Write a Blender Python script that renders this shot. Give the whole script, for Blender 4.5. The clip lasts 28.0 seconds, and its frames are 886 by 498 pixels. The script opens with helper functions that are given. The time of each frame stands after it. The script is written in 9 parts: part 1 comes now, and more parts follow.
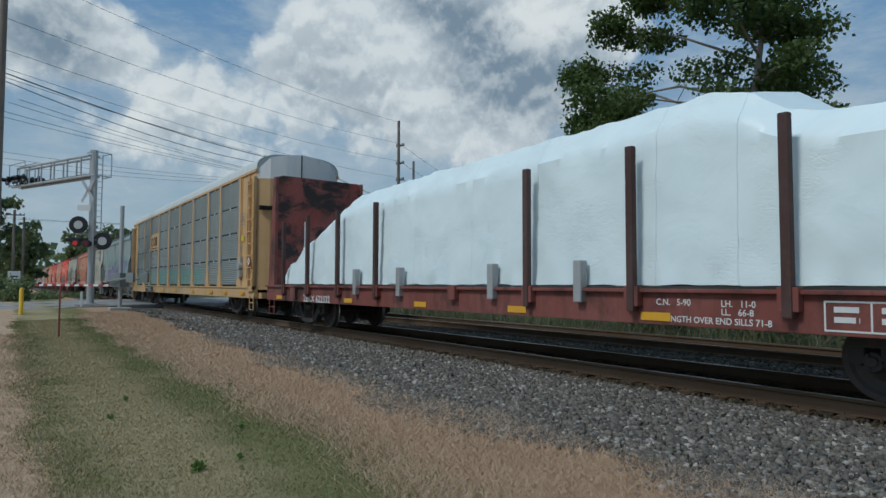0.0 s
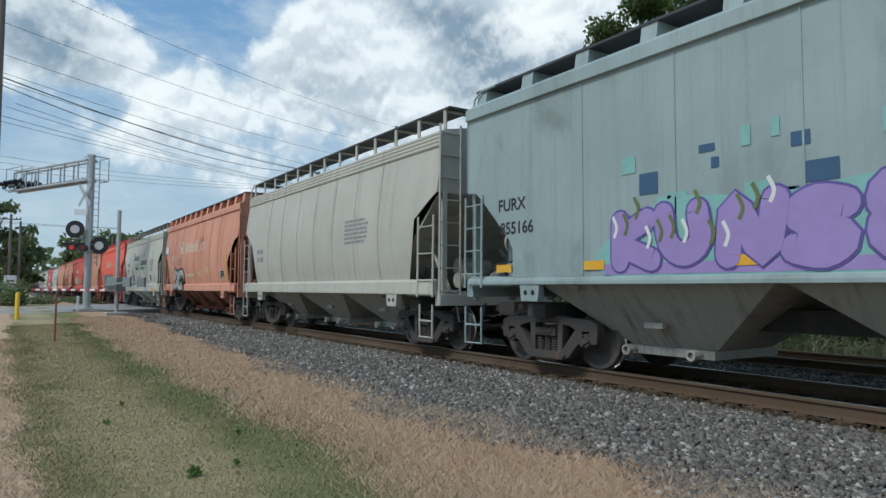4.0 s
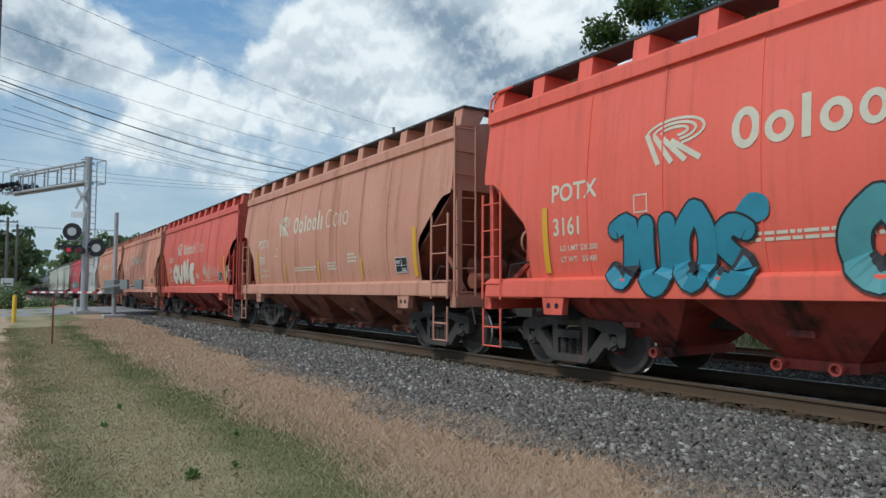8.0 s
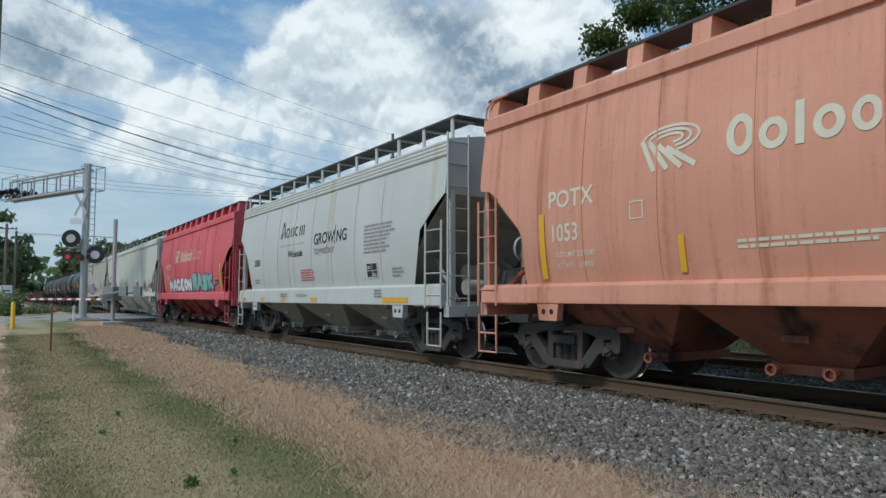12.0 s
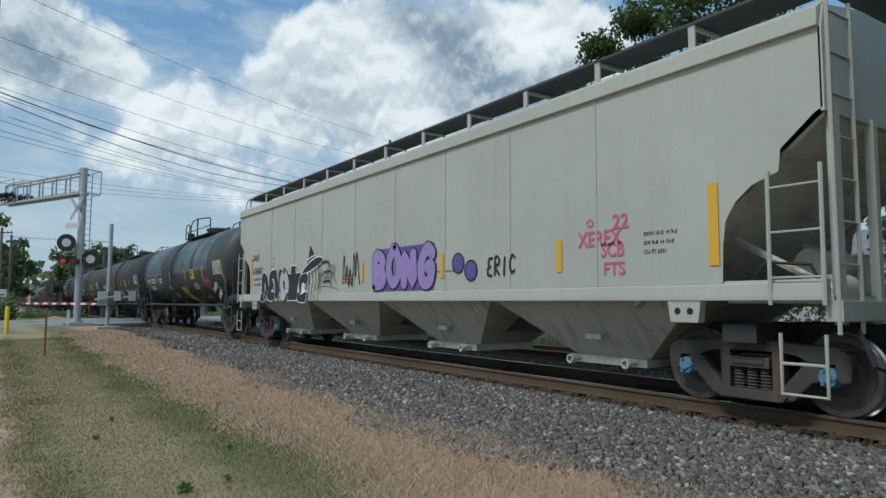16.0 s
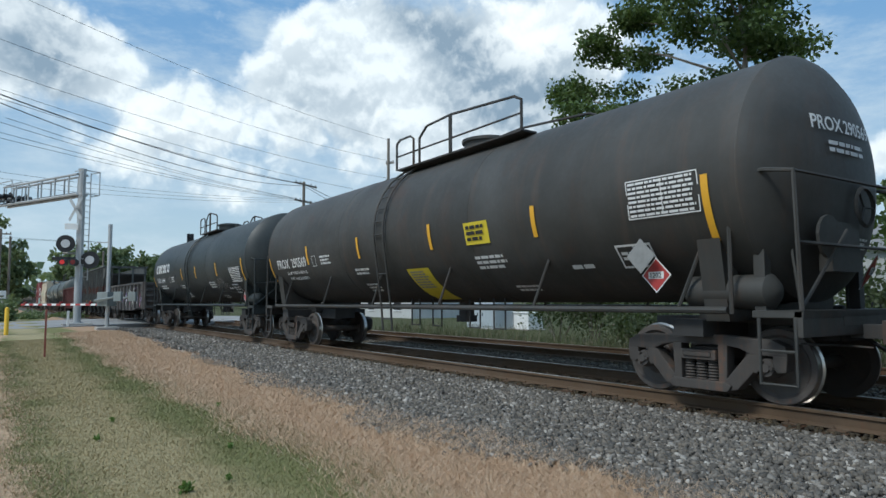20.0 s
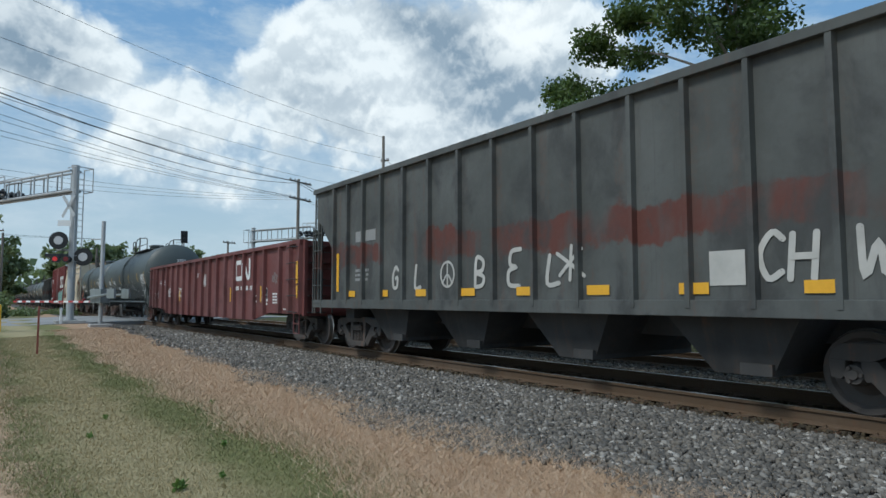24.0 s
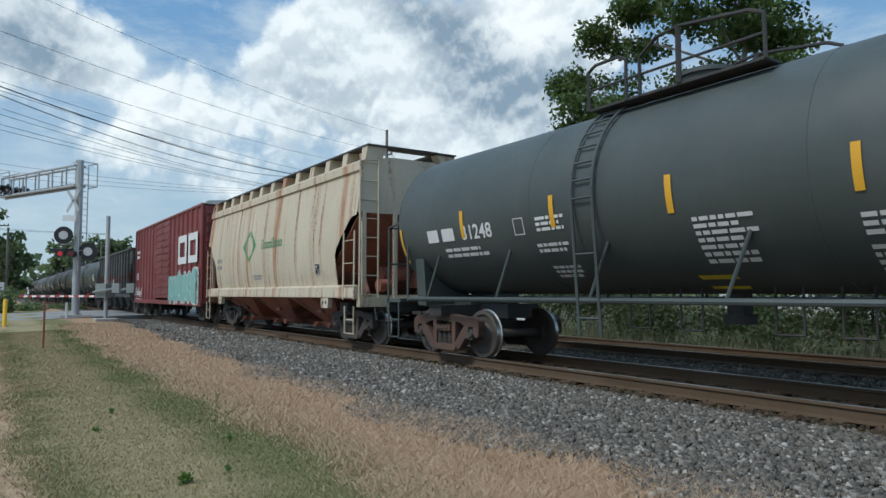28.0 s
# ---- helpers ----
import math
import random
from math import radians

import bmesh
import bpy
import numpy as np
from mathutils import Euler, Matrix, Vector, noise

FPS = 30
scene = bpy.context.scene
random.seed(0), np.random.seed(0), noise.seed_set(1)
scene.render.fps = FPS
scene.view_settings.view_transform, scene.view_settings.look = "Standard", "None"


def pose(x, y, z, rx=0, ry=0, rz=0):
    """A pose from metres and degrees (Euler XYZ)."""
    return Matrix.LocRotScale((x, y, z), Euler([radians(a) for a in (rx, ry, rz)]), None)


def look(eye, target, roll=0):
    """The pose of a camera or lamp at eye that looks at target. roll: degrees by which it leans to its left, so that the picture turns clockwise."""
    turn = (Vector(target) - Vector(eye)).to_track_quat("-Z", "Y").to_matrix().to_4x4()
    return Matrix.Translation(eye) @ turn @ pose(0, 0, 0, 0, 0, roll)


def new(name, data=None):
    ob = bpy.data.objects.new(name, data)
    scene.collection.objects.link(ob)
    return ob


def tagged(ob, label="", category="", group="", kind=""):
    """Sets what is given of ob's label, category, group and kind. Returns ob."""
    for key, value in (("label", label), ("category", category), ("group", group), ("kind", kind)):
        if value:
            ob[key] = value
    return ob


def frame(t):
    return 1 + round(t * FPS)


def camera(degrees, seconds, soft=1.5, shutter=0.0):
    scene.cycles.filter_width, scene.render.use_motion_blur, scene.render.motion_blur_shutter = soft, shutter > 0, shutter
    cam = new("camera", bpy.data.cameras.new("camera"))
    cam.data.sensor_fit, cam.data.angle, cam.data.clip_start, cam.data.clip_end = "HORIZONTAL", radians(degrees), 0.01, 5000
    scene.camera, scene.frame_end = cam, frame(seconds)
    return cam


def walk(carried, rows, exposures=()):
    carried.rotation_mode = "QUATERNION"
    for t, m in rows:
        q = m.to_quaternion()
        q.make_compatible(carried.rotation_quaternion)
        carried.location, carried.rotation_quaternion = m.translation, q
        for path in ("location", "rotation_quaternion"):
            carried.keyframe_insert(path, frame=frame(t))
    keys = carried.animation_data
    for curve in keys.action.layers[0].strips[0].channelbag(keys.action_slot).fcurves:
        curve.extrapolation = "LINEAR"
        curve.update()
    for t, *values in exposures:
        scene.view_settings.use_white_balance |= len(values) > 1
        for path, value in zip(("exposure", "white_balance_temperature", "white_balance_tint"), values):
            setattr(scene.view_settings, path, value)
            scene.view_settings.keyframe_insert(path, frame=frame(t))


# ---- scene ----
# World: x runs along the track, the train goes towards +x; y points from the camera to the track; z up.
EYE = (0.0, 0.0, 1.6)
RAIL = 0.34          # top of the rails
TRACK = 8.7          # middle of the near track
TRACK2 = 13.1        # middle of the far track
SPEED = 14.2         # metres a second

cam = camera(67.4, 28.0)
# seconds, yaw from -x towards +y, pitch, roll, in degrees
PATH = [
    (0, 33.182, 3.034, 0.158), (0.5, 33.212, 3.031, 0.100), (1, 33.229, 3.081, 0.071), (1.5, 33.237, 3.173, 0.118), (2, 33.248, 3.282, 0.191),
    (2.5, 33.279, 3.369, 0.211), (3, 33.338, 3.419, 0.210), (3.5, 33.393, 3.439, 0.223), (5.5, 33.413, 3.506, 0.208), (6, 33.457, 3.493, 0.178),
    (6.5, 33.509, 3.494, 0.155), (7, 33.550, 3.473, 0.097), (7.5, 33.574, 3.486, 0.039), (8, 33.597, 3.553, -0.007), (8.5, 33.631, 3.626, -0.058),
    (9, 33.651, 3.711, -0.099), (9.5, 33.652, 3.820, -0.140), (10, 33.676, 3.887, -0.184), (10.5, 33.693, 3.895, -0.192), (11, 33.683, 3.924, -0.167),
    (11.5, 33.676, 3.996, -0.143), (12, 33.669, 4.084, -0.109), (12.5, 33.685, 4.187, -0.038), (14.5, 33.912, 4.453, 0.238), (15, 33.934, 4.544, 0.233),
    (15.5, 33.952, 4.627, 0.228), (16, 33.978, 4.648, 0.211), (16.5, 33.982, 4.615, 0.170), (17, 33.949, 4.596, 0.137), (17.5, 33.916, 4.601, 0.140),
    (18, 33.914, 4.613, 0.134), (18.5, 33.945, 4.623, 0.088), (19, 34.004, 4.589, -0.004), (19.5, 34.047, 4.524, -0.117), (20, 34.034, 4.495, -0.201),
    (20.5, 34.019, 4.499, -0.240), (21, 34.057, 4.487, -0.260), (21.5, 34.146, 4.444, -0.302), (23.5, 34.410, 4.375, -0.077), (24, 34.493, 4.325, -0.049),
    (24.5, 34.517, 4.296, -0.003), (25, 34.515, 4.271, 0.019), (25.5, 34.502, 4.211, 0.010), (26, 34.452, 4.145, -0.036), (26.5, 34.379, 4.100, -0.139),
    (27, 34.317, 4.022, -0.239), (27.5, 34.253, 3.899, -0.249), (28, 34.163, 3.778, -0.194),
]


def aim(yaw, pitch, roll):
    a, b = radians(yaw), radians(pitch)
    way = Vector((-math.cos(a) * math.cos(b), math.sin(a) * math.cos(b), math.sin(b)))
    return look(EYE, Vector(EYE) + 10 * way, roll)


walk(cam, [(t, aim(a, b, c)) for t, a, b, c in PATH], exposures=[(0, -0.5, 6050, 4), (0.6, -0.3, 6050, 4), (1.2, -0.2, 6050, 4), (2.5, 0.0, 6050, 4), (6, -0.08, 6050, 4), (12.5, -0.1, 6050, 4), (14.5, -0.18, 6050, 4), (15.5, -0.16, 6050, 4), (16.5, -0.1, 6050, 4), (18, 0.05, 6050, 4), (20, 0.12, 6050, 4), (21.5, 0.05, 6050, 4), (23.9, 0.0, 6050, 4), (25, -0.15, 6050, 4), (26, -0.1, 6050, 4), (28, 0.0, 6050, 4)])

# ---- sky and sun ----
SUN_HEIGHT, SUN_TURN = radians(50), radians(178)


def node(tree, kind, op="", **values):
    n = tree.nodes.new(kind)
    if op:
        n.operation = op
    for key, value in values.items():
        n.inputs[key].default_value = value
    return n


def maths(tree, op, a, b=0.0, c=0.0, clamp=False):
    n = tree.nodes.new("ShaderNodeMath")
    n.operation, n.use_clamp = op, clamp
    for i, v in enumerate((a, b, c)):
        if isinstance(v, (int, float)):
            n.inputs[i].default_value = v
        else:
            tree.links.new(v, n.inputs[i])
    return n.outputs[0]


def blend(tree, fac, a, b, mode="MIX"):
    n = tree.nodes.new("ShaderNodeMix")
    n.data_type, n.blend_type = "RGBA", mode
    for i, v in ((0, fac), (6, a), (7, b)):
        if isinstance(v, (int, float)):
            n.inputs[i].default_value = v
        elif isinstance(v, tuple):
            n.inputs[i].default_value = (*v, 1)
        else:
            tree.links.new(v, n.inputs[i])
    return n.outputs[2]


def ramp(tree, fac, lo, hi):
    n = tree.nodes.new("ShaderNodeMapRange")
    n.interpolation_type = "SMOOTHSTEP"
    n.inputs[1].default_value, n.inputs[2].default_value = lo, hi
    tree.links.new(fac, n.inputs[0])
    return n.outputs[0]


def noisy(tree, vector, scale, detail=4.0, rough=0.55, distortion=0.0):
    n = tree.nodes.new("ShaderNodeTexNoise")
    n.inputs["Scale"].default_value, n.inputs["Detail"].default_value = scale, detail
    n.inputs["Roughness"].default_value, n.inputs["Distortion"].default_value = rough, distortion
    if vector is not None:
        tree.links.new(vector, n.inputs["Vector"])
    return n.outputs[0]


def stretched(tree, vector, scale):
    n = tree.nodes.new("ShaderNodeMapping")
    n.inputs["Scale"].default_value = scale
    tree.links.new(vector, n.inputs["Vector"])
    return n.outputs[0]


def heading(turn, height):
    """The unit vector at so many degrees from -x towards +y, and above the horizon."""
    a, b = radians(turn), radians(height)
    return (-math.cos(a) * math.cos(b), math.sin(a) * math.cos(b), math.sin(b))


# clouds: turn, height, half width in degrees, weight
# grey bank and small puffs at the far end of the view
CORNER = [
    (1.4, 19.7, 5.0, 0.9), (3.5, 18.5, 3.0, 0.7), (-1.2, 16.5, 5.5, 0.8), (-1.7, 20.5, 5.0, 0.8), (7.1, 18.1, 1.8, 0.9), (5.6, 16.9, 1.8, 0.5), (9.2, 16.5, 2.0, 0.5),
]
# the bright heap of cumulus
CUMULUS = [
    (12.8, 17.4, 1.5, 0.9), (11.7, 16.2, 1.8, 0.5), (9.1, 14.2, 2.3, 1), (8.4, 11.7, 2.6, 1), (11.8, 12.9, 3.0, 0.9), (14.8, 14.3, 2.6, 0.9), (17.4, 16.1, 2.2, 0.8), (15.7, 12.1, 3.5, 0.6),
    (19.3, 17.6, 2.2, 0.6), (7.0, 10.5, 2.0, 0.5), (13.7, 7.9, 2.5, 0.45), (16.7, 7.8, 2.3, 0.4),
]
# the great cloud over the track
GREAT = [
    (20.9, 19.5, 2.1, 0.9), (21.5, 21.8, 1.8, 1), (23.4, 23.6, 2.1, 1), (25.4, 21.1, 3.0, 1), (28.3, 23.0, 3.5, 1), (32.3, 22.7, 4.0, 1), (36.8, 22.2, 3.5, 1), (40.6, 22.6, 3.5, 1),
    (43.8, 22.8, 3.0, 1), (47.1, 22.6, 3.5, 0.9), (23.5, 17.2, 3.5, 0.9), (28.4, 18.1, 4.0, 1), (33.3, 18.2, 4.0, 1), (38.3, 18.1, 4.0, 0.9), (43.2, 18.9, 3.5, 0.8), (47.5, 18.6, 4.0, 0.8),
    (50.4, 20.6, 3.5, 0.6),
]
# its lower decks and the heaps below it
LOWER = [
    (23.6, 14.2, 3.5, 0.55), (27.9, 15.1, 3.0, 0.9), (32.3, 15.4, 3.0, 0.9), (36.3, 14.9, 3.5, 0.8), (40.2, 15.3, 3.5, 0.7), (44.2, 15.6, 3.5, 0.7), (25.5, 11.5, 2.5, 0.45), (19.8, 11.2, 2.5, 0.35),
    (32.3, 11.1, 2.5, 0.9), (35.3, 11.6, 2.3, 0.95), (37.8, 11.6, 1.8, 0.7), (30.4, 11.8, 1.8, 0.5), (41.7, 9.4, 2.5, 0.95), (38.2, 8.2, 2.1, 0.7), (44.6, 9.5, 2.2, 0.7), (67.2, 10.0, 2.0, 0.9),
    (69.3, 10.4, 2.3, 0.8),
]
# shaded undersides
GREYS = [
    (32.3, 23.5, 3.0, 1.1), (35.3, 21.6, 2.5, 1), (29.8, 24.3, 2.5, 0.6), (37.8, 20.6, 2.1, 0.5), (19.7, 17.6, 2.5, 0.45), (23.5, 17.9, 3.0, 0.5), (27.4, 17.4, 2.5, 0.4), (37.8, 16.3, 3.5, 0.85),
    (34.3, 17.7, 2.5, 0.6), (41.2, 16.7, 4.0, 0.85), (45.1, 17.9, 3.5, 0.75), (47.0, 14.1, 4.0, 0.7), (21.6, 14.8, 2.1, 0.55), (25.5, 13.3, 2.5, 0.6), (29.4, 12.9, 2.5, 0.45), (2.2, 17.7, 4.0, 0.8),
    (0.8, 19.1, 3.0, 0.6), (4.1, 16.8, 2.5, 0.5), (13.2, 10.6, 4.0, 0.35), (9.9, 9.0, 3.5, 0.3),
]
# sunlit edges
GLEAMS = [
    (40.3, 23.0, 2.2, 1), (42.3, 21.6, 1.7, 0.8), (44.5, 23.9, 1.5, 0.8), (9.3, 14.6, 1.7, 0.8), (8.3, 12.6, 1.8, 0.6), (13.3, 14.2, 2.0, 0.6), (21.5, 21.7, 1.7, 0.5), (27.9, 15.8, 2.0, 0.4),
]

world = bpy.data.worlds.new("sky")
scene.world = world
world.use_nodes = True
wt = world.node_tree
wt.nodes.clear()
sky = node(wt, "ShaderNodeTexSky")
sky.sky_type, sky.sun_disc, sky.sun_elevation, sky.sun_rotation = "NISHITA", False, SUN_HEIGHT, SUN_TURN
sky.air_density, sky.dust_density, sky.ozone_density = 1.1, 1.2, 1.3
where = node(wt, "ShaderNodeTexCoord").outputs["Generated"]


def wander(vector, scale, detail, rough, reach):
    """Bends a direction by a noise, to fray the clouds' edges."""
    rag = node(wt, "ShaderNodeTexNoise", Scale=scale, Detail=detail, Roughness=rough)
    wt.links.new(vector, rag.inputs["Vector"])
    off = node(wt, "ShaderNodeVectorMath", op="SUBTRACT")
    wt.links.new(rag.outputs["Color"], off.inputs[0])
    off.inputs[1].default_value = (0.5, 0.5, 0.5)
    far = node(wt, "ShaderNodeVectorMath", op="SCALE", Scale=reach)
    wt.links.new(off.outputs[0], far.inputs[0])
    bent = node(wt, "ShaderNodeVectorMath", op="ADD")
    wt.links.new(vector, bent.inputs[0])
    wt.links.new(far.outputs[0], bent.inputs[1])
    unit = node(wt, "ShaderNodeVectorMath", op="NORMALIZE")
    wt.links.new(bent.outputs[0], unit.inputs[0])
    return unit.outputs[0]


def banks(rows, vector):
    total = None
    for turn, height, half, weight in rows:
        d = node(wt, "ShaderNodeVectorMath", op="DOT_PRODUCT")
        wt.links.new(vector, d.inputs[0])
        d.inputs[1].default_value = heading(turn, height)
        k = 1.0 / (1.0 - math.cos(radians(half)))
        e = maths(wt, "EXPONENT", maths(wt, "MULTIPLY_ADD", d.outputs["Value"], k, -k))
        total = maths(wt, "MULTIPLY_ADD", e, weight, total if total is not None else 0.0)
    return total


def heaps(vector):
    """How far a direction is from the middle of the nearest billow, at several sizes."""
    v = node(wt, "ShaderNodeTexVoronoi", Scale=13.0, Detail=4.0, Roughness=0.55, Lacunarity=2.1)
    v.feature = "SMOOTH_F1"
    v.inputs["Smoothness"].default_value = 0.6
    wt.links.new(wander(vector, 22.0, 4.0, 0.5, 0.030), v.inputs["Vector"])
    return v.outputs["Distance"]


rim = wander(where, 12.0, 6.0, 0.55, 0.045)
soft = wander(where, 9.0, 5.0, 0.55, 0.040)
fluff = noisy(wt, where, 7.0, 7.0, 0.55)
heap = heaps(where)
cover = maths(wt, "MULTIPLY_ADD", fluff, 1.1, maths(wt, "MULTIPLY_ADD", banks(CORNER + CUMULUS + GREAT + LOWER, rim), 0.85, -0.18))
cover = maths(wt, "MULTIPLY_ADD", heap, -0.95, cover)
mask = ramp(wt, cover, -0.14, 0.52)
# billows: each is lit from above and grey below
lift = node(wt, "ShaderNodeVectorMath", op="ADD")
wt.links.new(where, lift.inputs[0])
lift.inputs[1].default_value = (0.004, -0.004, 0.014)
lit = ramp(wt, maths(wt, "SUBTRACT", heaps(lift.outputs[0]), heap), -0.34, 0.36)
grey = maths(wt, "MULTIPLY_ADD", noisy(wt, where, 6.0, 4.0, 0.48), 0.8, maths(wt, "ADD", banks(GREYS, soft), -0.42))
grey = maths(wt, "MULTIPLY_ADD", lit, -0.42, maths(wt, "MULTIPLY_ADD", grey, 0.60, 0.22), clamp=True)
gleam = maths(wt, "MULTIPLY", ramp(wt, maths(wt, "MULTIPLY_ADD", lit, 0.7, banks(GLEAMS, soft)), 0.30, 1.7), 0.95)
puff = blend(wt, grey, (0.88, 0.91, 0.93), (0.27, 0.35, 0.44))
puff = blend(wt, gleam, puff, (1.0, 1.0, 0.99))
blue = node(wt, "ShaderNodeVectorMath", "SCALE", Scale=0.06)
wt.links.new(sky.outputs[0], blue.inputs[0])
up = node(wt, "ShaderNodeSeparateXYZ")
wt.links.new(where, up.inputs[0])
haze = blend(wt, ramp(wt, up.outputs[2], 0.02, 0.42), (0.57, 0.71, 0.81), (0.22, 0.43, 0.73))
veil = blend(wt, 0.7, blue.outputs[0], haze)
thin = maths(wt, "MULTIPLY", ramp(wt, noisy(wt, stretched(wt, where, (1.0, 1.0, 3.0)), 6.0, 6.0, 0.65), 0.36, 0.74), 0.75)
both = blend(wt, mask, blend(wt, thin, veil, (0.60, 0.68, 0.75)), puff)
glow = node(wt, "ShaderNodeBackground", Strength=1.0)
wt.links.new(both, glow.inputs["Color"])
wt.links.new(glow.outputs[0], node(wt, "ShaderNodeOutputWorld").inputs["Surface"])

sun = new("sun", bpy.data.lights.new("sun", "SUN"))
sun.data.energy, sun.data.angle, sun.data.color = 2.2, radians(14), (1.0, 0.96, 0.91)
sun.matrix_world = look((0, 0, 30), Vector((0, 0, 30)) - Vector((0.05, -0.84, 1.0)))


# ---- materials ----
def material(name, rough=0.6, metal=0.0, spec=0.5):
    m = bpy.data.materials.new(name)
    m.use_nodes = True
    b = m.node_tree.nodes["Principled BSDF"]
    b.inputs["Roughness"].default_value, b.inputs["Metallic"].default_value = rough, metal
    b.inputs["Specular IOR Level"].default_value = spec
    return m, m.node_tree, b


def relief(tree, shader, height, strength, distance=0.01):
    n = node(tree, "ShaderNodeBump", Strength=strength, Distance=distance)
    tree.links.new(height, n.inputs["Height"])
    tree.links.new(n.outputs[0], shader.inputs["Normal"])


def paint(name, colour, rough=0.5, dirt=0.35, rust=0.0, fade=0.15, metal=0.0, grime=(0.10, 0.085, 0.07), bump=0.15, band=None):
    """Railway paint: faded in broad patches, streaked from above, dusty and rusted."""
    m, t, b = material(name, rough, metal)
    at = node(t, "ShaderNodeTexCoord").outputs["Object"]
    broad = noisy(t, at, 0.55, 5, 0.6)
    drip = noisy(t, stretched(t, at, (9.0, 1.0, 0.22)), 2.2, 6, 0.7)
    speck = noisy(t, at, 55.0, 5, 0.7)
    streak = noisy(t, stretched(t, at, (3.2, 1.0, 0.16)), 1.6, 5, 0.62)
    small = noisy(t, at, 14.0, 5, 0.65)
    pale = tuple(min(1.0, c * 1.12 + 0.05) for c in colour)
    c = blend(t, maths(t, "MULTIPLY", ramp(t, broad, 0.35, 0.7), min(1.0, fade * 3)), colour, pale)
    c = blend(t, maths(t, "MULTIPLY", ramp(t, streak, 0.46, 0.8), dirt), c, grime)
    c = blend(t, maths(t, "MULTIPLY", ramp(t, small, 0.5, 0.85), dirt * 0.5), c, grime)
    soot = tuple(v * 0.55 for v in grime)
    c = blend(t, maths(t, "MULTIPLY", maths(t, "MULTIPLY", ramp(t, drip, 0.52, 0.78), ramp(t, broad, 0.40, 0.66)), min(1.0, dirt * 1.5)), c, soot)
    c = blend(t, maths(t, "MULTIPLY", ramp(t, speck, 0.60, 0.80), min(1.0, dirt * 0.9)), c, soot)
    if rust:
        spots = maths(t, "MULTIPLY", ramp(t, maths(t, "MULTIPLY_ADD", small, 0.35, maths(t, "MULTIPLY", streak, 0.65)), 0.53, 0.68), rust)
        c = blend(t, spots, c, (0.21, 0.075, 0.028))
    if band:
        xyz = node(t, "ShaderNodeSeparateXYZ")
        t.links.new(at, xyz.inputs[0])
        z = maths(t, "MULTIPLY_ADD", noisy(t, at, 1.6, 5, 0.65), 0.9, maths(t, "ADD", xyz.outputs[2], -0.45))
        worn = maths(t, "MULTIPLY", ramp(t, z, band[0], band[0] + 0.1), ramp(t, maths(t, "MULTIPLY", z, -1.0), -band[1], -band[1] + 0.1))
        c = blend(t, maths(t, "MULTIPLY", worn, ramp(t, noisy(t, stretched(t, at, (1, 1, 0.3)), 0.9, 4, 0.6), 0.42, 0.58)), c, (0.105, 0.034, 0.024))
    t.links.new(c, b.inputs["Base Color"])
    t.links.new(maths(t, "MULTIPLY_ADD", small, 0.3, rough - 0.12, clamp=True), b.inputs["Roughness"])
    relief(t, b, small, bump)
    return m


def plain(name, colour, rough=0.6, metal=0.0, vary=0.25, scale=20.0, glow=0.0, bump=0.0):
    m, t, b = material(name, rough, metal)
    at = node(t, "ShaderNodeTexCoord").outputs["Object"]
    n = noisy(t, at, scale, 4)
    t.links.new(blend(t, maths(t, "MULTIPLY", n, vary * 2), colour, tuple(v * 0.45 for v in colour)), b.inputs["Base Color"])
    if bump:
        relief(t, b, n, bump)
    if glow:
        b.inputs["Emission Color"].default_value, b.inputs["Emission Strength"].default_value = (*colour, 1), glow
    return m


WHITE = plain("white_stencil", (0.78, 0.78, 0.76), 0.6, vary=0.2, scale=9)
CREAM = plain("cream_stencil", (0.74, 0.68, 0.52), 0.6, vary=0.25, scale=6)
DARK = plain("black_stencil", (0.025, 0.025, 0.027), 0.6)
GREY_INK = plain("grey_stencil", (0.30, 0.30, 0.29), 0.6)
RED_INK = plain("red_stencil", (0.55, 0.10, 0.09), 0.6)
GREEN_INK = plain("green_stencil", (0.10, 0.30, 0.13), 0.6)
TEAL = plain("teal_spray", (0.045, 0.28, 0.38), 0.5, vary=0.3, scale=5)
TEAL_PALE = plain("pale_teal_spray", (0.10, 0.33, 0.34), 0.5, vary=0.3, scale=5)
AQUA = plain("aqua_spray", (0.27, 0.52, 0.47), 0.55, vary=0.3, scale=4)
PURPLE = plain("purple_spray", (0.38, 0.27, 0.56), 0.5, vary=0.25, scale=4)
VIOLET = plain("violet_spray", (0.13, 0.10, 0.34), 0.5, vary=0.25, scale=4)
NAVY = plain("navy_spray", (0.05, 0.11, 0.20), 0.5, vary=0.2, scale=4)
PINK = plain("pink_spray", (0.65, 0.12, 0.24), 0.5, vary=0.2, scale=4)
SILVER = plain("silver_spray", (0.62, 0.60, 0.55), 0.45, vary=0.45, scale=3)
CHALKY = plain("chalky_spray", (0.80, 0.71, 0.56), 0.7, vary=0.35, scale=2.2)
AMBER = plain("amber_reflector", (0.80, 0.42, 0.03), 0.45, vary=0.15)
LEMON = plain("lemon_panel", (0.78, 0.62, 0.04), 0.5, vary=0.25, scale=7)
BLUE_CAP = plain("blue_cap", (0.12, 0.27, 0.36), 0.5)
STEEL = paint("truck_steel", (0.050, 0.043, 0.038), 0.75, 0.6, 0.35, 0.2, grime=(0.11, 0.085, 0.065), bump=0.3)
UNDER = paint("underframe_black", (0.028, 0.027, 0.026), 0.75, 0.5, 0.15, 0.2, grime=(0.07, 0.06, 0.05))
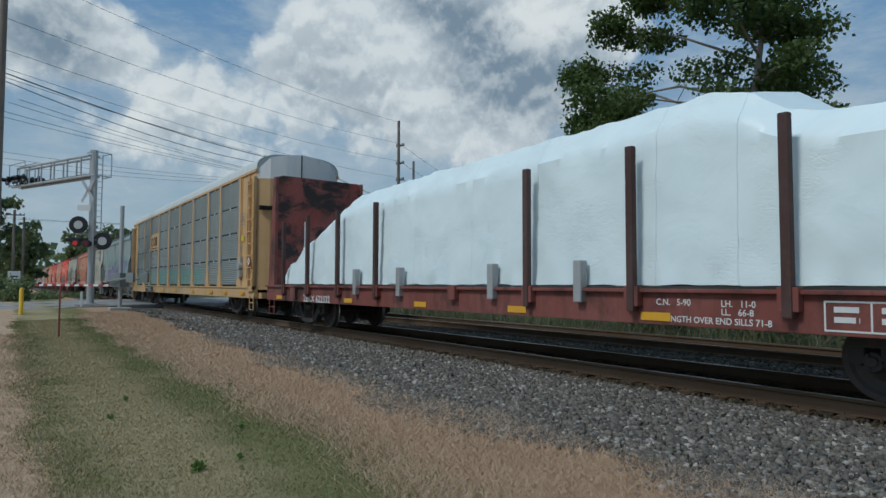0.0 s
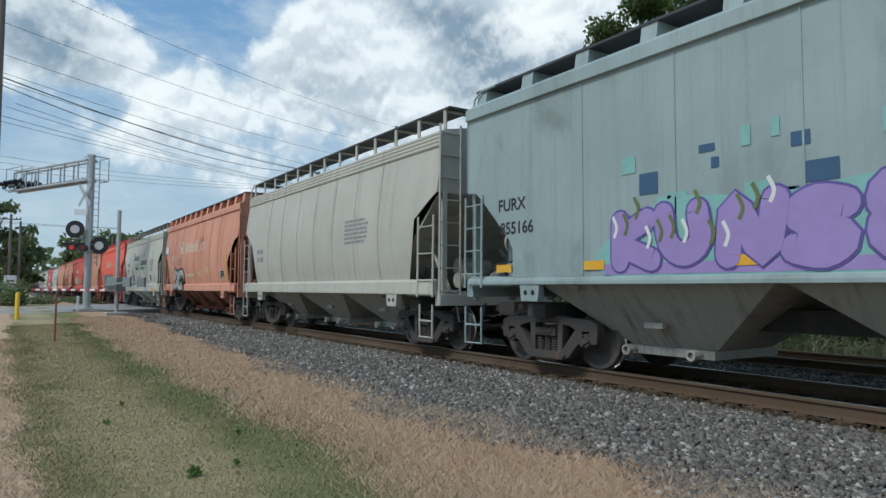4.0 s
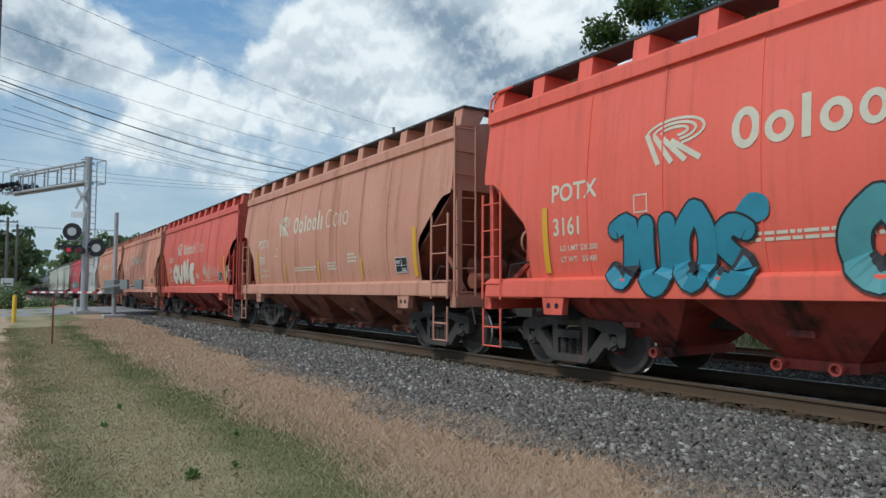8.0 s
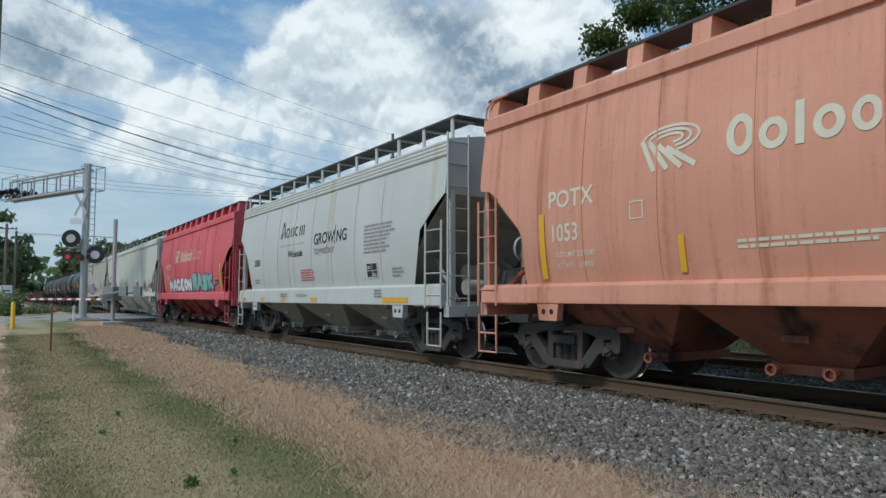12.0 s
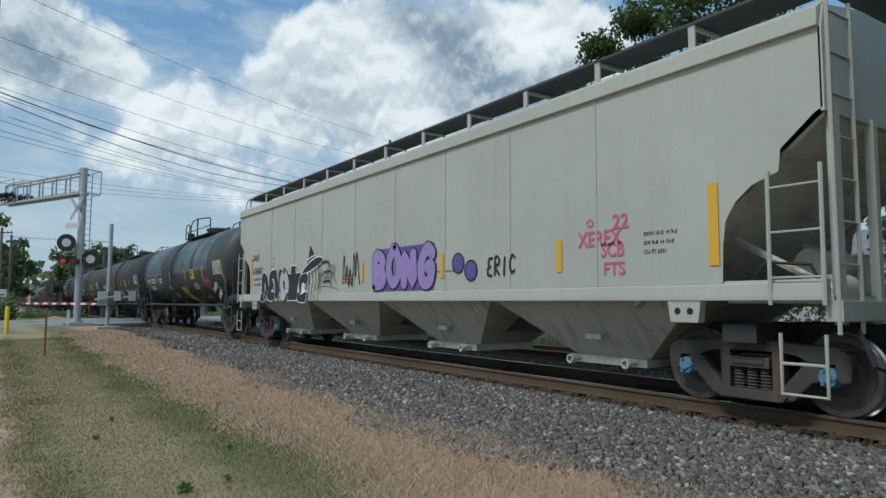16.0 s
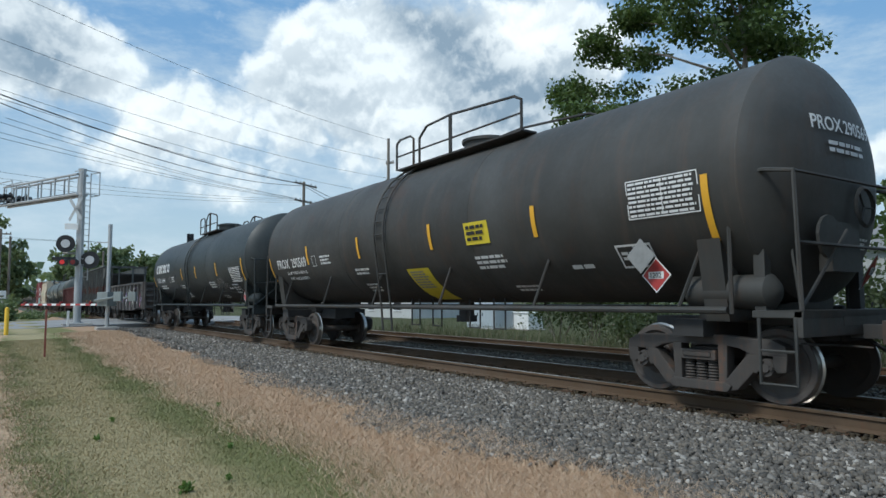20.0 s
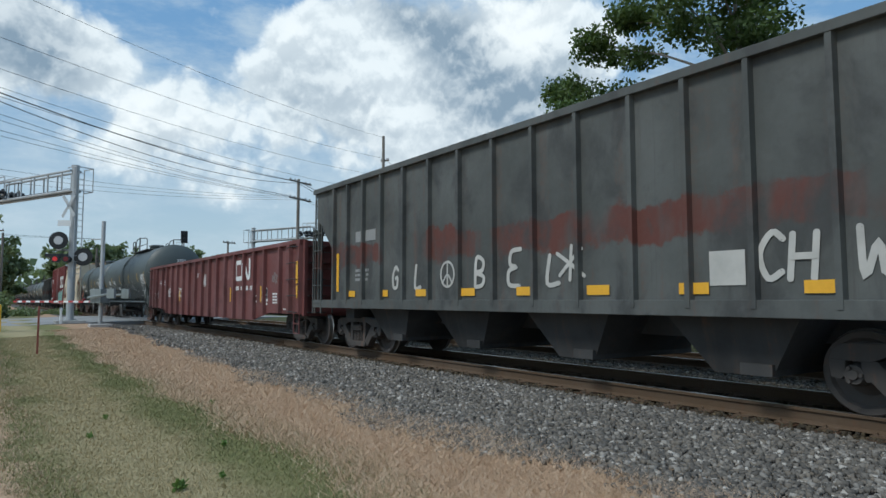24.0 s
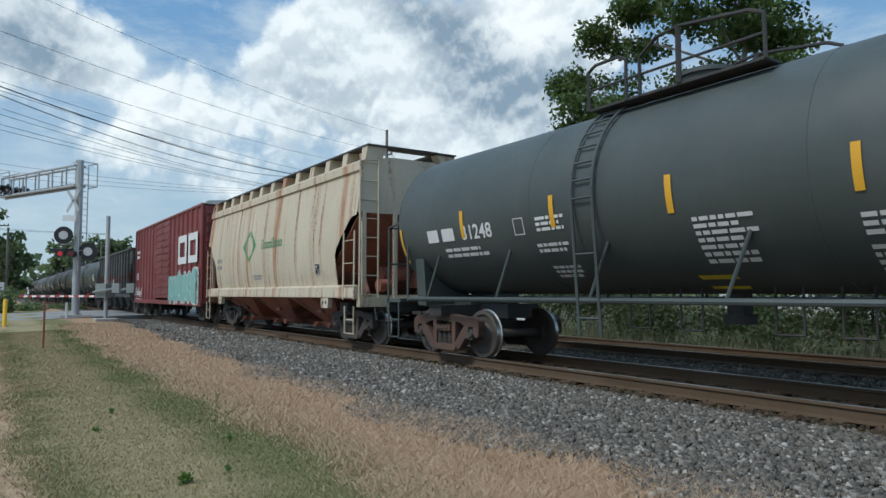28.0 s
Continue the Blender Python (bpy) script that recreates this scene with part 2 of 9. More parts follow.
WHEEL = paint("wheel_steel", (0.062, 0.050, 0.042), 0.7, 0.5, 0.5, 0.2)
BRIGHT = plain("bright_tread", (0.55, 0.53, 0.50), 0.28, 0.9, 0.2)
RAILSIDE = paint("rail_rust", (0.088, 0.053, 0.027), 0.85, 0.35, 0.2, 0.15, grime=(0.07, 0.04, 0.022))
RAILTOP = plain("rail_head", (0.40, 0.36, 0.33), 0.30, 0.85, 0.3, 4)
GALV = paint("galvanised", (0.42, 0.43, 0.43), 0.5, 0.3, 0.08, 0.2, metal=0.35)
BLACK = plain("signal_black", (0.018, 0.018, 0.02), 0.45)
LENS = plain("clear_lens", (0.62, 0.62, 0.62), 0.25)
RED_LENS = plain("red_lens", (0.20, 0.015, 0.015), 0.25)
RED_GLOW = plain("lit_red_lens", (0.6, 0.03, 0.03), 0.25, glow=0.25)
POLE = paint("weathered_pole", (0.17, 0.145, 0.12), 0.85, 0.5, 0.0, 0.3, bump=0.5)
CONCRETE = paint("concrete", (0.36, 0.34, 0.31), 0.85, 0.35, 0.0, 0.3, bump=0.4)
RED_PAINT = paint("red_stake_paint", (0.28, 0.07, 0.045), 0.6, 0.35, 0.3)
YELLOW_PAINT = paint("yellow_post_paint", (0.80, 0.50, 0.03), 0.5, 0.15)
WHITE_PAINT = paint("white_paint", (0.78, 0.78, 0.76), 0.55, 0.15)
GATE_RED = plain("gate_red", (0.45, 0.05, 0.045), 0.5)
WIRE = plain("wire_black", (0.02, 0.02, 0.022), 0.6)
GRATING = plain("grating_steel", (0.07, 0.072, 0.075), 0.7, 0.2)


# ---- shapes ----
class Shape:
    """Points and faces of one part."""

    def __init__(self):
        self.v, self.f, self.m = [], [], []

    def face(self, points, slot=0):
        n = len(self.v)
        self.v.extend(tuple(p) for p in points)
        self.f.append(tuple(range(n, n + len(points))))
        self.m.append(slot)

    def box(self, x0, x1, y0, y1, z0, z1, slot=0):
        n = len(self.v)
        self.v.extend((x, y, z) for x in (x0, x1) for y in (y0, y1) for z in (z0, z1))
        for a in ((0, 1, 3, 2), (4, 6, 7, 5), (0, 4, 5, 1), (2, 3, 7, 6), (0, 2, 6, 4), (1, 5, 7, 3)):
            self.f.append(tuple(n + i for i in a))
            self.m.append(slot)
        return self

    def prism(self, points, axis, a, b, slot=0):
        """A polygon swept along an axis; its points are the two other coordinates in order."""
        def put(p, c):
            return (c, p[0], p[1]) if axis == "x" else (p[0], c, p[1]) if axis == "y" else (p[0], p[1], c)
        n, k = len(self.v), len(points)
        self.v.extend(put(p, a) for p in points)
        self.v.extend(put(p, b) for p in points)
        self.f.append(tuple(range(n + k - 1, n - 1, -1)))
        self.f.append(tuple(range(n + k, n + 2 * k)))
        self.f.extend((n + i, n + (i + 1) % k, n + k + (i + 1) % k, n + k + i) for i in range(k))
        self.m.extend([slot] * (k + 2))
        return self

    def rod(self, p, q, r, sides=8, r2=None, slot=0, caps=True):
        p, q = Vector(p), Vector(q)
        d = (q - p).normalized()
        u = d.orthogonal().normalized()
        w = d.cross(u)
        n = len(self.v)
        for c, rr in ((p, r), (q, r if r2 is None else r2)):
            for i in range(sides):
                a = 2 * math.pi * i / sides
                self.v.append(tuple(c + rr * (math.cos(a) * u + math.sin(a) * w)))
        self.f.extend((n + i, n + (i + 1) % sides, n + sides + (i + 1) % sides, n + sides + i) for i in range(sides))
        self.m.extend([slot] * sides)
        if caps:
            self.f.append(tuple(range(n + sides - 1, n - 1, -1)))
            self.f.append(tuple(range(n + sides, n + 2 * sides)))
            self.m.extend([slot] * 2)
        return self

    def tube(self, points, r, sides=6):
        """One bent bar through some points."""
        pts = [Vector(p) for p in points]
        closed = len(pts) > 3 and (pts[0] - pts[-1]).length < 1e-6
        if closed:
            pts = pts[:-1]
        n, k = len(self.v), len(pts)
        u = None
        for i, p in enumerate(pts):
            back = pts[i - 1] if i or closed else p
            ahead = pts[(i + 1) % k] if i < k - 1 or closed else p
            d = ((p - back).normalized() + (ahead - p).normalized()).normalized() if back != p and ahead != p else (ahead - back).normalized()
            u = d.orthogonal().normalized() if u is None else (u - d * u.dot(d)).normalized()
            w = d.cross(u)
            self.v.extend(tuple(p + r * (math.cos(a) * u + math.sin(a) * w)) for a in (2 * math.pi * j / sides for j in range(sides)))
        for i in range(k if closed else k - 1):
            a, b = n + i * sides, n + ((i + 1) % k) * sides
            self.f.extend((a + j, a + (j + 1) % sides, b + (j + 1) % sides, b + j) for j in range(sides))
            self.m.extend([0] * sides)
        if not closed:
            self.f.append(tuple(range(n + sides - 1, n - 1, -1)))
            self.f.append(tuple(range(n + (k - 1) * sides, n + k * sides)))
            self.m.extend([0, 0])
        return self

    def lathe(self, profile, centre, axis, sides=24, slots=None):
        """Turns (along, radius) points round an axis."""
        n = len(self.v)
        k = len(profile)
        for i in range(sides):
            a = 2 * math.pi * i / sides
            c, s = math.cos(a), math.sin(a)
            for h, r in profile:
                p = (h, r * c, r * s) if axis == "x" else (r * c, h, r * s) if axis == "y" else (r * c, r * s, h)
                self.v.append((centre[0] + p[0], centre[1] + p[1], centre[2] + p[2]))
        for i in range(sides):
            j = (i + 1) % sides
            for e in range(k - 1):
                self.f.append((n + i * k + e, n + i * k + e + 1, n + j * k + e + 1, n + j * k + e))
                self.m.append(slots[e] if slots else 0)
        return self

    def mesh(self, name, smooth=False, bevel=0.0):
        me = bpy.data.meshes.new(name)
        me.from_pydata(self.v, [], self.f)
        me.polygons.foreach_set("material_index", self.m)
        if bevel or smooth:
            bm = bmesh.new()
            bm.from_mesh(me)
            if smooth:
                bmesh.ops.remove_doubles(bm, verts=bm.verts, dist=1e-4)
            bmesh.ops.recalc_face_normals(bm, faces=bm.faces)
            if bevel:
                bmesh.ops.remove_doubles(bm, verts=bm.verts, dist=1e-5)
                edges = [e for e in bm.edges if len(e.link_faces) == 2 and e.calc_face_angle() > 0.6]
                bmesh.ops.bevel(bm, geom=edges, offset=bevel, segments=2, affect="EDGES", profile=0.7)
            if smooth:
                for f in bm.faces:
                    f.smooth = True
                for e in bm.edges:
                    if len(e.link_faces) == 2 and e.calc_face_angle() > 0.6:
                        e.smooth = False
            bm.to_mesh(me)
            bm.free()
        me.update()
        return me


def part(name, shape, stuff, parent=None, label="", at=None, smooth=False, bevel=0.0):
    """Links a shape, or a mesh made before, as one object under a thing or a part."""
    me = shape if isinstance(shape, bpy.types.Mesh) else shape.mesh(name, smooth, bevel)
    if not me.materials:
        for s in stuff if isinstance(stuff, (list, tuple)) else [stuff]:
            me.materials.append(s)
    ob = new(name, me)
    if parent is not None:
        ob.parent = parent
    if at is not None:
        ob.matrix_basis = at
    if label:
        tagged(ob, label)
    return ob


def thing(name, label, category, group="", kind="", at=None):
    ob = new(name)
    ob.empty_display_size = 0.3
    if at is not None:
        ob.matrix_basis = at
    return tagged(ob, label, category, group, kind)


def solid(name, shape, stuff, label, category="", group="", kind="", at=None, smooth=False, bevel=0.0):
    return tagged(part(name, shape, stuff, None, "", at, smooth, bevel), label, category, group, kind)


# ---- flat markings laid on a side ----
FONT = {}


def glyphs(text, height):
    """Outline mesh of a text in the built-in font, height metres for a capital: points and faces."""
    key = text
    if key not in FONT:
        cu = bpy.data.curves.new("text", "FONT")
        cu.body, cu.resolution_u, cu.offset = text, 3, 0.018
        ob = bpy.data.objects.new("text", cu)
        scene.collection.objects.link(ob)
        bpy.context.view_layer.update()
        me = bpy.data.meshes.new_from_object(ob.evaluated_get(bpy.context.evaluated_depsgraph_get()))
        FONT[key] = ([tuple(v.co) for v in me.vertices], [tuple(p.vertices) for p in me.polygons])
        bpy.data.objects.remove(ob)
        bpy.data.curves.remove(cu)
        bpy.data.meshes.remove(me)
    v, f = FONT[key]
    k = height / 0.69
    return [(a * k, b * k) for a, b, _ in v], f


class Flat:
    """Marks on a side, in metres along the car and above the rail."""

    def __init__(self):
        self.v, self.f = [], []

    def add(self, points, faces):
        n = len(self.v)
        self.v.extend(points)
        self.f.extend(tuple(n + i for i in f) for f in faces)
        return self

    def rect(self, x0, z0, x1, z1, lean=0.0):
        return self.add([(x0, z0), (x1, z0), (x1 + lean, z1), (x0 + lean, z1)], [(0, 1, 2, 3)])

    def frame_of(self, x0, z0, x1, z1, w):
        return self.rect(x0, z0, x1, z0 + w).rect(x0, z1 - w, x1, z1).rect(x0, z0 + w, x0 + w, z1 - w).rect(x1 - w, z0 + w, x1, z1 - w)

    def ring(self, cx, cz, rx, rz, w, a0=0, a1=360, n=18):
        pts = []
        for i in range(n + 1):
            a = radians(a0 + (a1 - a0) * i / n)
            pts += [(cx + rx * math.cos(a), cz + rz * math.sin(a)), (cx + (rx - w) * math.cos(a), cz + (rz - w) * math.sin(a))]
        return self.add(pts, [(2 * i, 2 * i + 2, 2 * i + 3, 2 * i + 1) for i in range(n)])

    def blob(self, points, n=5):
        """A rounded closed outline through some points (Catmull-Rom), filled."""
        k, out = len(points), []
        for i in range(k):
            p0, p1, p2, p3 = (Vector(points[(i + j) % k]) for j in (-1, 0, 1, 2))
            for s in range(n):
                u = s / n
                out.append(tuple(0.5 * (2 * p1 + (p2 - p0) * u + (2 * p0 - 5 * p1 + 4 * p2 - p3) * u * u + (3 * p1 - p0 - 3 * p2 + p3) * u ** 3)))
        return self.add(out, [tuple(range(len(out)))])

    def line(self, points, w, n=4):
        """A sprayed stroke through some points."""
        out = []
        k = len(points)
        for i in range(k - 1):
            p0, p1, p2, p3 = (Vector(points[min(k - 1, max(0, i + j))]) for j in (-1, 0, 1, 2))
            for s in range(n + (i == k - 2)):
                u = s / n
                out.append(0.5 * (2 * p1 + (p2 - p0) * u + (2 * p0 - 5 * p1 + 4 * p2 - p3) * u * u + (3 * p1 - p0 - 3 * p2 + p3) * u ** 3))
        pts = []
        for i, p in enumerate(out):
            d = (out[min(len(out) - 1, i + 1)] - out[max(0, i - 1)])
            d = d.normalized() if d.length > 1e-6 else Vector((1, 0))
            h = Vector((-d.y, d.x)) * w * 0.5
            rise = 0.0002 * i
            pts += [(p.x + h.x, p.y + h.y, rise), (p.x - h.x, p.y - h.y, rise)]
        return self.add(pts, [(2 * i, 2 * i + 1, 2 * i + 3, 2 * i + 2) for i in range(len(out) - 1)])

    def text(self, x, z, words, height, narrow=1.0):
        v, f = glyphs(words, height)
        return self.add([(x + a * narrow, z + b) for a, b in v], f)

    def bars(self, x, z, width, rows, height, seed, ragged=0.25):
        """Rows of small print that cannot be read, as plain bars."""
        rng = random.Random(seed)
        for r in range(rows):
            left, end = x, x + width * (1 - ragged * rng.random())
            while left < end:
                w = height * rng.uniform(1.2, 4.5)
                self.rect(left, z - r * height * 1.75, min(left + w, end), z - r * height * 1.75 + height)
                left += w + height * 0.55
        return self


def pieces(flat):
    """Parts of some marks that do not touch each other."""
    root = list(range(len(flat.v)))

    def find(i):
        while root[i] != i:
            root[i] = root[root[i]]
            i = root[i]
        return i
    seen = {}
    for i, p in enumerate(flat.v):
        key = (round(p[0], 4), round(p[1], 4))
        if key in seen:
            root[find(i)] = find(seen[key])
        seen[key] = i
    for f in flat.f:
        for i in f[1:]:
            root[find(i)] = find(f[0])
    sets = {}
    for f in flat.f:
        sets.setdefault(find(f[0]), []).append(f)
    for faces in sets.values():
        used = sorted({i for f in faces for i in f})
        index = {i: n for n, i in enumerate(used)}
        one = Flat()
        one.v, one.f = [flat.v[i] for i in used], [tuple(index[i] for i in f) for f in faces]
        yield one


def decal(name, flat, stuff, parent, side, label="", lift=0.006):
    """Lays marks on the side that faces -y; side(z) is the surface's y at a height."""
    stencil = name.startswith("stencil") or name == "spray_flecks"
    ob = None
    for one in [flat] if stencil else list(pieces(flat)):
        s = Shape()
        s.v, s.f, s.m = [(p[0], side(p[1]) - lift - sum(p[2:]), p[1]) for p in one.v], one.f, [0] * len(one.f)
        ob = part(name, s, stuff, parent, label)
        if stencil:
            tagged(ob, kind="stuff")
    return ob


def blocks(name, rects, stuff, parent, side, label, lift=0.008, w=0.0):
    """Plain blocks, or square frames with bars w wide, each a piece of its own."""
    for x0, z0, x1, z1 in rects:
        f = Flat().frame_of(x0, z0, x1, z1, w) if w else Flat().rect(x0, z0, x1, z1)
        decal(name, f, stuff, parent, side, label, lift)


# ---- trucks, couplers, ladders ----
BASE, TYRE = 1.80, 0.457
SPINNERS = {"front": [], "rear": []}


def wheelset_mesh():
    s = Shape()
    s.rod((0, -0.8, 0), (0, 0.8, 0), 0.085, 12)
    for k in (-1, 1):
        prof = [(0.86 * k, 0.001), (0.86 * k, 0.13), (0.80 * k, 0.17), (0.755 * k, 0.24), (0.765 * k, 0.35), (0.80 * k, 0.385), (0.80 * k, 0.445),
                (0.79 * k, TYRE), (0.70 * k, TYRE + 0.004), (0.685 * k, 0.487), (0.665 * k, 0.485), (0.66 * k, 0.385), (0.69 * k, 0.34), (0.70 * k, 0.15), (0.64 * k, 0.12), (0.64 * k, 0.085)]
        s.lathe(prof, (0, 0, 0), "y", 40, [0, 0, 0, 0, 0, 0, 0, 1, 1, 0, 0, 0, 0, 0, 0])
    return s.mesh("wheelset", smooth=True)


def side_frame_mesh():
    """A cast side frame: arched top, pedestal jaws, sloping arms round two windows, spring seat."""
    s = Shape()
    y0, y1 = -0.085, 0.085
    s.prism([(-1.16, 0.60), (-1.14, 0.72), (-0.98, 0.79), (-0.62, 0.80), (-0.34, 0.83), (0.34, 0.83), (0.62, 0.80), (0.98, 0.79), (1.14, 0.72), (1.16, 0.60), (0.72, 0.60), (0.56, 0.67), (0.36, 0.70), (-0.36, 0.70), (-0.56, 0.67), (-0.72, 0.60)][::-1], "y", y0, y1)
    for k in (-1, 1):
        s.prism([(0.98 * k, 0.61), (0.99 * k, 0.44), (1.04 * k, 0.40), (1.14 * k, 0.42), (1.16 * k, 0.61)][::k], "y", y0, y1)
        s.prism([(0.66 * k, 0.61), (0.70 * k, 0.40), (0.78 * k, 0.38), (0.82 * k, 0.44), (0.83 * k, 0.61)][::k], "y", y0, y1)
        s.prism([(0.27 * k, 0.71), (0.27 * k, 0.22), (0.38 * k, 0.20), (0.40 * k, 0.71)][::k], "y", y0, y1)
        s.prism([(0.34 * k, 0.24), (0.40 * k, 0.13), (0.52 * k, 0.16), (0.84 * k, 0.50), (0.80 * k, 0.62), (0.66 * k, 0.60)][::k], "y", y0, y1)
    s.prism([(-0.46, 0.20), (-0.40, 0.12), (0.40, 0.12), (0.46, 0.20), (0.38, 0.245), (-0.38, 0.245)], "y", -0.12, 0.12)
    s.box(-0.26, 0.26, -0.13, 0.13, 0.50, 0.63)
    s.box(-0.20, 0.20, -0.145, -0.125, 0.54, 0.60)
    return s.mesh("side_frame", bevel=0.018)


def spring_mesh():
    return Shape().lathe([(0.235 + i * 0.0188, 0.08 if i % 2 else 0.058) for i in range(15)], (0, -0.02, 0), "z", 10).mesh("spring", smooth=True)


def cap_mesh():
    s = Shape()
    s.lathe([(0.0, 0.001), (0.0, 0.05), (0.03, 0.06), (0.03, 0.10), (0.10, 0.125), (0.22, 0.125), (0.22, 0.001)], (0, 0, 0), "y", 14)
    for i in range(3):
        a = 2 * math.pi * i / 3
        s.rod((0.08 * math.cos(a), -0.01, 0.08 * math.sin(a)), (0.08 * math.cos(a), 0.03, 0.08 * math.sin(a)), 0.022, 6)
    return s.mesh("bearing_cap", smooth=True)


def bolster_mesh():
    s = Shape()
    s.box(-0.22, 0.22, -0.92, 0.92, 0.50, 0.66).box(-0.17, 0.17, -0.5, 0.5, 0.60, 0.74)
    for k in (-1, 1):
        s.box(0.28 * k - 0.05, 0.28 * k + 0.05, -0.85, 0.85, 0.34, 0.44)
    return s.mesh("bolster", bevel=0.015)


WHEELSET, SIDE_FRAME, SPRINGS, CAP, BOLSTER = wheelset_mesh(), side_frame_mesh(), spring_mesh(), cap_mesh(), bolster_mesh()
CAPS = {}


FRAMES = {}


def truck(car, x, cap=STEEL, iron=STEEL):
    t = part("truck", BOLSTER, STEEL, car, at=pose(x, 0, 0))
    if cap.name not in CAPS:
        CAPS[cap.name] = CAP.copy()
    if iron.name not in FRAMES:
        FRAMES[iron.name] = SIDE_FRAME.copy()
    for k in (-1, 1):
        part("side_frame", FRAMES[iron.name], iron, t, at=pose(0, 1.0 * k, 0, rz=0 if k < 0 else 180))
        for x in (-0.17, 0.0, 0.17):
            part("spring", SPRINGS, STEEL, t, at=pose(x, 1.0 * k, 0, rz=0 if k < 0 else 180))
        for e in (-1, 1):
            part("bearing_cap", CAPS[cap.name], cap, t, at=pose(BASE / 2 * e, 1.12 * k, TYRE, rz=0 if k < 0 else 180))
    for key, e in (("rear", -1), ("front", 1)):
        SPINNERS[key].append(part("wheelset", WHEELSET, [WHEEL, BRIGHT], t, at=pose(BASE / 2 * e, 0, TYRE)))
    return t


def coupler_mesh():
    s = Shape()
    s.box(-0.7, 0.30, -0.09, 0.09, 0.80, 0.97)
    s.prism([(0.28, -0.16), (0.62, -0.15), (0.66, -0.05), (0.50, 0.0), (0.52, 0.12), (0.60, 0.16), (0.34, 0.17)], "z", 0.74, 1.02)
    s.tube([(-0.2, 0.3, 0.85), (0.15, 0.32, 0.62), (0.5, 0.25, 0.42), (0.72, 0.18, 0.50)], 0.03, 6)
    s.tube([(-0.05, -1.35, 0.78), (-0.05, -0.3, 0.72), (0.2, -0.2, 0.70)], 0.016, 5)
    return s.mesh("coupler", bevel=0.01)


COUPLER = coupler_mesh()


def running_gear(car, half, overhang=(1.6, 1.2), cap=STEEL, end=0.0, iron=STEEL, stub=0.0):
    """Both trucks, both couplers, the centre sill and the body bolsters; overhang: rear, front."""
    spots = (-half + overhang[0], half - overhang[1])
    for k, x in zip((-1, 1), spots):
        truck(car, x, cap, iron)
        part("coupler", COUPLER, UNDER, car, at=pose(k * (half + end), 0, 0, rz=0 if k > 0 else 180))
        part("body_bolster", Shape().box(x - 0.22, x + 0.22, -1.3, 1.3, 0.80, 1.02), UNDER, car, bevel=0.01)
        if stub:
            part("stub_sill", Shape().box(*sorted((k * (half + end - 0.1), k * (half - stub))), -0.32, 0.32, 0.76, 1.04), UNDER, car, bevel=0.01)
    if not stub:
        part("centre_sill", Shape().box(-half - end + 0.1, half + end - 0.1, -0.32, 0.32, 0.72, 1.02), UNDER, car, bevel=0.01)


def ladder(name, car, stuff, foot, top, across, width, step=0.38, r=0.013, flat=0.024):
    """Two stiles and rungs between two heights; across: 'x' along the car or 'y' over its end."""
    s = Shape()
    x, y, z0 = foot
    x1, y1, z1 = top
    d = Vector((width, 0, 0)) if across == "x" else Vector((0, width, 0))
    for e in (Vector((0, 0, 0)), d):
        s.rod(Vector(foot) + e, Vector(top) + e, flat, 6)
    n = max(2, int((z1 - z0) / step))
    for i in range(n):
        u = (i + 0.6) / n
        p = Vector(foot).lerp(Vector(top), u)
        s.rod(p, p + d, r, 6)
    return part(name, s, stuff, car)


def stirrup(car, stuff, x, y, width, top=0.95, low=0.30):
    s = Shape()
    s.tube([(x, y, top), (x, y, low), (x + width, y, low), (x + width, y, top)], 0.022, 6)
    s.tube([(x, y, (top + low) / 2), (x + width, y, (top + low) / 2)], 0.018, 6)
    return part("stirrup", s, stuff, car)


# ---- covered hopper ----
def hopper_side(style):
    """Half width of the body at a height."""
    def round_side(z):
        u = (z - 1.43) / 2.8
        return 1.47 + 0.14 * math.sin(math.pi * min(1.0, max(0.0, u)) ** 0.8) - 0.06 * max(0.0, u)

    def flat_side(z):
        return 1.56

    return round_side if style == "round" else flat_side


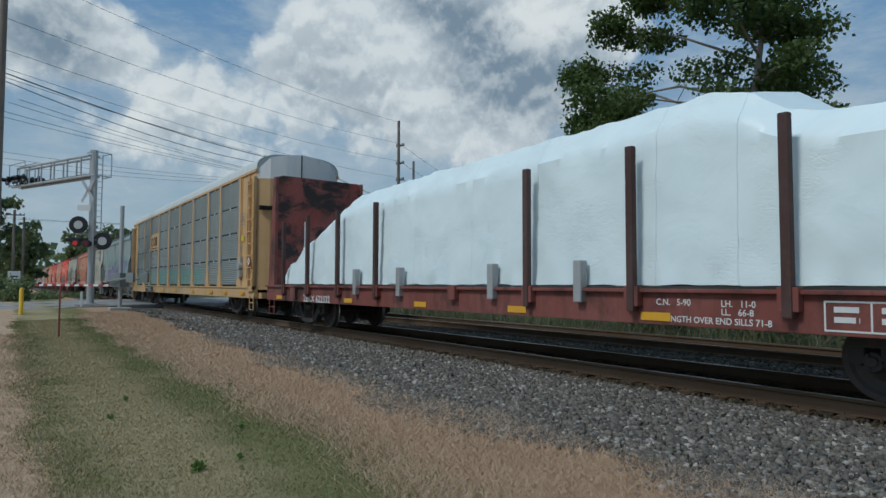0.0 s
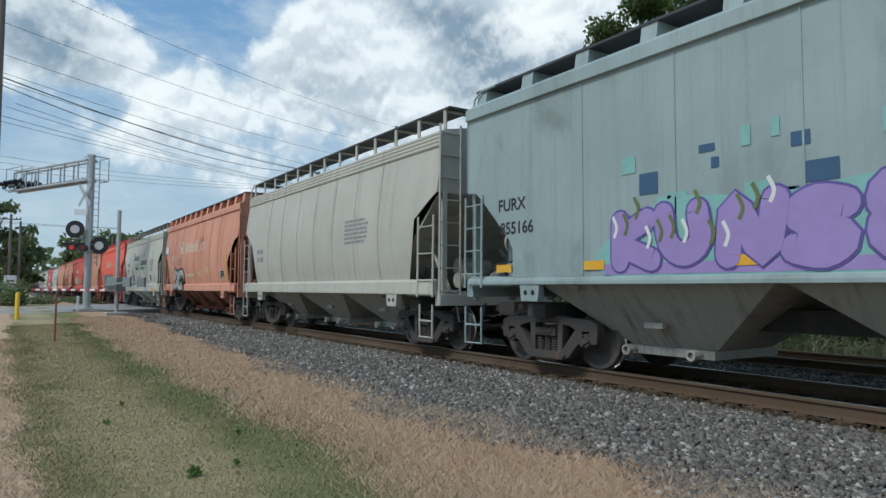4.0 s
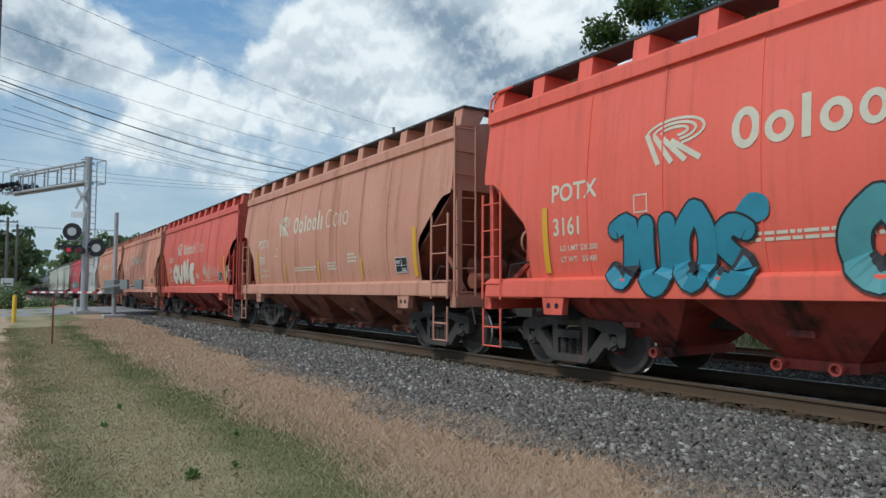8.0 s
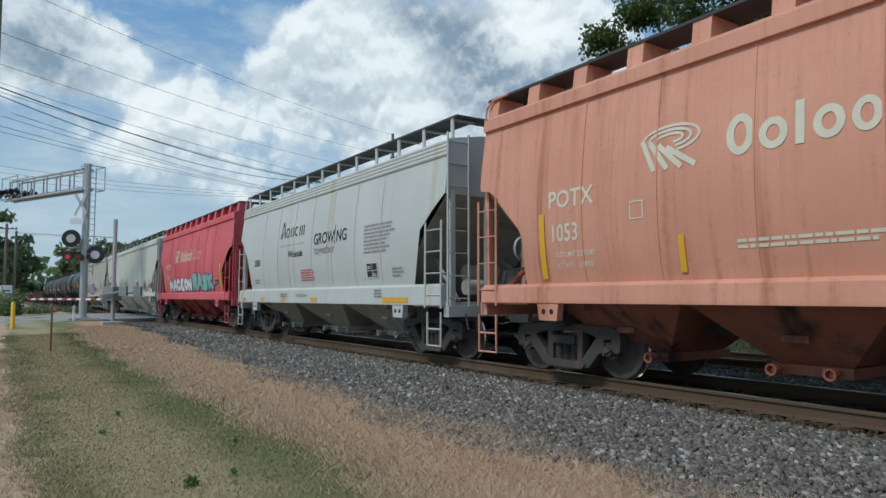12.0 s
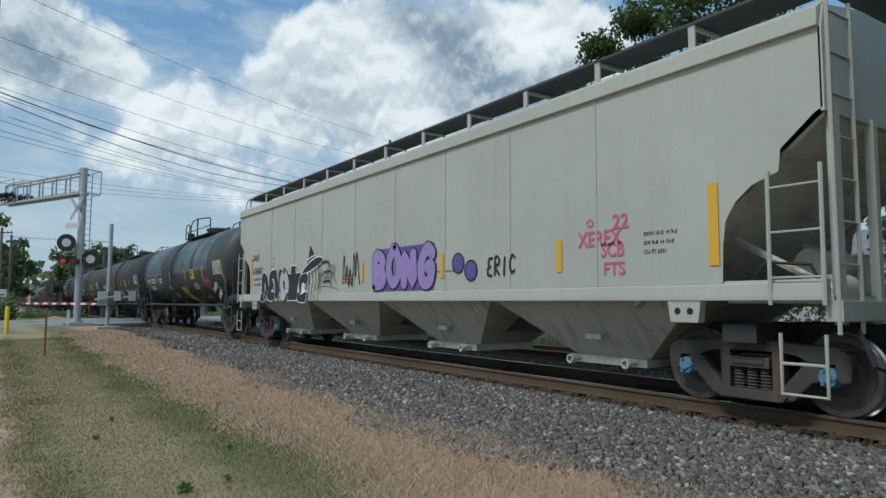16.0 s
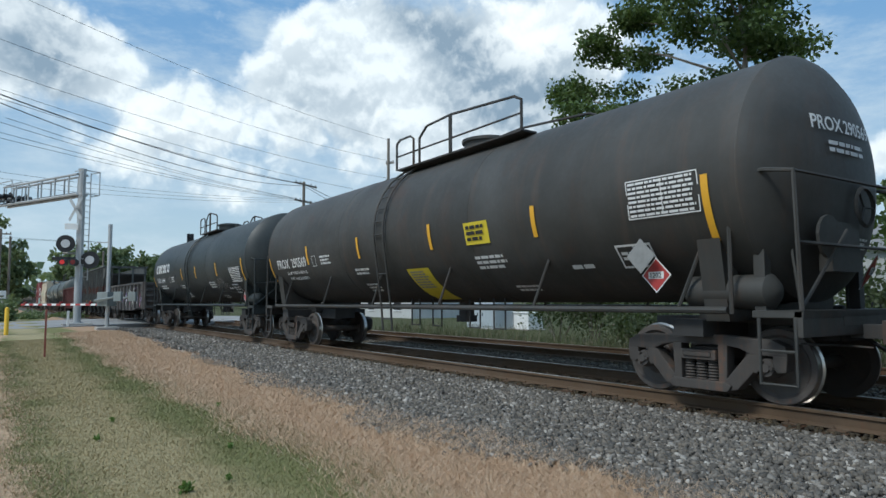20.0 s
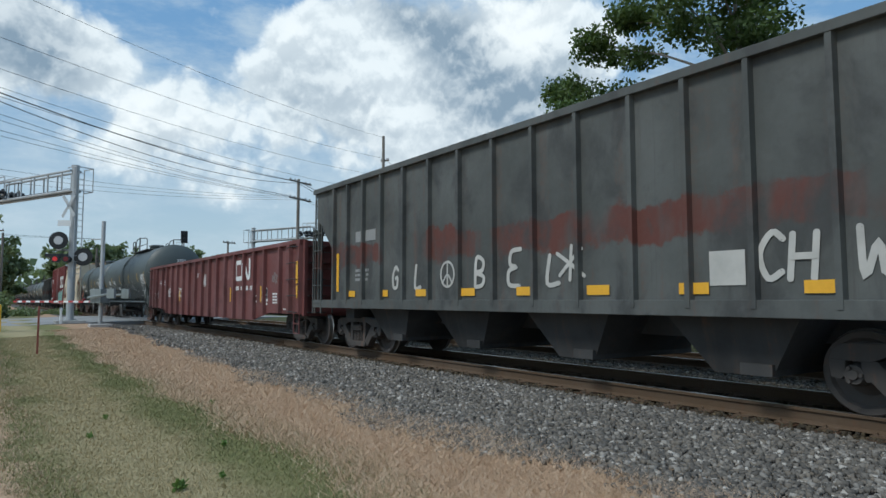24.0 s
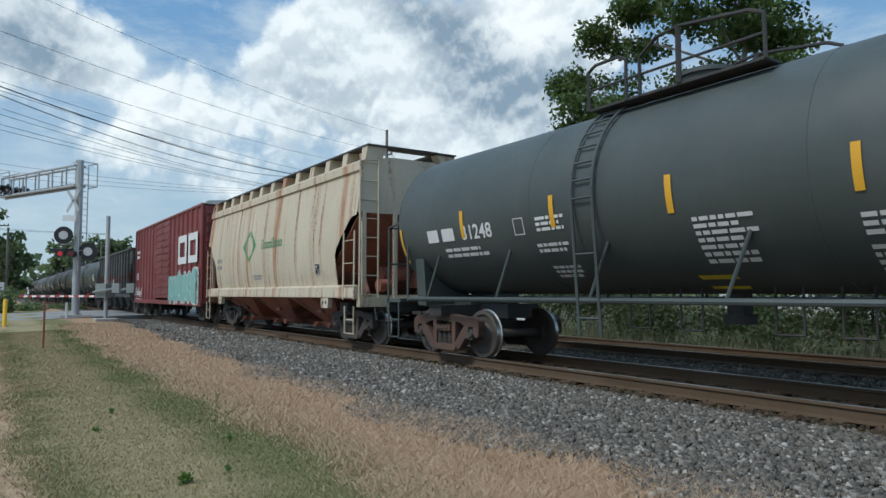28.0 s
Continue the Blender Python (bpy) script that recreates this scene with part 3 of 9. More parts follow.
def covered_hopper(name, label, group, rear, front, skin, roofing, style="round", low=1.15, sill=1.43, eave=4.23, bays=4, bay_paint=None, cap=STEEL,
                   walk_legs=True, cut=(1.15, 2.37, 3.2), ladder_paint=None, rolled=False, hatch_ends=False, cut_round=False, cut_line=None):
    half, mid = (front - rear) / 2, (front + rear) / 2
    car = thing(name, label, "freight car", group)
    CARS.append((car, mid))
    width = hopper_side(style)
    inset, c0, c1 = cut
    bay_paint, ladder_paint = bay_paint or skin, ladder_paint or skin
    top_w = width(eave)
    running_gear(car, half, cap=cap)

    # side sheets, one each side: cut away towards the ends under the slope sheet
    def foot(x):
        d = half - abs(x)
        if cut_line:
            for (d0, z0), (d1, z1) in zip(cut_line, cut_line[1:]):
                if d <= d1:
                    return z0 + (z1 - z0) * (d - d0) / (d1 - d0)
            return sill
        if d >= inset:
            return sill
        u = d / inset
        if cut_round:
            return c0 + (c1 - c0) * (1 - u) ** 0.75 if u < 0.97 else sill
        return c1 - (c1 - c0) * u
    if not (cut_line or cut_round):
        cut_line = [(0.0, c1 - 0.06), (0.26, c1 - 0.10), (0.40, c1 - 0.20), (inset - 0.08, c0), (inset, c0 - 0.16), (inset + 0.01, sill)]
    steps = {round(k * (half - d), 3) for k in (-1, 1) for d, z in cut_line or ()}
    xs = sorted(steps | {round(v, 3) for k in (-1, 1) for v in (k * half, k * (half - 0.35 * inset), k * (half - 0.7 * inset), k * (half - inset * 0.999), k * (half - inset))} | {round(-half + inset + (2 * half - 2 * inset) * i / 12, 3) for i in range(13)})
    for k in (-1, 1):
        s = Shape()
        rows = 12
        for a, b in zip(xs, xs[1:]):
            for r in range(rows):
                q = []
                for x, u in ((a, r), (b, r), (b, r + 1), (a, r + 1)):
                    z = foot(x) + (eave - foot(x)) * u / rows
                    q.append((x, k * width(z), z))
                s.face(q if k < 0 else q[::-1])
        part("side_sheet", s, skin, car, smooth=True)
        # the weld seams between the sheets
        n = 8 if half < 8 else 9
        for i in range(1, n):
            x = -half + inset + (2 * half - 2 * inset) * i / n
            s = Shape()
            for r in range(10):
                z0, z1 = sill + (eave - sill) * r / 10, sill + (eave - sill) * (r + 1) / 10
                s.prism([(x - 0.012, z0), (x + 0.012, z0), (x + 0.012, z1), (x - 0.012, z1)], "y", 0, 0.001)
                for j in range(8):
                    px, py, pz = s.v[-8 + j]
                    w = width(pz)
                    s.v[-8 + j] = (px, k * (w + (0.012 if j < 4 else -0.01)), pz)
            part("weld_seam", s, skin, car)
        # top chord and side sill
        if rolled:
            s = Shape()
            for i in range(4):
                z = eave - 0.04 + 0.085 * i
                s.rod((-half, k * (top_w - 0.015 * i), z), (half, k * (top_w - 0.015 * i), z), 0.05, 10)
            part("top_chord", s, skin, car, smooth=True)
            peak = eave + 0.30
        else:
            s = Shape().prism([(k * (top_w - 0.05), eave - 0.02), (k * (top_w + 0.06), eave), (k * (top_w + 0.05), eave + 0.2), (k * (top_w - 0.10), eave + 0.30), (k * (top_w - 0.2), eave + 0.26)][::k], "x", -half, half)
            part("top_chord", s, skin, car, bevel=0.012)
            peak = eave + 0.28
        s = Shape().prism([(k * 1.44, low), (k * 1.60, low), (k * 1.60, low + 0.05), (k * 1.585, sill - 0.02), (k * 1.5, sill + 0.03), (k * 1.44, sill + 0.03)][::k], "x", -half + 0.05, half - 0.05)
        part("side_sill", s, skin, car, bevel=0.01)

    # roof, slope sheets, end walls
    s = Shape()
    for a, b in ((-1, -0.45), (-0.45, 0.45), (0.45, 1)):
        za, zb = peak + (0.10 if abs(a) < 1 else -0.03), peak + (0.10 if abs(b) < 1 else -0.03)
        s.face([(-half, a * top_w * 0.96, za), (half, a * top_w * 0.96, za), (half, b * top_w * 0.96, zb), (-half, b * top_w * 0.96, zb)])
    part("roof", s, roofing, car)
    for k in (-1, 1):
        s = Shape()
        prof = [(-width(z), z) for z in np.linspace(c1, eave, 6)] + [(-top_w * 0.96, peak - 0.03), (-top_w * 0.43, peak + 0.1), (top_w * 0.43, peak + 0.1), (top_w * 0.96, peak - 0.03)] + [(width(z), z) for z in np.linspace(eave, c1, 6)]
        s.prism([(float(a), float(b)) for a, b in prof], "x", k * half - 0.02, k * half + 0.02)
        part("end_wall", s, skin, car)
        s = Shape()
        x0, x1 = k * (half - 0.03), k * (half - inset * 2.1)
        w0, w1 = 1.46, 1.42
        s.prism([(x0, c1 + 0.02), (x0, c1 - 0.03), (x1, low - 0.1), (x1, low + 0.02)][::k], "y", -w0, w0)
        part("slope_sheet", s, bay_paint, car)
        # end posts, platform, brake gear
        for y in (-1.36, -0.5, 0.5, 1.36):
            s = Shape().box(k * half - 0.05, k * half + 0.05, y - 0.05, y + 0.05, 1.05, c1 + 0.05)
            part("end_post", s, skin, car, bevel=0.008)
        s = Shape().box(k * (half - 1.2) if k > 0 else -half, half if k > 0 else -half + 1.2, -1.5, 1.5, low - 0.03, low + 0.06)
        s.box(k * half - 0.09, k * half + 0.09, -1.5, 1.5, low - 0.22, low)
        part("end_platform", s, skin, car, bevel=0.01)
        s = Shape()
        s.rod((k * (half - 0.75), -0.5, 1.75), (k * (half - 0.75), 0.3, 1.75), 0.19, 12)
        s.rod((k * (half - 0.4), -0.75, 1.45), (k * (half - 0.4), -0.35, 1.45), 0.16, 12)
        s.box(k * (half - 0.6) - 0.12, k * (half - 0.6) + 0.12, 0.35, 0.6, 1.4, 1.8)
        s.tube([(k * (half - 0.75), 0.3, 1.75), (k * (half - 0.5), 0.6, 1.5), (k * half, 0.7, 1.15)], 0.025, 5)
        part("brake_cylinder", s, bay_paint, car, smooth=True)
        # braces under the end
        for y in (-1.2, 1.2):
            s = Shape().rod((k * half, y, low + 0.05), (k * (half - inset * 1.3), y * 0.7, c0 + 0.1), 0.05, 6)
            part("end_brace", s, bay_paint, car)
        # pipes and hanging hoses under the slope
        s = Shape().tube([(k * (half - 0.2), -1.25, low + 0.1), (k * (half - 0.35), -1.25, 1.7), (k * (half - 0.9), -1.2, 1.75), (k * (half - 1.3), -1.1, 1.35)], 0.02, 5)
        part("brake_pipe", s, UNDER, car)
        s = Shape().tube([(k * (half + 0.05), -1.1, 1.0), (k * (half + 0.18), -1.1, 0.62), (k * (half + 0.16), -0.8, 0.55), (k * (half + 0.1), -0.3, 0.62)], 0.022, 5)
        part("brake_hose", s, UNDER, car)
    # ladders: tall one over the front end, low ones at the sides of both ends
    ladder("ladder", car, ladder_paint, (half + 0.05, -1.5, 0.95), (half + 0.03, -1.47, eave + 0.38), "y", 0.5, 0.42)
    ladder("ladder", car, ladder_paint, (half - 0.62, -1.60, low - 0.05), (half - 0.62, -1.585, 2.75), "x", 0.58, 0.42)
    ladder("ladder", car, ladder_paint, (-half - 0.02, -1.60, low - 0.05), (-half - 0.02, -1.585, 2.95), "x", 0.5, 0.40)
    ladder("ladder", car, ladder_paint, (-half - 0.05, 0.95, 0.95), (-half - 0.03, 0.97, eave + 0.38), "y", 0.5, 0.42)
    for x in (-half, half - 0.52):
        stirrup(car, ladder_paint, x, -1.6, 0.48)
    if not hatch_ends:
        s = Shape()
        s.lathe([(-0.015, 0.24), (0.015, 0.27), (0.045, 0.24)], (half + 0.12, 0.35, 2.25), "x", 18)
        for i in range(3):
            a = 2 * math.pi * i / 3
            s.rod((half + 0.13, 0.35, 2.25), (half + 0.13, 0.35 + 0.25 * math.cos(a), 2.25 + 0.25 * math.sin(a)), 0.015, 5)
        part("brake_wheel", s, ladder_paint, car)

    # jacking pads under the sills
    for x in (-half + 1.75, half - 1.75):
        pad = part("jacking_pad", Shape().prism([(x - 0.24, low), (x + 0.24, low), (x + 0.20, low - 0.27), (x - 0.20, low - 0.27)], "y", -1.585, -1.46), skin, car, bevel=0.01)
        for e in (-0.09, 0.09):
            part("hole", Shape().rod((x + e, -1.589, low - 0.13), (x + e, -1.57, low - 0.13), 0.045, 10), BLACK, pad)

    # hopper bays
    span = (2 * half - 2 * inset - 0.9) / bays
    for i in range(bays):
        x = -half + inset + 0.45 + span * (i + 0.5)
        a, b = span * 0.5, span * 0.17
        s = Shape()
        top, bot = low + 0.05, 0.42
        v = [(x - a, -1.42, top), (x + a, -1.42, top), (x + a, 1.42, top), (x - a, 1.42, top), (x - b, -0.62, bot), (x + b, -0.62, bot), (x + b, 0.62, bot), (x - b, 0.62, bot)]
        s.v, s.f, s.m = v, [(0, 1, 5, 4), (1, 2, 6, 5), (2, 3, 7, 6), (3, 0, 4, 7), (4, 5, 6, 7)], [0] * 5
        s.box(x - b - 0.06, x + b + 0.06, -0.75, 0.75, bot - 0.10, bot + 0.02)
        for e in (-1, 1):
            s.rod((x + e * b * 0.8, -0.95, bot - 0.04), (x + e * b * 0.8, 0.9, bot - 0.04), 0.03, 6)
            s.lathe([(-1.0, 0.05), (-1.0, 0.075), (-0.9, 0.075), (-0.9, 0.05), (-1.0, 0.05)], (x + e * b * 0.8, 0, bot - 0.04), "y", 10)
        s.box(x - 0.16, x + 0.16, -1.06, -0.98, 0.72, 0.80)
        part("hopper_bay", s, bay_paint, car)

    # roof walk and hatches
    zt = peak + (0.42 if walk_legs else 0.34)
    s = Shape()
    for y in (-1.0, 1.0):
        s.box(-half - 0.08, half + 0.1, y - 0.30, y + 0.30, zt - 0.02, zt + 0.02)
    for x in (-half - 0.08, half - 0.3):
        s.box(x, x + 0.42, -0.7, 0.7, zt - 0.02, zt + 0.02)
    part("running_board", s, GRATING, car)
    n = 12
    for i in range(n + 1):
        x = -half + 0.1 + (2 * half - 0.2) * i / n
        for k in (-1, 1):
            s = Shape()
            if walk_legs:
                s.box(x - 0.05, x + 0.05, k * 1.27 - 0.015, k * 1.27 + 0.015, peak - 0.05, zt)
                s.box(x - 0.03, x + 0.03, *sorted((k * 0.72, k * 1.255)), zt - 0.06, zt - 0.02)
            else:
                s.prism([(k * 1.34, peak - 0.05), (k * 1.28, zt - 0.02), (k * 0.72, zt - 0.02), (k * 0.9, peak)][::k], "x", x - 0.14, x + 0.14)
            part("walk_bracket", s, skin, car)
    s = Shape().box(-half + 0.8, half - 0.8, -0.36, 0.36, peak + 0.05, peak + 0.24)
    part("hatch", s, roofing, car, bevel=0.03)
    # grab pipe curling over the rear end of the roof
    s = Shape().tube([(-half + 0.5, -1.3, zt), (-half + 0.1, -1.32, zt - 0.02), (-half - 0.05, -1.36, zt - 0.15), (-half - 0.05, -1.42, eave + 0.05)], 0.022, 6)
    part("grab_iron", s, ladder_paint, car)
    return car, half, (lambda z: -width(max(z, sill)))


def sill_side(z):
    return -1.60


def stripes(car, side, xs, z0, z1, w=0.10, colour=AMBER):
    for x in xs:
        f = Flat()
        n = 6
        for i in range(n):
            a, b = z0 + (z1 - z0) * i / n, z0 + (z1 - z0) * (i + 1) / n
            f.rect(x, a, x + w, b)
        decal("reflector", f, colour, car, side, "upright amber reflective strip", lift=0.015)


def placards(car, side, x, z, w=0.42, h=0.34, ink=WHITE):
    """The black test-data board with its white rules."""
    decal("data_board", Flat().rect(x, z, x + w, z + h), DARK, car, side, "black stencilled inspection board", 0.010)
    f = Flat().frame_of(x, z, x + w, z + h, 0.014).rect(x + w * 0.5, z, x + w * 0.53, z + h).rect(x, z + h * 0.45, x + w, z + h * 0.48)
    f.bars(x + 0.05, z + h * 0.72, w * 0.36, 2, 0.022, 5).bars(x + w * 0.57, z + h * 0.2, w * 0.36, 2, 0.022, 6)
    decal("stencil_marking", f, ink, car, side, "", 0.014)


# ---- tank car ----
def tank_side(radius, middle):
    return lambda z: -math.sqrt(max(0.02, radius * radius - (z - middle) ** 2))


def tank_car(name, label, rear, front, skin, radius=1.60, middle=2.83, cage=-0.75, patch=None, group="tank cars of the train", big_cover=False, overhang=(0.75, 0.95), iron=STEEL, long=4.45):
    half, mid = (front - rear) / 2, (front + rear) / 2
    car = thing(name, label, "tank car", group)
    CARS.append((car, mid))
    running_gear(car, half, overhang, end=0.55, iron=iron, stub=2.2)
    # shell with dished heads, sloping a little to the middle
    s = Shape()
    prof = [(-half - 0.46, 0.001), (-half - 0.45, radius * 0.28), (-half - 0.38, radius * 0.58), (-half - 0.24, radius * 0.82), (-half - 0.10, radius * 0.95), (-half, radius)]
    prof += [(-half + 2 * half * i / 10, radius) for i in range(1, 10)]
    prof += [(-a, b) for a, b in prof[:6][::-1]]
    s.lathe(prof, (0, 0, middle), "x", 56)
    part("shell", s, skin, car, smooth=True)
    for x in (-half + 0.02, -half * 0.36, half * 0.33, half - 0.02):
        s = Shape().lathe([(x - 0.02, radius - 0.004), (x - 0.012, radius + 0.006), (x + 0.012, radius + 0.006), (x + 0.02, radius - 0.004)], (0, 0, middle), "x", 56)
        part("weld_seam", s, skin, car, smooth=True)
    if patch:
        for a, b, stuff in patch:
            s = Shape()
            n = 14
            for i in range(n):
                t0, t1 = radians(-8 + 92 * i / n), radians(-8 + 92 * (i + 1) / n)
                q = [(x, -(radius + 0.004) * math.cos(t), middle + (radius + 0.004) * math.sin(t)) for x, t in ((a, t0), (b, t0), (b, t1), (a, t1))]
                s.face(q)
            part("paint_patch", s, stuff, car, "pale weathered patch on the shell", smooth=True)
    # saddles over the trucks, stub sills, end frames
    for k in (-1, 1):
        s = Shape()
        n = 10
        pts = []
        for i in range(n + 1):
            a = radians(-150 + 120 * i / n)
            pts.append(((radius + 0.02) * math.cos(a), middle + (radius + 0.02) * math.sin(a)))
        s.prism(pts + [(1.25, 1.0), (-1.25, 1.0)], "x", k * (half - 0.55) - 0.16, k * (half - 0.55) + 0.16)
        part("saddle", s, skin, car)
        x0, x1 = sorted((k * (half - 1.3), k * (half + 0.6)))
        s = Shape().box(x0, x1, -0.55, 0.55, 0.95, 1.12)
        s.box(*sorted((k * (half + 0.02), k * (half + 0.6))), -1.45, 1.45, 1.06, 1.14)
        s.box(*sorted((k * (half + 0.5), k * (half + 0.6))), -1.45, 1.45, 0.85, 1.14)
        part("end_platform", s, skin, car, bevel=0.01)
        # hooped end railing and its legs
        s = Shape()
        x = k * (half + 0.2)
        for y in (-1.42, 1.42):
            s.tube([(k * (half - 0.25), y, 1.1), (k * (half - 0.25), y, 2.62), (k * (half - 0.18), y, 2.74), (x, y, 2.76), (k * (half + 0.55), y, 2.70), (k * (half + 0.58), y, 1.1)], 0.028, 6)
        s.tube([(k * (half + 0.55), -1.42, 2.70), (k * (half + 0.56), 1.42, 2.70)], 0.022, 6)
        s.tube([(k * (half + 0.55), -1.42, 1.9), (k * (half + 0.56), 1.42, 1.9)], 0.022, 6)
        part("end_railing", s, skin, car)
        for x in ((half + 0.1, ) if k > 0 else (-half - 0.5, )):
            stirrup(car, skin, x, -1.45, 0.42, 1.06, 0.32)
    # walkway pipe along the sides with its props, side sills
    for k in (-1, 1):
        s = Shape().rod((-half + 0.3, k * 1.42, 1.14), (half - 0.3, k * 1.42, 1.14), 0.045, 8)
        part("side_pipe", s, skin, car)
        n = 6
        for i in range(n):
            x = -half + 1.0 + (2 * half - 2.0) * i / (n - 1)
            s = Shape().rod((x, k * 1.42, 1.14), (x + 0.28, k * 1.30, middle - math.sqrt(radius ** 2 - 1.30 ** 2) + 0.02), 0.026, 6)
            part("pipe_prop", s, skin, car)
    # air reservoir and valve gear at the front end, bottom outlet
    s = Shape().lathe([(-0.62, 0.001), (-0.60, 0.12), (-0.52, 0.21), (0.52, 0.21), (0.60, 0.12), (0.62, 0.001)], (half - 0.45, -1.1, 1.36), "x", 16)
    part("air_reservoir", s, skin, car, smooth=True)
    s = Shape().box(half + 0.3, half + 0.46, -0.45, 0.25, 1.6, 2.2).box(half + 0.32, half + 0.42, -0.2, 0.2, 2.2, 2.6)
    s.rod((half + 0.48, -0.6, 2.0), (half + 0.52, -0.6, 2.0), 0.26, 14)
    s.tube([(half + 0.3, -0.9, 1.15), (half + 0.2, -0.9, 2.0), (half + 0.05, -0.4, 2.4)], 0.02, 5)
    part("hand_brake", s, skin, car)
    s = Shape().rod((0.4, 0, middle - radius - 0.3), (0.4, 0, middle - radius + 0.1), 0.17, 12).rod((0.4, 0, middle - radius - 0.42), (0.4, 0, middle - radius - 0.28), 0.23, 12)
    for e in (-1.1, -0.2, 1.2, 2.0):
        hanger = Shape().tube([(e, -0.5, 1.5), (e, -0.5, 0.72), (e + 0.35, -0.5, 0.72), (e + 0.35, -0.5, 1.5)], 0.02, 5)
        part("pipe_hanger", hanger, UNDER, car)
    part("bottom_outlet", s, UNDER, car)
    # side ladder bent round the shell
    s = Shape()
    x = cage - 0.1
    path = [(-1.42, 0.62), (-1.46, 1.14)]
    for i in range(9):
        a = radians(188 - 80 * i / 8)
        path.append(((radius + 0.07) * math.cos(a), middle + (radius + 0.07) * math.sin(a)))
    for e in (0.0, 0.42):
        s.tube([(x + e, y, z) for y, z in path], 0.026, 6)
    for i in range(len(path) - 1):
        for u in (0.5,):
            y, z = path[i][0] * (1 - u) + path[i + 1][0] * u, path[i][1] * (1 - u) + path[i + 1][1] * u
            s.rod((x, y, z), (x + 0.42, y, z), 0.018, 5)
    part("ladder", s, skin, car)
    # platform, railing and manway on top
    top = middle + radius
    x0, x1 = cage - 0.25, cage - 0.25 + long
    for k in (-1, 1):
        s = Shape().box(x0, x1, *sorted((k * 0.62, k * 0.98)), top - 0.13, top - 0.09)
        part("top_platform", s, UNDER, car, bevel=0.008)
        s = Shape()
        y = k * 0.98
        s.tube([(x0, y, top - 0.12), (x0, y, top + 0.50), (x0 + 0.15, y, top + 0.58), (x0 + 0.6, y, top + 0.58), (x0 + 0.75, y, top + 0.5), (x0 + 0.75, y, top - 0.12)], 0.028, 6)
        s.tube([(x0 + 1.0, y, top - 0.12), (x0 + 1.0, y, top + 0.45), (x0 + 1.3, y, top + 0.66), (x0 + 1.0 + (long - 1.0) * 0.35, y, top + 0.70), (x1 - 0.2, y, top + 0.55), (x1, y, top + 0.45), (x1, y, top - 0.12)], 0.028, 6)
        s.tube([(x0, y, top + 0.2), (x1, y, top + 0.2)], 0.02, 6)
        s.rod((x0 + 1.0 + (long - 1.0) * 0.35, y, top - 0.1), (x0 + 1.0 + (long - 1.0) * 0.35, y, top + 0.70), 0.04, 6)
        part("railing", s, UNDER, car)
    r = 0.52 if big_cover else 0.40
    s = Shape().lathe([(-0.12, r), (0.20, r), (0.20, r + 0.05), (0.26, r + 0.05), (0.32, r * 0.7), (0.33, 0.001)], (cage - 0.25 + long * 0.5, 0, top), "z", 20)
    part("manway", s, skin, car, smooth=True)
    part("safety_valve", Shape().rod((cage - 0.25 + long * 0.72, 0.1, top - 0.05), (cage - 0.25 + long * 0.72, 0.1, top + 0.25), 0.1, 10), skin, car)
    # brake wheel, its housing and a placard holder at the front end
    s = Shape().lathe([(-0.015, 0.23), (0.01, 0.27), (0.035, 0.23)], (half + 0.50, 0.32, 2.42), "x", 18)
    for i in range(3):
        a = 2 * math.pi * i / 3
        s.rod((half + 0.5, 0.32, 2.42), (half + 0.5, 0.32 + 0.25 * math.cos(a), 2.42 + 0.25 * math.sin(a)), 0.015, 5)
    part("brake_wheel", s, skin, car)
    for y in (-1.15, 1.15):
        s = Shape().box(half - 0.08, half + 0.06, y - 0.07, y + 0.07, 1.1, 2.35)
        part("end_stanchion", s, skin, car, bevel=0.01)
    s = Shape().tube([(half + 0.56, -1.4, 1.15), (half + 0.52, -0.2, 2.1)], 0.022, 6)
    part("end_brace", s, skin, car)
    return car, half, tank_side(radius, middle)


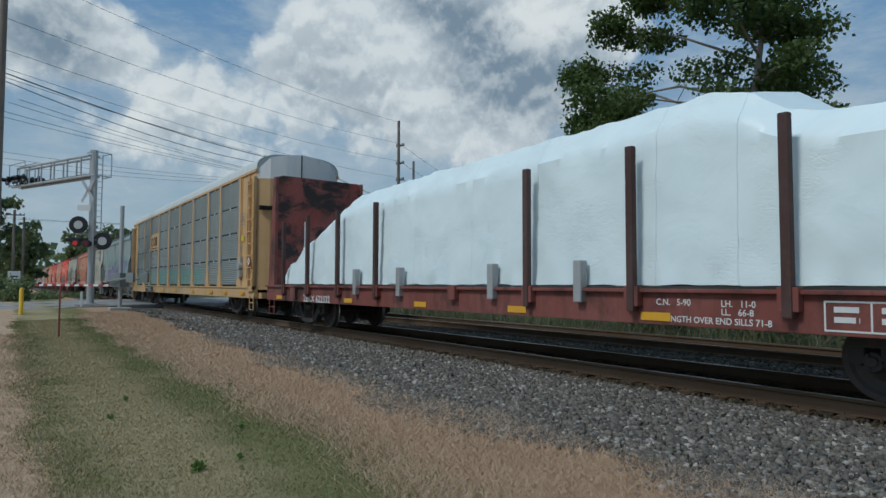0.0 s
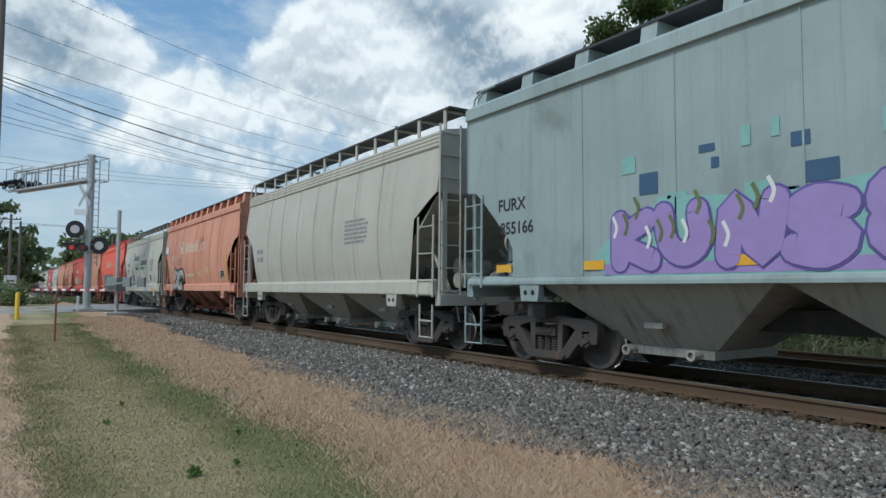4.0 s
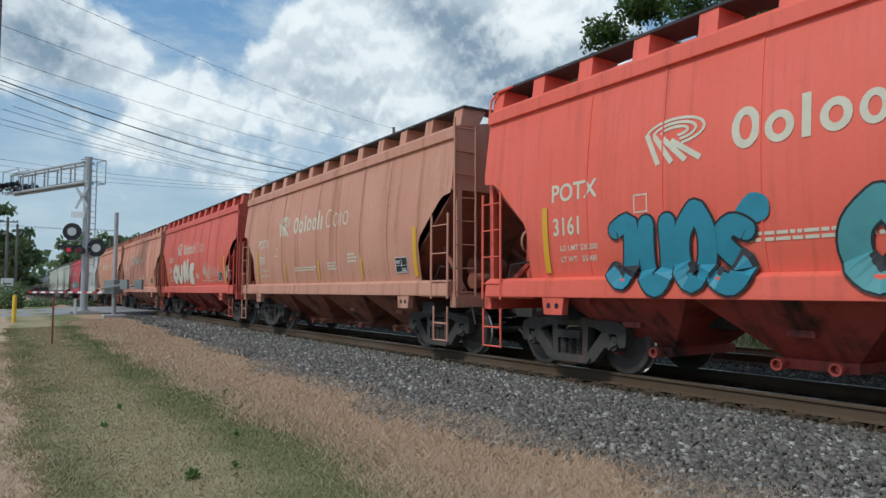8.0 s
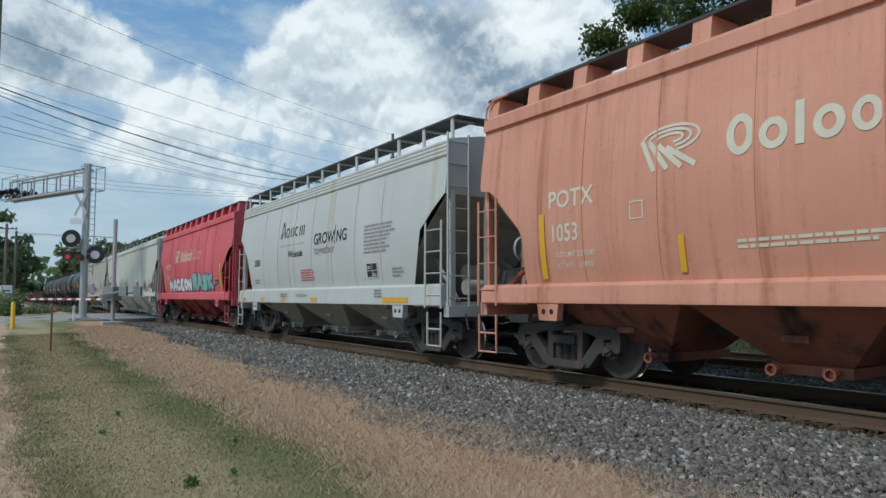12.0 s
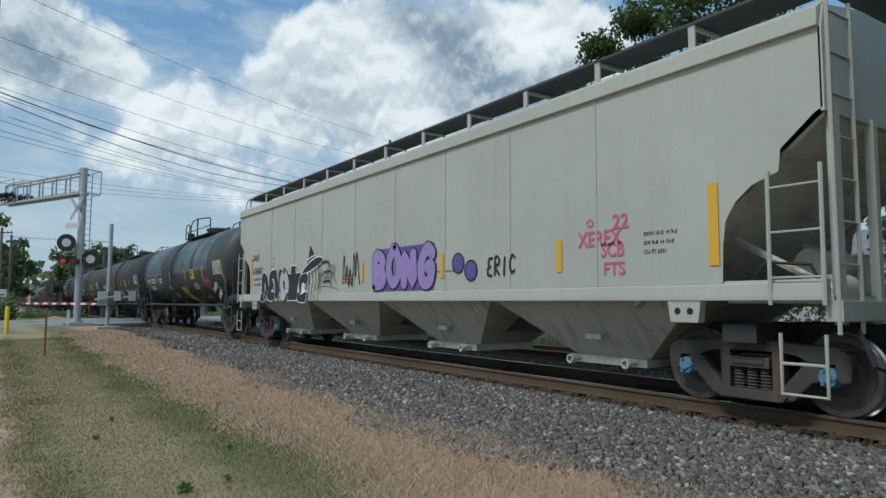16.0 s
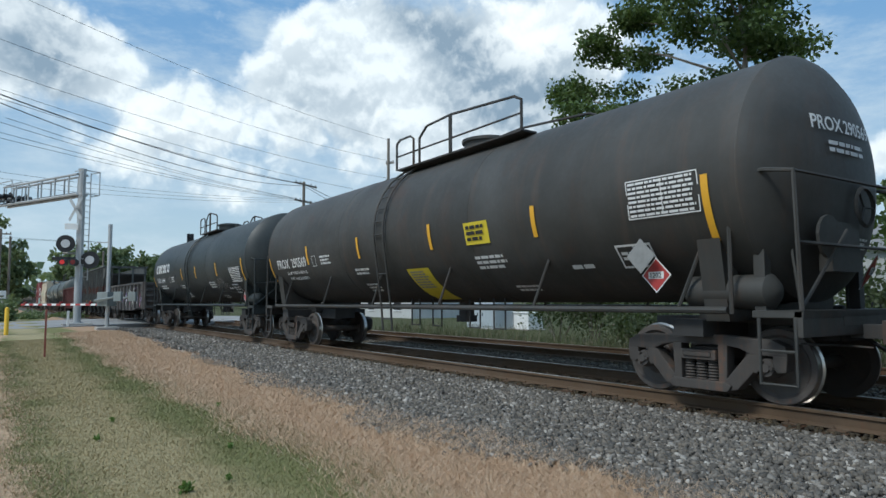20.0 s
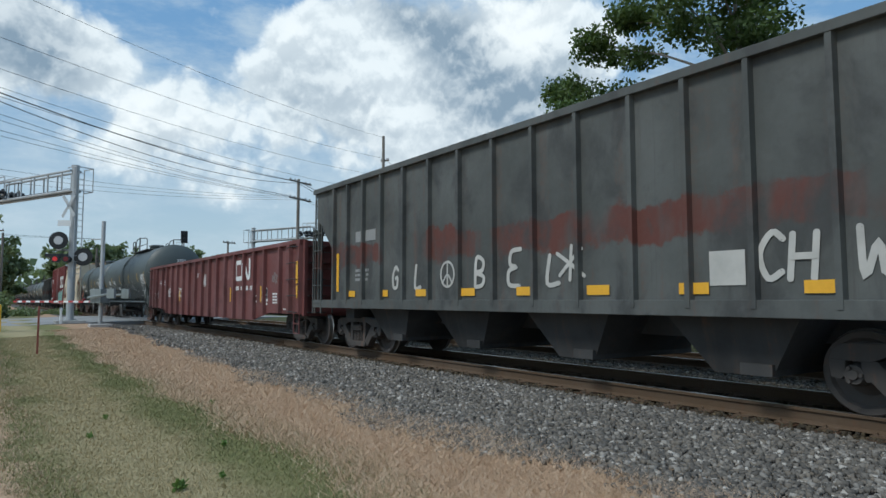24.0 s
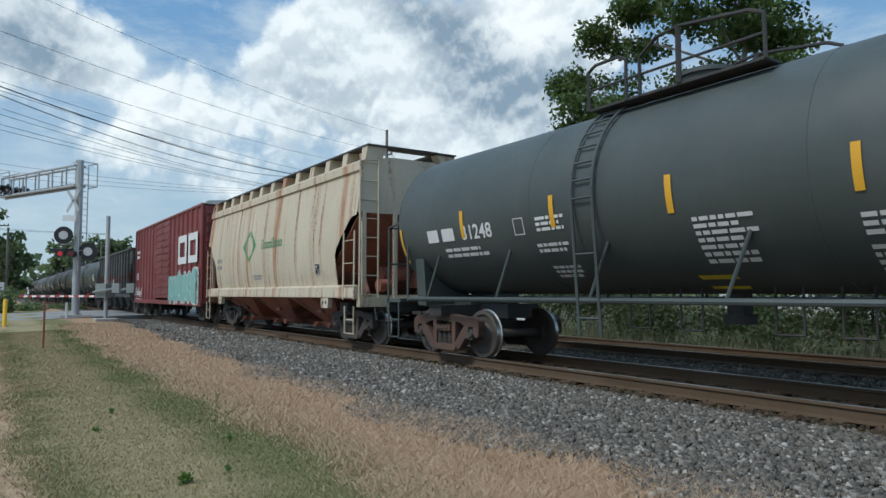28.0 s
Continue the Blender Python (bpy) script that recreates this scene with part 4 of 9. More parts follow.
def head_marks(car, half, radius, middle, code, number, face=None, words=""):
    """Stencils on the dished head at the front end: owner's code, number, two lines of print."""
    rings = [(0.0, 0.46), (radius * 0.28, 0.45), (radius * 0.58, 0.38), (radius * 0.82, 0.24), (radius * 0.95, 0.10), (radius, 0.0)]

    def out(y, z):
        d = math.hypot(y, z - middle)
        for (a, p), (b, q) in zip(rings, rings[1:]):
            if d <= b:
                return p + (q - p) * (d - a) / (b - a)
        return 0.0

    def lay(name, flat, stuff, lift, label=""):
        s = Shape()
        s.v, s.f, s.m = [(half + out(y, z) + lift, y, z) for y, z in flat.v], flat.f, [0] * len(flat.f)
        return part(name, s, stuff, car, label)
    f = Flat().text(-0.72, 3.32, code, 0.17, 1.0).text(-0.02, 3.32, number, 0.17, 1.0).bars(-0.42, 3.14, 0.9, 2, 0.05, 6, 0.1).bars(0.2, 2.0, 0.5, 3, 0.03, 8)
    tagged(lay("stencil_marking", f, WHITE, 0.03), kind="stuff")
    if face:
        y, z, r = 0.58, 1.62, 0.24
        lay("placard", Flat().add([(y - r, z), (y, z - r), (y + r, z), (y, z + r)], [(0, 1, 2, 3)]), WHITE, 0.22, "diamond hazard placard on the head")
        k = r * 0.9
        lay("placard_face", Flat().add([(y - k, z), (y, z - k), (y + k, z), (y, z + k)], [(0, 1, 2, 3)]), face, 0.225)
        if words:
            lay("placard_plate", Flat().rect(y - r * 0.52, z - r * 0.2, y + r * 0.52, z + r * 0.2), WHITE, 0.23)
            tagged(lay("stencil_marking", Flat().text(y - r * 0.44, z - r * 0.14, words, r * 0.28), DARK, 0.235), kind="stuff")
        else:
            tagged(lay("stencil_marking", Flat().bars(y - r * 0.4, z + r * 0.1, r * 0.8, 3, r * 0.12, 3), DARK, 0.23), kind="stuff")


def arc_stripe(car, side, x, z0, z1, w=0.11):
    stripes(car, side, [x], z0, z1, w)


def diamond(car, side, x, z, r, face, ink, words="", turn=0.0):
    """A hazard placard on its holder."""
    plate = min(side(z - r), side(z + r))
    side = lambda _: plate
    decal("placard", Flat().add([(x - r, z), (x, z - r), (x + r, z), (x, z + r)], [(0, 1, 2, 3)]), ink, car, side, "diamond hazard placard", 0.05)
    k = r * 0.9
    decal("placard_face", Flat().add([(x - k, z), (x, z - k), (x + k, z), (x, z + k)], [(0, 1, 2, 3)]), face, car, side, "", 0.054)
    if words:
        decal("placard_plate", Flat().rect(x - r * 0.52, z - r * 0.2, x + r * 0.52, z + r * 0.2), WHITE, car, side, "", 0.058)
        decal("stencil_marking", Flat().text(x - r * 0.44, z - r * 0.14, words, r * 0.28), DARK, car, side, "", 0.062)
    else:
        decal("stencil_marking", Flat().bars(x - r * 0.4, z + r * 0.1, r * 0.8, 3, r * 0.12, 3), ink, car, side, "", 0.058)


# ---- gondola and open hopper ----
def gondola(name, label, rear, front, skin, top=2.85, floor=0.85, posts=18, belly=0.60, drop=(2.6, 4.1), half_width=1.52, group="open freight cars of the train", spots=None):
    half, mid = (front - rear) / 2, (front + rear) / 2
    car = thing(name, label, "gondola", group)
    CARS.append((car, mid))
    running_gear(car, half, (1.6, 1.15))
    w = half_width
    a, b = drop
    for k in (-1, 1):
        s = Shape()
        outline = [(-half, floor), (-half + a, floor), (-half + b, belly), (half - b, belly), (half - a, floor), (half, floor), (half, top - 0.1), (-half, top - 0.1)]
        s.prism(outline[::k] if k < 0 else outline, "y", *sorted((k * (w - 0.03), k * w)))
        part("side_sheet", s, skin, car)
        s = Shape().box(-half, half, *sorted((k * (w - 0.04), k * (w + 0.11))), top - 0.12, top)
        part("top_chord", s, skin, car, bevel=0.015)
        for x in spots or [-half + 0.12 + (2 * half - 0.24) * i / posts for i in range(posts + 1)]:
            d = half - abs(x)
            z0 = floor if d < a else belly if d > b else floor + (belly - floor) * (d - a) / (b - a)
            wide = 0.14 if d < 1.2 else 0.07
            s = Shape().prism([(x - wide, k * w), (x + wide, k * w), (x + wide * 0.7, k * (w + 0.11)), (x - wide * 0.7, k * (w + 0.11))][::-k], "z", z0, top - 0.1)
            part("side_post", s, skin, car)
    s = Shape().box(-half + 0.06, half - 0.06, -w + 0.035, w - 0.035, floor, floor + 0.06)
    part("floor", s, UNDER, car)
    for k in (-1, 1):
        s = Shape().box(*sorted((k * (half - 0.05), k * half)), -w, w, floor - 0.05, top - 0.03)
        part("end_wall", s, skin, car, bevel=0.01)
        for z in np.linspace(floor + 0.1, top - 0.12, 5):
            s = Shape().box(*sorted((k * half, k * (half + 0.09))), -w + 0.1, w - 0.1, float(z) - 0.06, float(z) + 0.06)
            part("end_rib", s, skin, car, bevel=0.01)
        for y in (-w + 0.04, w - 0.04):
            part("corner_post", Shape().box(*sorted((k * (half - 0.02), k * (half + 0.12))), y - 0.05, y + 0.05, floor - 0.05, top - 0.02), skin, car, bevel=0.01)
        for z in np.linspace(floor + 0.05, top - 0.2, 5):
            s = Shape().tube([(k * (half - 0.12), -w - 0.11, float(z)), (k * (half - 0.14), -w - 0.16, float(z)), (k * (half - 0.45), -w - 0.165, float(z) + 0.02), (k * (half - 0.83), -w - 0.16, float(z)), (k * (half - 0.85), -w - 0.1, float(z))], 0.014, 5)
            part("grab_iron", s, UNDER, car)
            s = Shape().tube([(k * (half + 0.09), -w + 0.1, float(z)), (k * (half + 0.17), -w + 0.1, float(z)), (k * (half + 0.17), -w + 0.6, float(z)), (k * (half + 0.09), -w + 0.6, float(z))], 0.014, 5)
            part("grab_iron", s, UNDER, car)
        stirrup(car, skin, k * (half - 0.35) - 0.2, -w - 0.03, 0.4, floor, 0.32)
    return car, half, (lambda z: -w)


def open_hopper(name, label, rear, front, skin, inner, top=4.05, low=1.15, group="open freight cars of the train", posts=12, spots=None):
    half, mid = (front - rear) / 2, (front + rear) / 2
    car = thing(name, label, "open hopper", group)
    CARS.append((car, mid))
    running_gear(car, half)
    w, inset = 1.52, 1.15
    for k in (-1, 1):
        s = Shape()
        outline = [(-half + inset, low), (half - inset, low), (half - inset, low + 1.25), (half - 0.05, top - 0.62), (half - 0.05, top), (-half + 0.05, top), (-half + 0.05, top - 0.62), (-half + inset, low + 1.25)]
        s.prism(outline[::-1] if k < 0 else outline, "y", *sorted((k * (w - 0.03), k * w)))
        part("side_sheet", s, skin, car)
        s = Shape().box(-half, half, *sorted((k * (w - 0.04), k * (w + 0.10))), top - 0.02, top + 0.10)
        part("top_chord", s, skin, car, bevel=0.012)
        s = Shape().box(-half, half, *sorted((k * (w - 0.02), k * (w + 0.08))), low - 0.10, low + 0.10)
        part("side_sill", s, skin, car, bevel=0.01)
        for x in spots or [-half + inset + 0.05 + (2 * half - 2 * inset - 0.1) * i / posts for i in range(posts + 1)]:
            s = Shape().prism([(x - 0.05, k * w), (x + 0.05, k * w), (x + 0.035, k * (w + 0.09)), (x - 0.035, k * (w + 0.09))][::-k], "z", low, top)
            part("side_post", s, skin, car)
        # slope sheet, end frame
        s = Shape().prism([(k * half, top - 0.5), (k * half, top - 0.62), (k * (half - inset * 2.4), low - 0.1), (k * (half - inset * 2.4), low + 0.05)][::k], "y", -w + 0.03, w - 0.03)
        part("slope_sheet", s, inner, car)
        for y in (-1.4, -0.5, 0.5, 1.4):
            s = Shape().box(k * half - 0.06, k * half + 0.06, y - 0.06, y + 0.06, low - 0.1, top)
            part("end_post", s, skin, car, bevel=0.008)
        s = Shape().box(k * half - 0.06, k * half + 0.06, -w, w, top - 0.08, top + 0.08).box(*sorted((k * half, k * (half - 1.5))), -w, w, low - 0.08, low)
        part("end_platform", s, skin, car, bevel=0.008)
    for x in (half + 0.07, -half - 0.07):
        ladder("ladder", car, skin, (x, -1.5, 0.9), (x, -1.5, top), "y", 0.5, 0.42)
        ladder("ladder", car, skin, (x - (0.6 if x > 0 else -0.1), -1.6, 0.9), (x - (0.6 if x > 0 else -0.1), -1.6, top - 0.9), "x", 0.5, 0.42)
    for i in range(4):
        x = -half + inset + 0.9 + (2 * half - 2 * inset - 1.8) * (i + 0.5) / 4
        s = Shape()
        v = [(x - 0.95, -1.3, low), (x + 0.95, -1.3, low), (x + 0.95, 1.3, low), (x - 0.95, 1.3, low), (x - 0.3, -1.1, 0.35), (x + 0.45, -1.1, 0.35), (x + 0.45, 1.1, 0.35), (x - 0.3, 1.1, 0.35)]
        s.v, s.f, s.m = v, [(0, 1, 5, 4), (1, 2, 6, 5), (2, 3, 7, 6), (3, 0, 4, 7), (4, 5, 6, 7)], [0] * 5
        s.box(x + 0.1, x + 0.5, -1.2, 1.2, 0.36, 0.5)
        part("hopper_bay", s, inner, car)
    return car, half, (lambda z: -w)


# ---- ground ----
def swell(v, a, b):
    u = min(1.0, max(0.0, (v - a) / (b - a)))
    return u * u * (3 - 2 * u)


def ground_height(x, y):
    h = 0.27 * swell(-x, 17, 38) * (1 - 0.6 * swell(-y, -2, 12)) * (1 - swell(-x, 80, 140))
    bed = swell(y, 4.6, 7.0) * (1 - swell(y, 15.4, 17.4))
    return h * (1 - bed) + 0.115 * bed + (0.02 * math.sin(x * 0.9) * math.cos(y * 1.3) * (1 - bed) if -60 < x < 40 else 0)


def lawn_patches(t, at, y):
    """How dry the lawn is: worn paler in the middle, greener by the verges."""
    middle = maths(t, "SUBTRACT", 1.0, maths(t, "ABSOLUTE", maths(t, "MULTIPLY_ADD", y, 1.1, -1.40)))
    spots = maths(t, "MULTIPLY_ADD", noisy(t, at, 0.55, 4, 0.6), 2.2, -1.1)
    return ramp(t, maths(t, "ADD", middle, spots), -0.1, 0.75)


def ground_material():
    m, t, b = material("ground", 0.95, 0.0, 0.2)
    at = node(t, "ShaderNodeNewGeometry").outputs["Position"]
    xyz = node(t, "ShaderNodeSeparateXYZ")
    t.links.new(at, xyz.inputs[0])
    y = xyz.outputs[1]
    wave = noisy(t, at, 0.9, 5, 0.6)
    fine = noisy(t, at, 26.0, 6, 0.7)
    small = noisy(t, at, 5.0, 5, 0.65)
    edge = maths(t, "MULTIPLY_ADD", wave, 1.5, maths(t, "MULTIPLY_ADD", small, 0.5, maths(t, "ADD", y, -1.0)))
    lawn = blend(t, lawn_patches(t, at, y), (0.200, 0.193, 0.080), (0.40, 0.33, 0.190))
    lawn = blend(t, maths(t, "MULTIPLY", ramp(t, fine, 0.35, 0.75), 0.6), lawn, (0.135, 0.135, 0.052))
    straw = blend(t, ramp(t, fine, 0.3, 0.75), (0.47, 0.315, 0.200), (0.32, 0.205, 0.125))
    dirt = blend(t, ramp(t, small, 0.35, 0.7), (0.54, 0.385, 0.255), (0.38, 0.26, 0.165))
    grit = blend(t, ramp(t, fine, 0.35, 0.7), (0.16, 0.148, 0.136), (0.05, 0.045, 0.040))
    # Rust-brown, oil-dark bed from the rail on, with train shade mixed in.
    oily_shade = blend(t, ramp(t, fine, 0.35, 0.7), (0.090, 0.050, 0.028), (0.032, 0.020, 0.013))
    grit = blend(t, ramp(t, maths(t, "MULTIPLY_ADD", small, 0.25, y), 7.42, 7.55), grit, oily_shade)
    weeds = blend(t, ramp(t, small, 0.35, 0.7), (0.05, 0.065, 0.025), (0.11, 0.10, 0.05))
    c = blend(t, ramp(t, edge, 0.25, 0.50), dirt, lawn)
    c = blend(t, ramp(t, edge, 3.00, 3.45), c, straw)
    c = blend(t, ramp(t, edge, 4.75, 5.0), c, grit)
    c = blend(t, ramp(t, edge, 15.6, 16.8), c, weeds)
    t.links.new(c, b.inputs["Base Color"])
    relief(t, b, fine, 0.7, 0.03)
    return m


def ground():
    xs = [-2500, -1200, -600, -350, -220, -150, -110, -85] + [v * 2.0 for v in range(-35, -20)] + [v * 0.75 for v in range(-53, 8)] + [8, 12, 18, 30, 60, 120, 250, 600, 1500]
    ys = [-1500, -600, -250, -120, -60, -30, -18, -12, -8, -5, -3, -2, -1] + [v * 0.4 for v in range(0, 48)] + [20, 22, 25, 30, 40, 60, 90, 150, 300, 700, 2500]
    s = Shape()
    s.v = [(x, y, ground_height(x, y)) for x in xs for y in ys]
    n = len(ys)
    s.f = [(i * n + j, (i + 1) * n + j, (i + 1) * n + j + 1, i * n + j + 1) for i in range(len(xs) - 1) for j in range(n - 1)]
    s.m = [0] * len(s.f)
    solid("ground", s, ground_material(), "mown lawn, dry verge and ballast bed along the railway", "ground", kind="structure", smooth=True)


ground()


# ---- road over the tracks ----
def road_near(y):
    return -39.9 - 0.45 * y


def asphalt():
    m, t, b = material("asphalt", 0.9, 0.0, 0.3)
    at = node(t, "ShaderNodeNewGeometry").outputs["Position"]
    f = noisy(t, at, 40.0, 4, 0.7)
    c = blend(t, ramp(t, noisy(t, at, 0.5, 4), 0.35, 0.7), (0.30, 0.292, 0.28), (0.21, 0.205, 0.197))
    t.links.new(blend(t, ramp(t, f, 0.4, 0.75), c, (0.36, 0.35, 0.335)), b.inputs["Base Color"])
    relief(t, b, f, 0.4)
    return m


ASPHALT = asphalt()


def road():
    s = Shape()
    ys = [-60, -30, -14, -8, -4, -1, 2, 4.5, 6.8, 17, 20, 26, 40, 80]
    top = [(0.12 if y < -8 else 0.16 if y < -4 else 0.22 if y < -1 else 0.27 if y < 3 else 0.335) if y < 8 else (0.335 if y < 18 else 0.26) for y in ys]
    for (a, za), (b, zb) in zip(zip(ys, top), zip(ys[1:], top[1:])):
        n = len(s.v)
        s.v += [(road_near(a), a, za), (road_near(b), b, zb), (road_near(b) - 15, b, zb), (road_near(a) - 15, a, za)]
        s.v += [(x, y, z - 0.4) for x, y, z in s.v[n:n + 4]]
        s.f += [(n, n + 1, n + 2, n + 3), (n, n + 4, n + 5, n + 1), (n + 2, n + 6, n + 7, n + 3)]
        s.m += [0] * 3
    solid("road", s, ASPHALT, "worn grey asphalt road rising over the level crossing", "road", kind="structure")


road()


# ---- rails, ties, ballast ----
def rails():
    prof = [(-0.075, 0.0), (0.075, 0.0), (0.070, 0.014), (0.012, 0.032), (0.010, 0.130), (0.036, 0.142), (0.036, 0.168), (0.028, 0.178)]
    prof = prof + [(-a, b) for a, b in prof[:1:-1]]
    made = []
    for number, c in ((1, TRACK), (2, TRACK2)):
        t = thing("railway_track_%d" % number, "ballasted railway track with rusty rails on timber ties", "railway track", kind="structure")
        for e in (-1, 1):
            y, z = c + e * 0.755, RAIL - 0.18
            s = Shape().prism([(y + a, z + b) for a, b in prof], "x", -420, 160)
            part("rail", s, RAILSIDE, t)
            part("rail_head", Shape().box(-420, 160, y - 0.030, y + 0.030, RAIL - 0.003, RAIL + 0.001), RAILTOP, t, "bright worn top of the rail")
        made.append(t)
    for x in (-2.6, -21.0):
        s = Shape().box(x - 0.45, x + 0.45, TRACK - 0.755 - 0.045, TRACK - 0.755 - 0.018, RAIL - 0.145, RAIL - 0.05)
        bar = part("joint_bar", s, RAILSIDE, made[0])
        for i in range(6):
            xx = x - 0.375 + 0.15 * i
            part("bolt", Shape().rod((xx, TRACK - 0.755 - 0.075, RAIL - 0.1), (xx, TRACK - 0.755 - 0.04, RAIL - 0.1), 0.018, 6), RAILSIDE, bar)
    return made


TRACKS = rails()


def tie_material():
    m, t, b = material("tie_wood", 0.9, 0.0, 0.2)
    at = node(t, "ShaderNodeTexCoord").outputs["Object"]
    grain = noisy(t, stretched(t, at, (14, 0.7, 14)), 3.0, 5, 0.7)
    pick = node(t, "ShaderNodeObjectInfo").outputs["Random"]
    c = blend(t, ramp(t, grain, 0.3, 0.75), (0.125, 0.066, 0.036), (0.045, 0.027, 0.018))
    t.links.new(blend(t, pick, c, (0.105, 0.070, 0.048)), b.inputs["Base Color"])
    relief(t, b, grain, 0.8, 0.02)
    return m


TIE = tie_material()


# ---- level crossing signals ----
MAST = (-43.3, 4.0)
GATE = (-37.0, 4.75)
OUT = Vector((-0.912, -0.41, 0))       # over the road
FACE = Vector((0.41, -0.912, 0))       # towards the drivers on the near side


def lamp_pair(owner, c, d, wide=0.38, lit=None, name="signal_lamp"):
    """Two round red lamps with black backgrounds and hoods that look along d."""
    side = Vector((-d.y, d.x, 0))
    for k in (-1, 1):
        p = Vector(c) + side * wide * k
        s = Shape().rod(p, p + d * 0.02, 0.30, 20)
        bg = part(name, s, BLACK, owner)
        s = Shape()
        s.rod(p + d * 0.02, p + d * 0.06, 0.15, 16)
        part("lens", s, lit or LENS, bg)
        s = Shape()
        n = 10
        for i in range(n):
            a0, a1 = radians(-20 + 220 * i / n), radians(-20 + 220 * (i + 1) / n)
            q = [p + d * u + (side * math.cos(a) + Vector((0, 0, 1)) * math.sin(a)) * 0.175 for a, u in ((a0, 0.02), (a1, 0.02), (a1, 0.33), (a0, 0.33))]
            s.face(q)
        part("hood", s, BLACK, bg)
        s = Shape().rod(p - d * 0.16, p, 0.13, 12)
        part("lamp_back", s, BLACK, bg)


def cantilever(base, z0, out, d, reach, top, label):
    """A signal mast with a truss arm over the road."""
    t = thing("crossing_signal", label, "crossing signal", "level crossing signals")
    x, y = base
    part("footing", Shape().box(x - 0.75, x + 0.75, y - 0.75, y + 0.75, z0 - 0.4, z0 + 0.16), CONCRETE, t, bevel=0.04)
    part("mast", Shape().rod((x, y, z0 + 0.1), (x, y, top), 0.20, 20).rod((x, y, z0 + 0.16), (x, y, z0 + 0.22), 0.34, 16).rod((x, y, top), (x, y, top + 0.08), 0.23, 16), GALV, t)
    p = Vector((x, y, 0))
    zt, zb = top - 0.25, top - 1.42
    s = Shape()
    side = Vector((-out.y, out.x, 0)) * 0.28
    for e in (-1, 1):
        s.rod(p + side * e + Vector((0, 0, zt)), p + out * (reach - 0.6) + side * e + Vector((0, 0, zt)), 0.075, 8)
        s.rod(p + side * e + Vector((0, 0, zb)), p + out * reach + side * e + Vector((0, 0, zb)), 0.085, 8)
        for i in range(6):
            q = p + out * (0.9 + (reach - 1.5) * i / 5) + side * e
            s.rod(q + Vector((0, 0, zb)), q + Vector((0, 0, zt)), 0.05, 6)
    part("truss_arm", s, GALV, t)
    part("walkway", Shape().prism([tuple((p + out * u + side * e).xy) for u, e in ((0.3, -1), (reach + 0.4, -1), (reach + 0.4, 1), (0.3, 1))], "z", zb + 0.09, zb + 0.12), GRATING, t)
    for e in (-1, 1):
        for u in (reach + 0.4, reach - 1.6):
            q = p + out * u + side * e * 1.1
            part("rail_post", Shape().rod(q + Vector((0, 0, zb)), q + Vector((0, 0, zt + 0.35)), 0.03, 6), GALV, t)
        part("handrail", Shape().rod(p + out * (reach + 0.4) + side * e * 1.1 + Vector((0, 0, zt + 0.3)), p + out * (reach - 1.6) + side * e * 1.1 + Vector((0, 0, zt + 0.35)), 0.03, 6), GALV, t)
    for u in (reach - 0.1, reach - 1.35):
        lamp_pair(t, p + out * u + d * 0.45 + Vector((0, 0, zb + 0.42)), d, 0.42)
        lamp_pair(t, p + out * u - d * 0.45 + Vector((0, 0, zb + 0.42)), -d, 0.42)
    # ladder with a cage at the back of the mast
    s = Shape()
    back = -out
    w = Vector((-back.y, back.x, 0)) * 0.22
    for e in (-1, 1):
        s.rod(p + back * 0.50 + w * e + Vector((0, 0, z0 + 2.6)), p + back * 0.50 + w * e + Vector((0, 0, top - 0.2)), 0.032, 6)
    z = z0 + 2.8
    while z < top - 0.3:
        s.rod(p + back * 0.50 - w + Vector((0, 0, z)), p + back * 0.50 + w + Vector((0, 0, z)), 0.018, 5)
        z += 0.34
    for zz in (top - 1.5, top - 0.15):
        s.tube([tuple(p + back * a + w * b * 2.2 + Vector((0, 0, zz))) for a, b in ((0.1, -1), (0.95, -1), (0.95, 1), (0.1, 1))], 0.03, 6)
    for b in (-1, 1):
        s.rod(p + back * 0.95 + w * b * 2.2 + Vector((0, 0, top - 1.5)), p + back * 0.95 + w * b * 2.2 + Vector((0, 0, top - 0.15)), 0.03, 6)
    part("ladder", s, GALV, t)
    # bell on the mast
    part("bell", Shape().lathe([(-0.1, 0.14), (0.0, 0.17), (0.1, 0.10), (0.16, 0.001)], (x, y, z0 + 5.1), "z", 14), BLACK, t)
    return t, p, d


MACHINE = paint("gate_machine_grey", (0.20, 0.225, 0.22), 0.55, 0.3, 0.1)


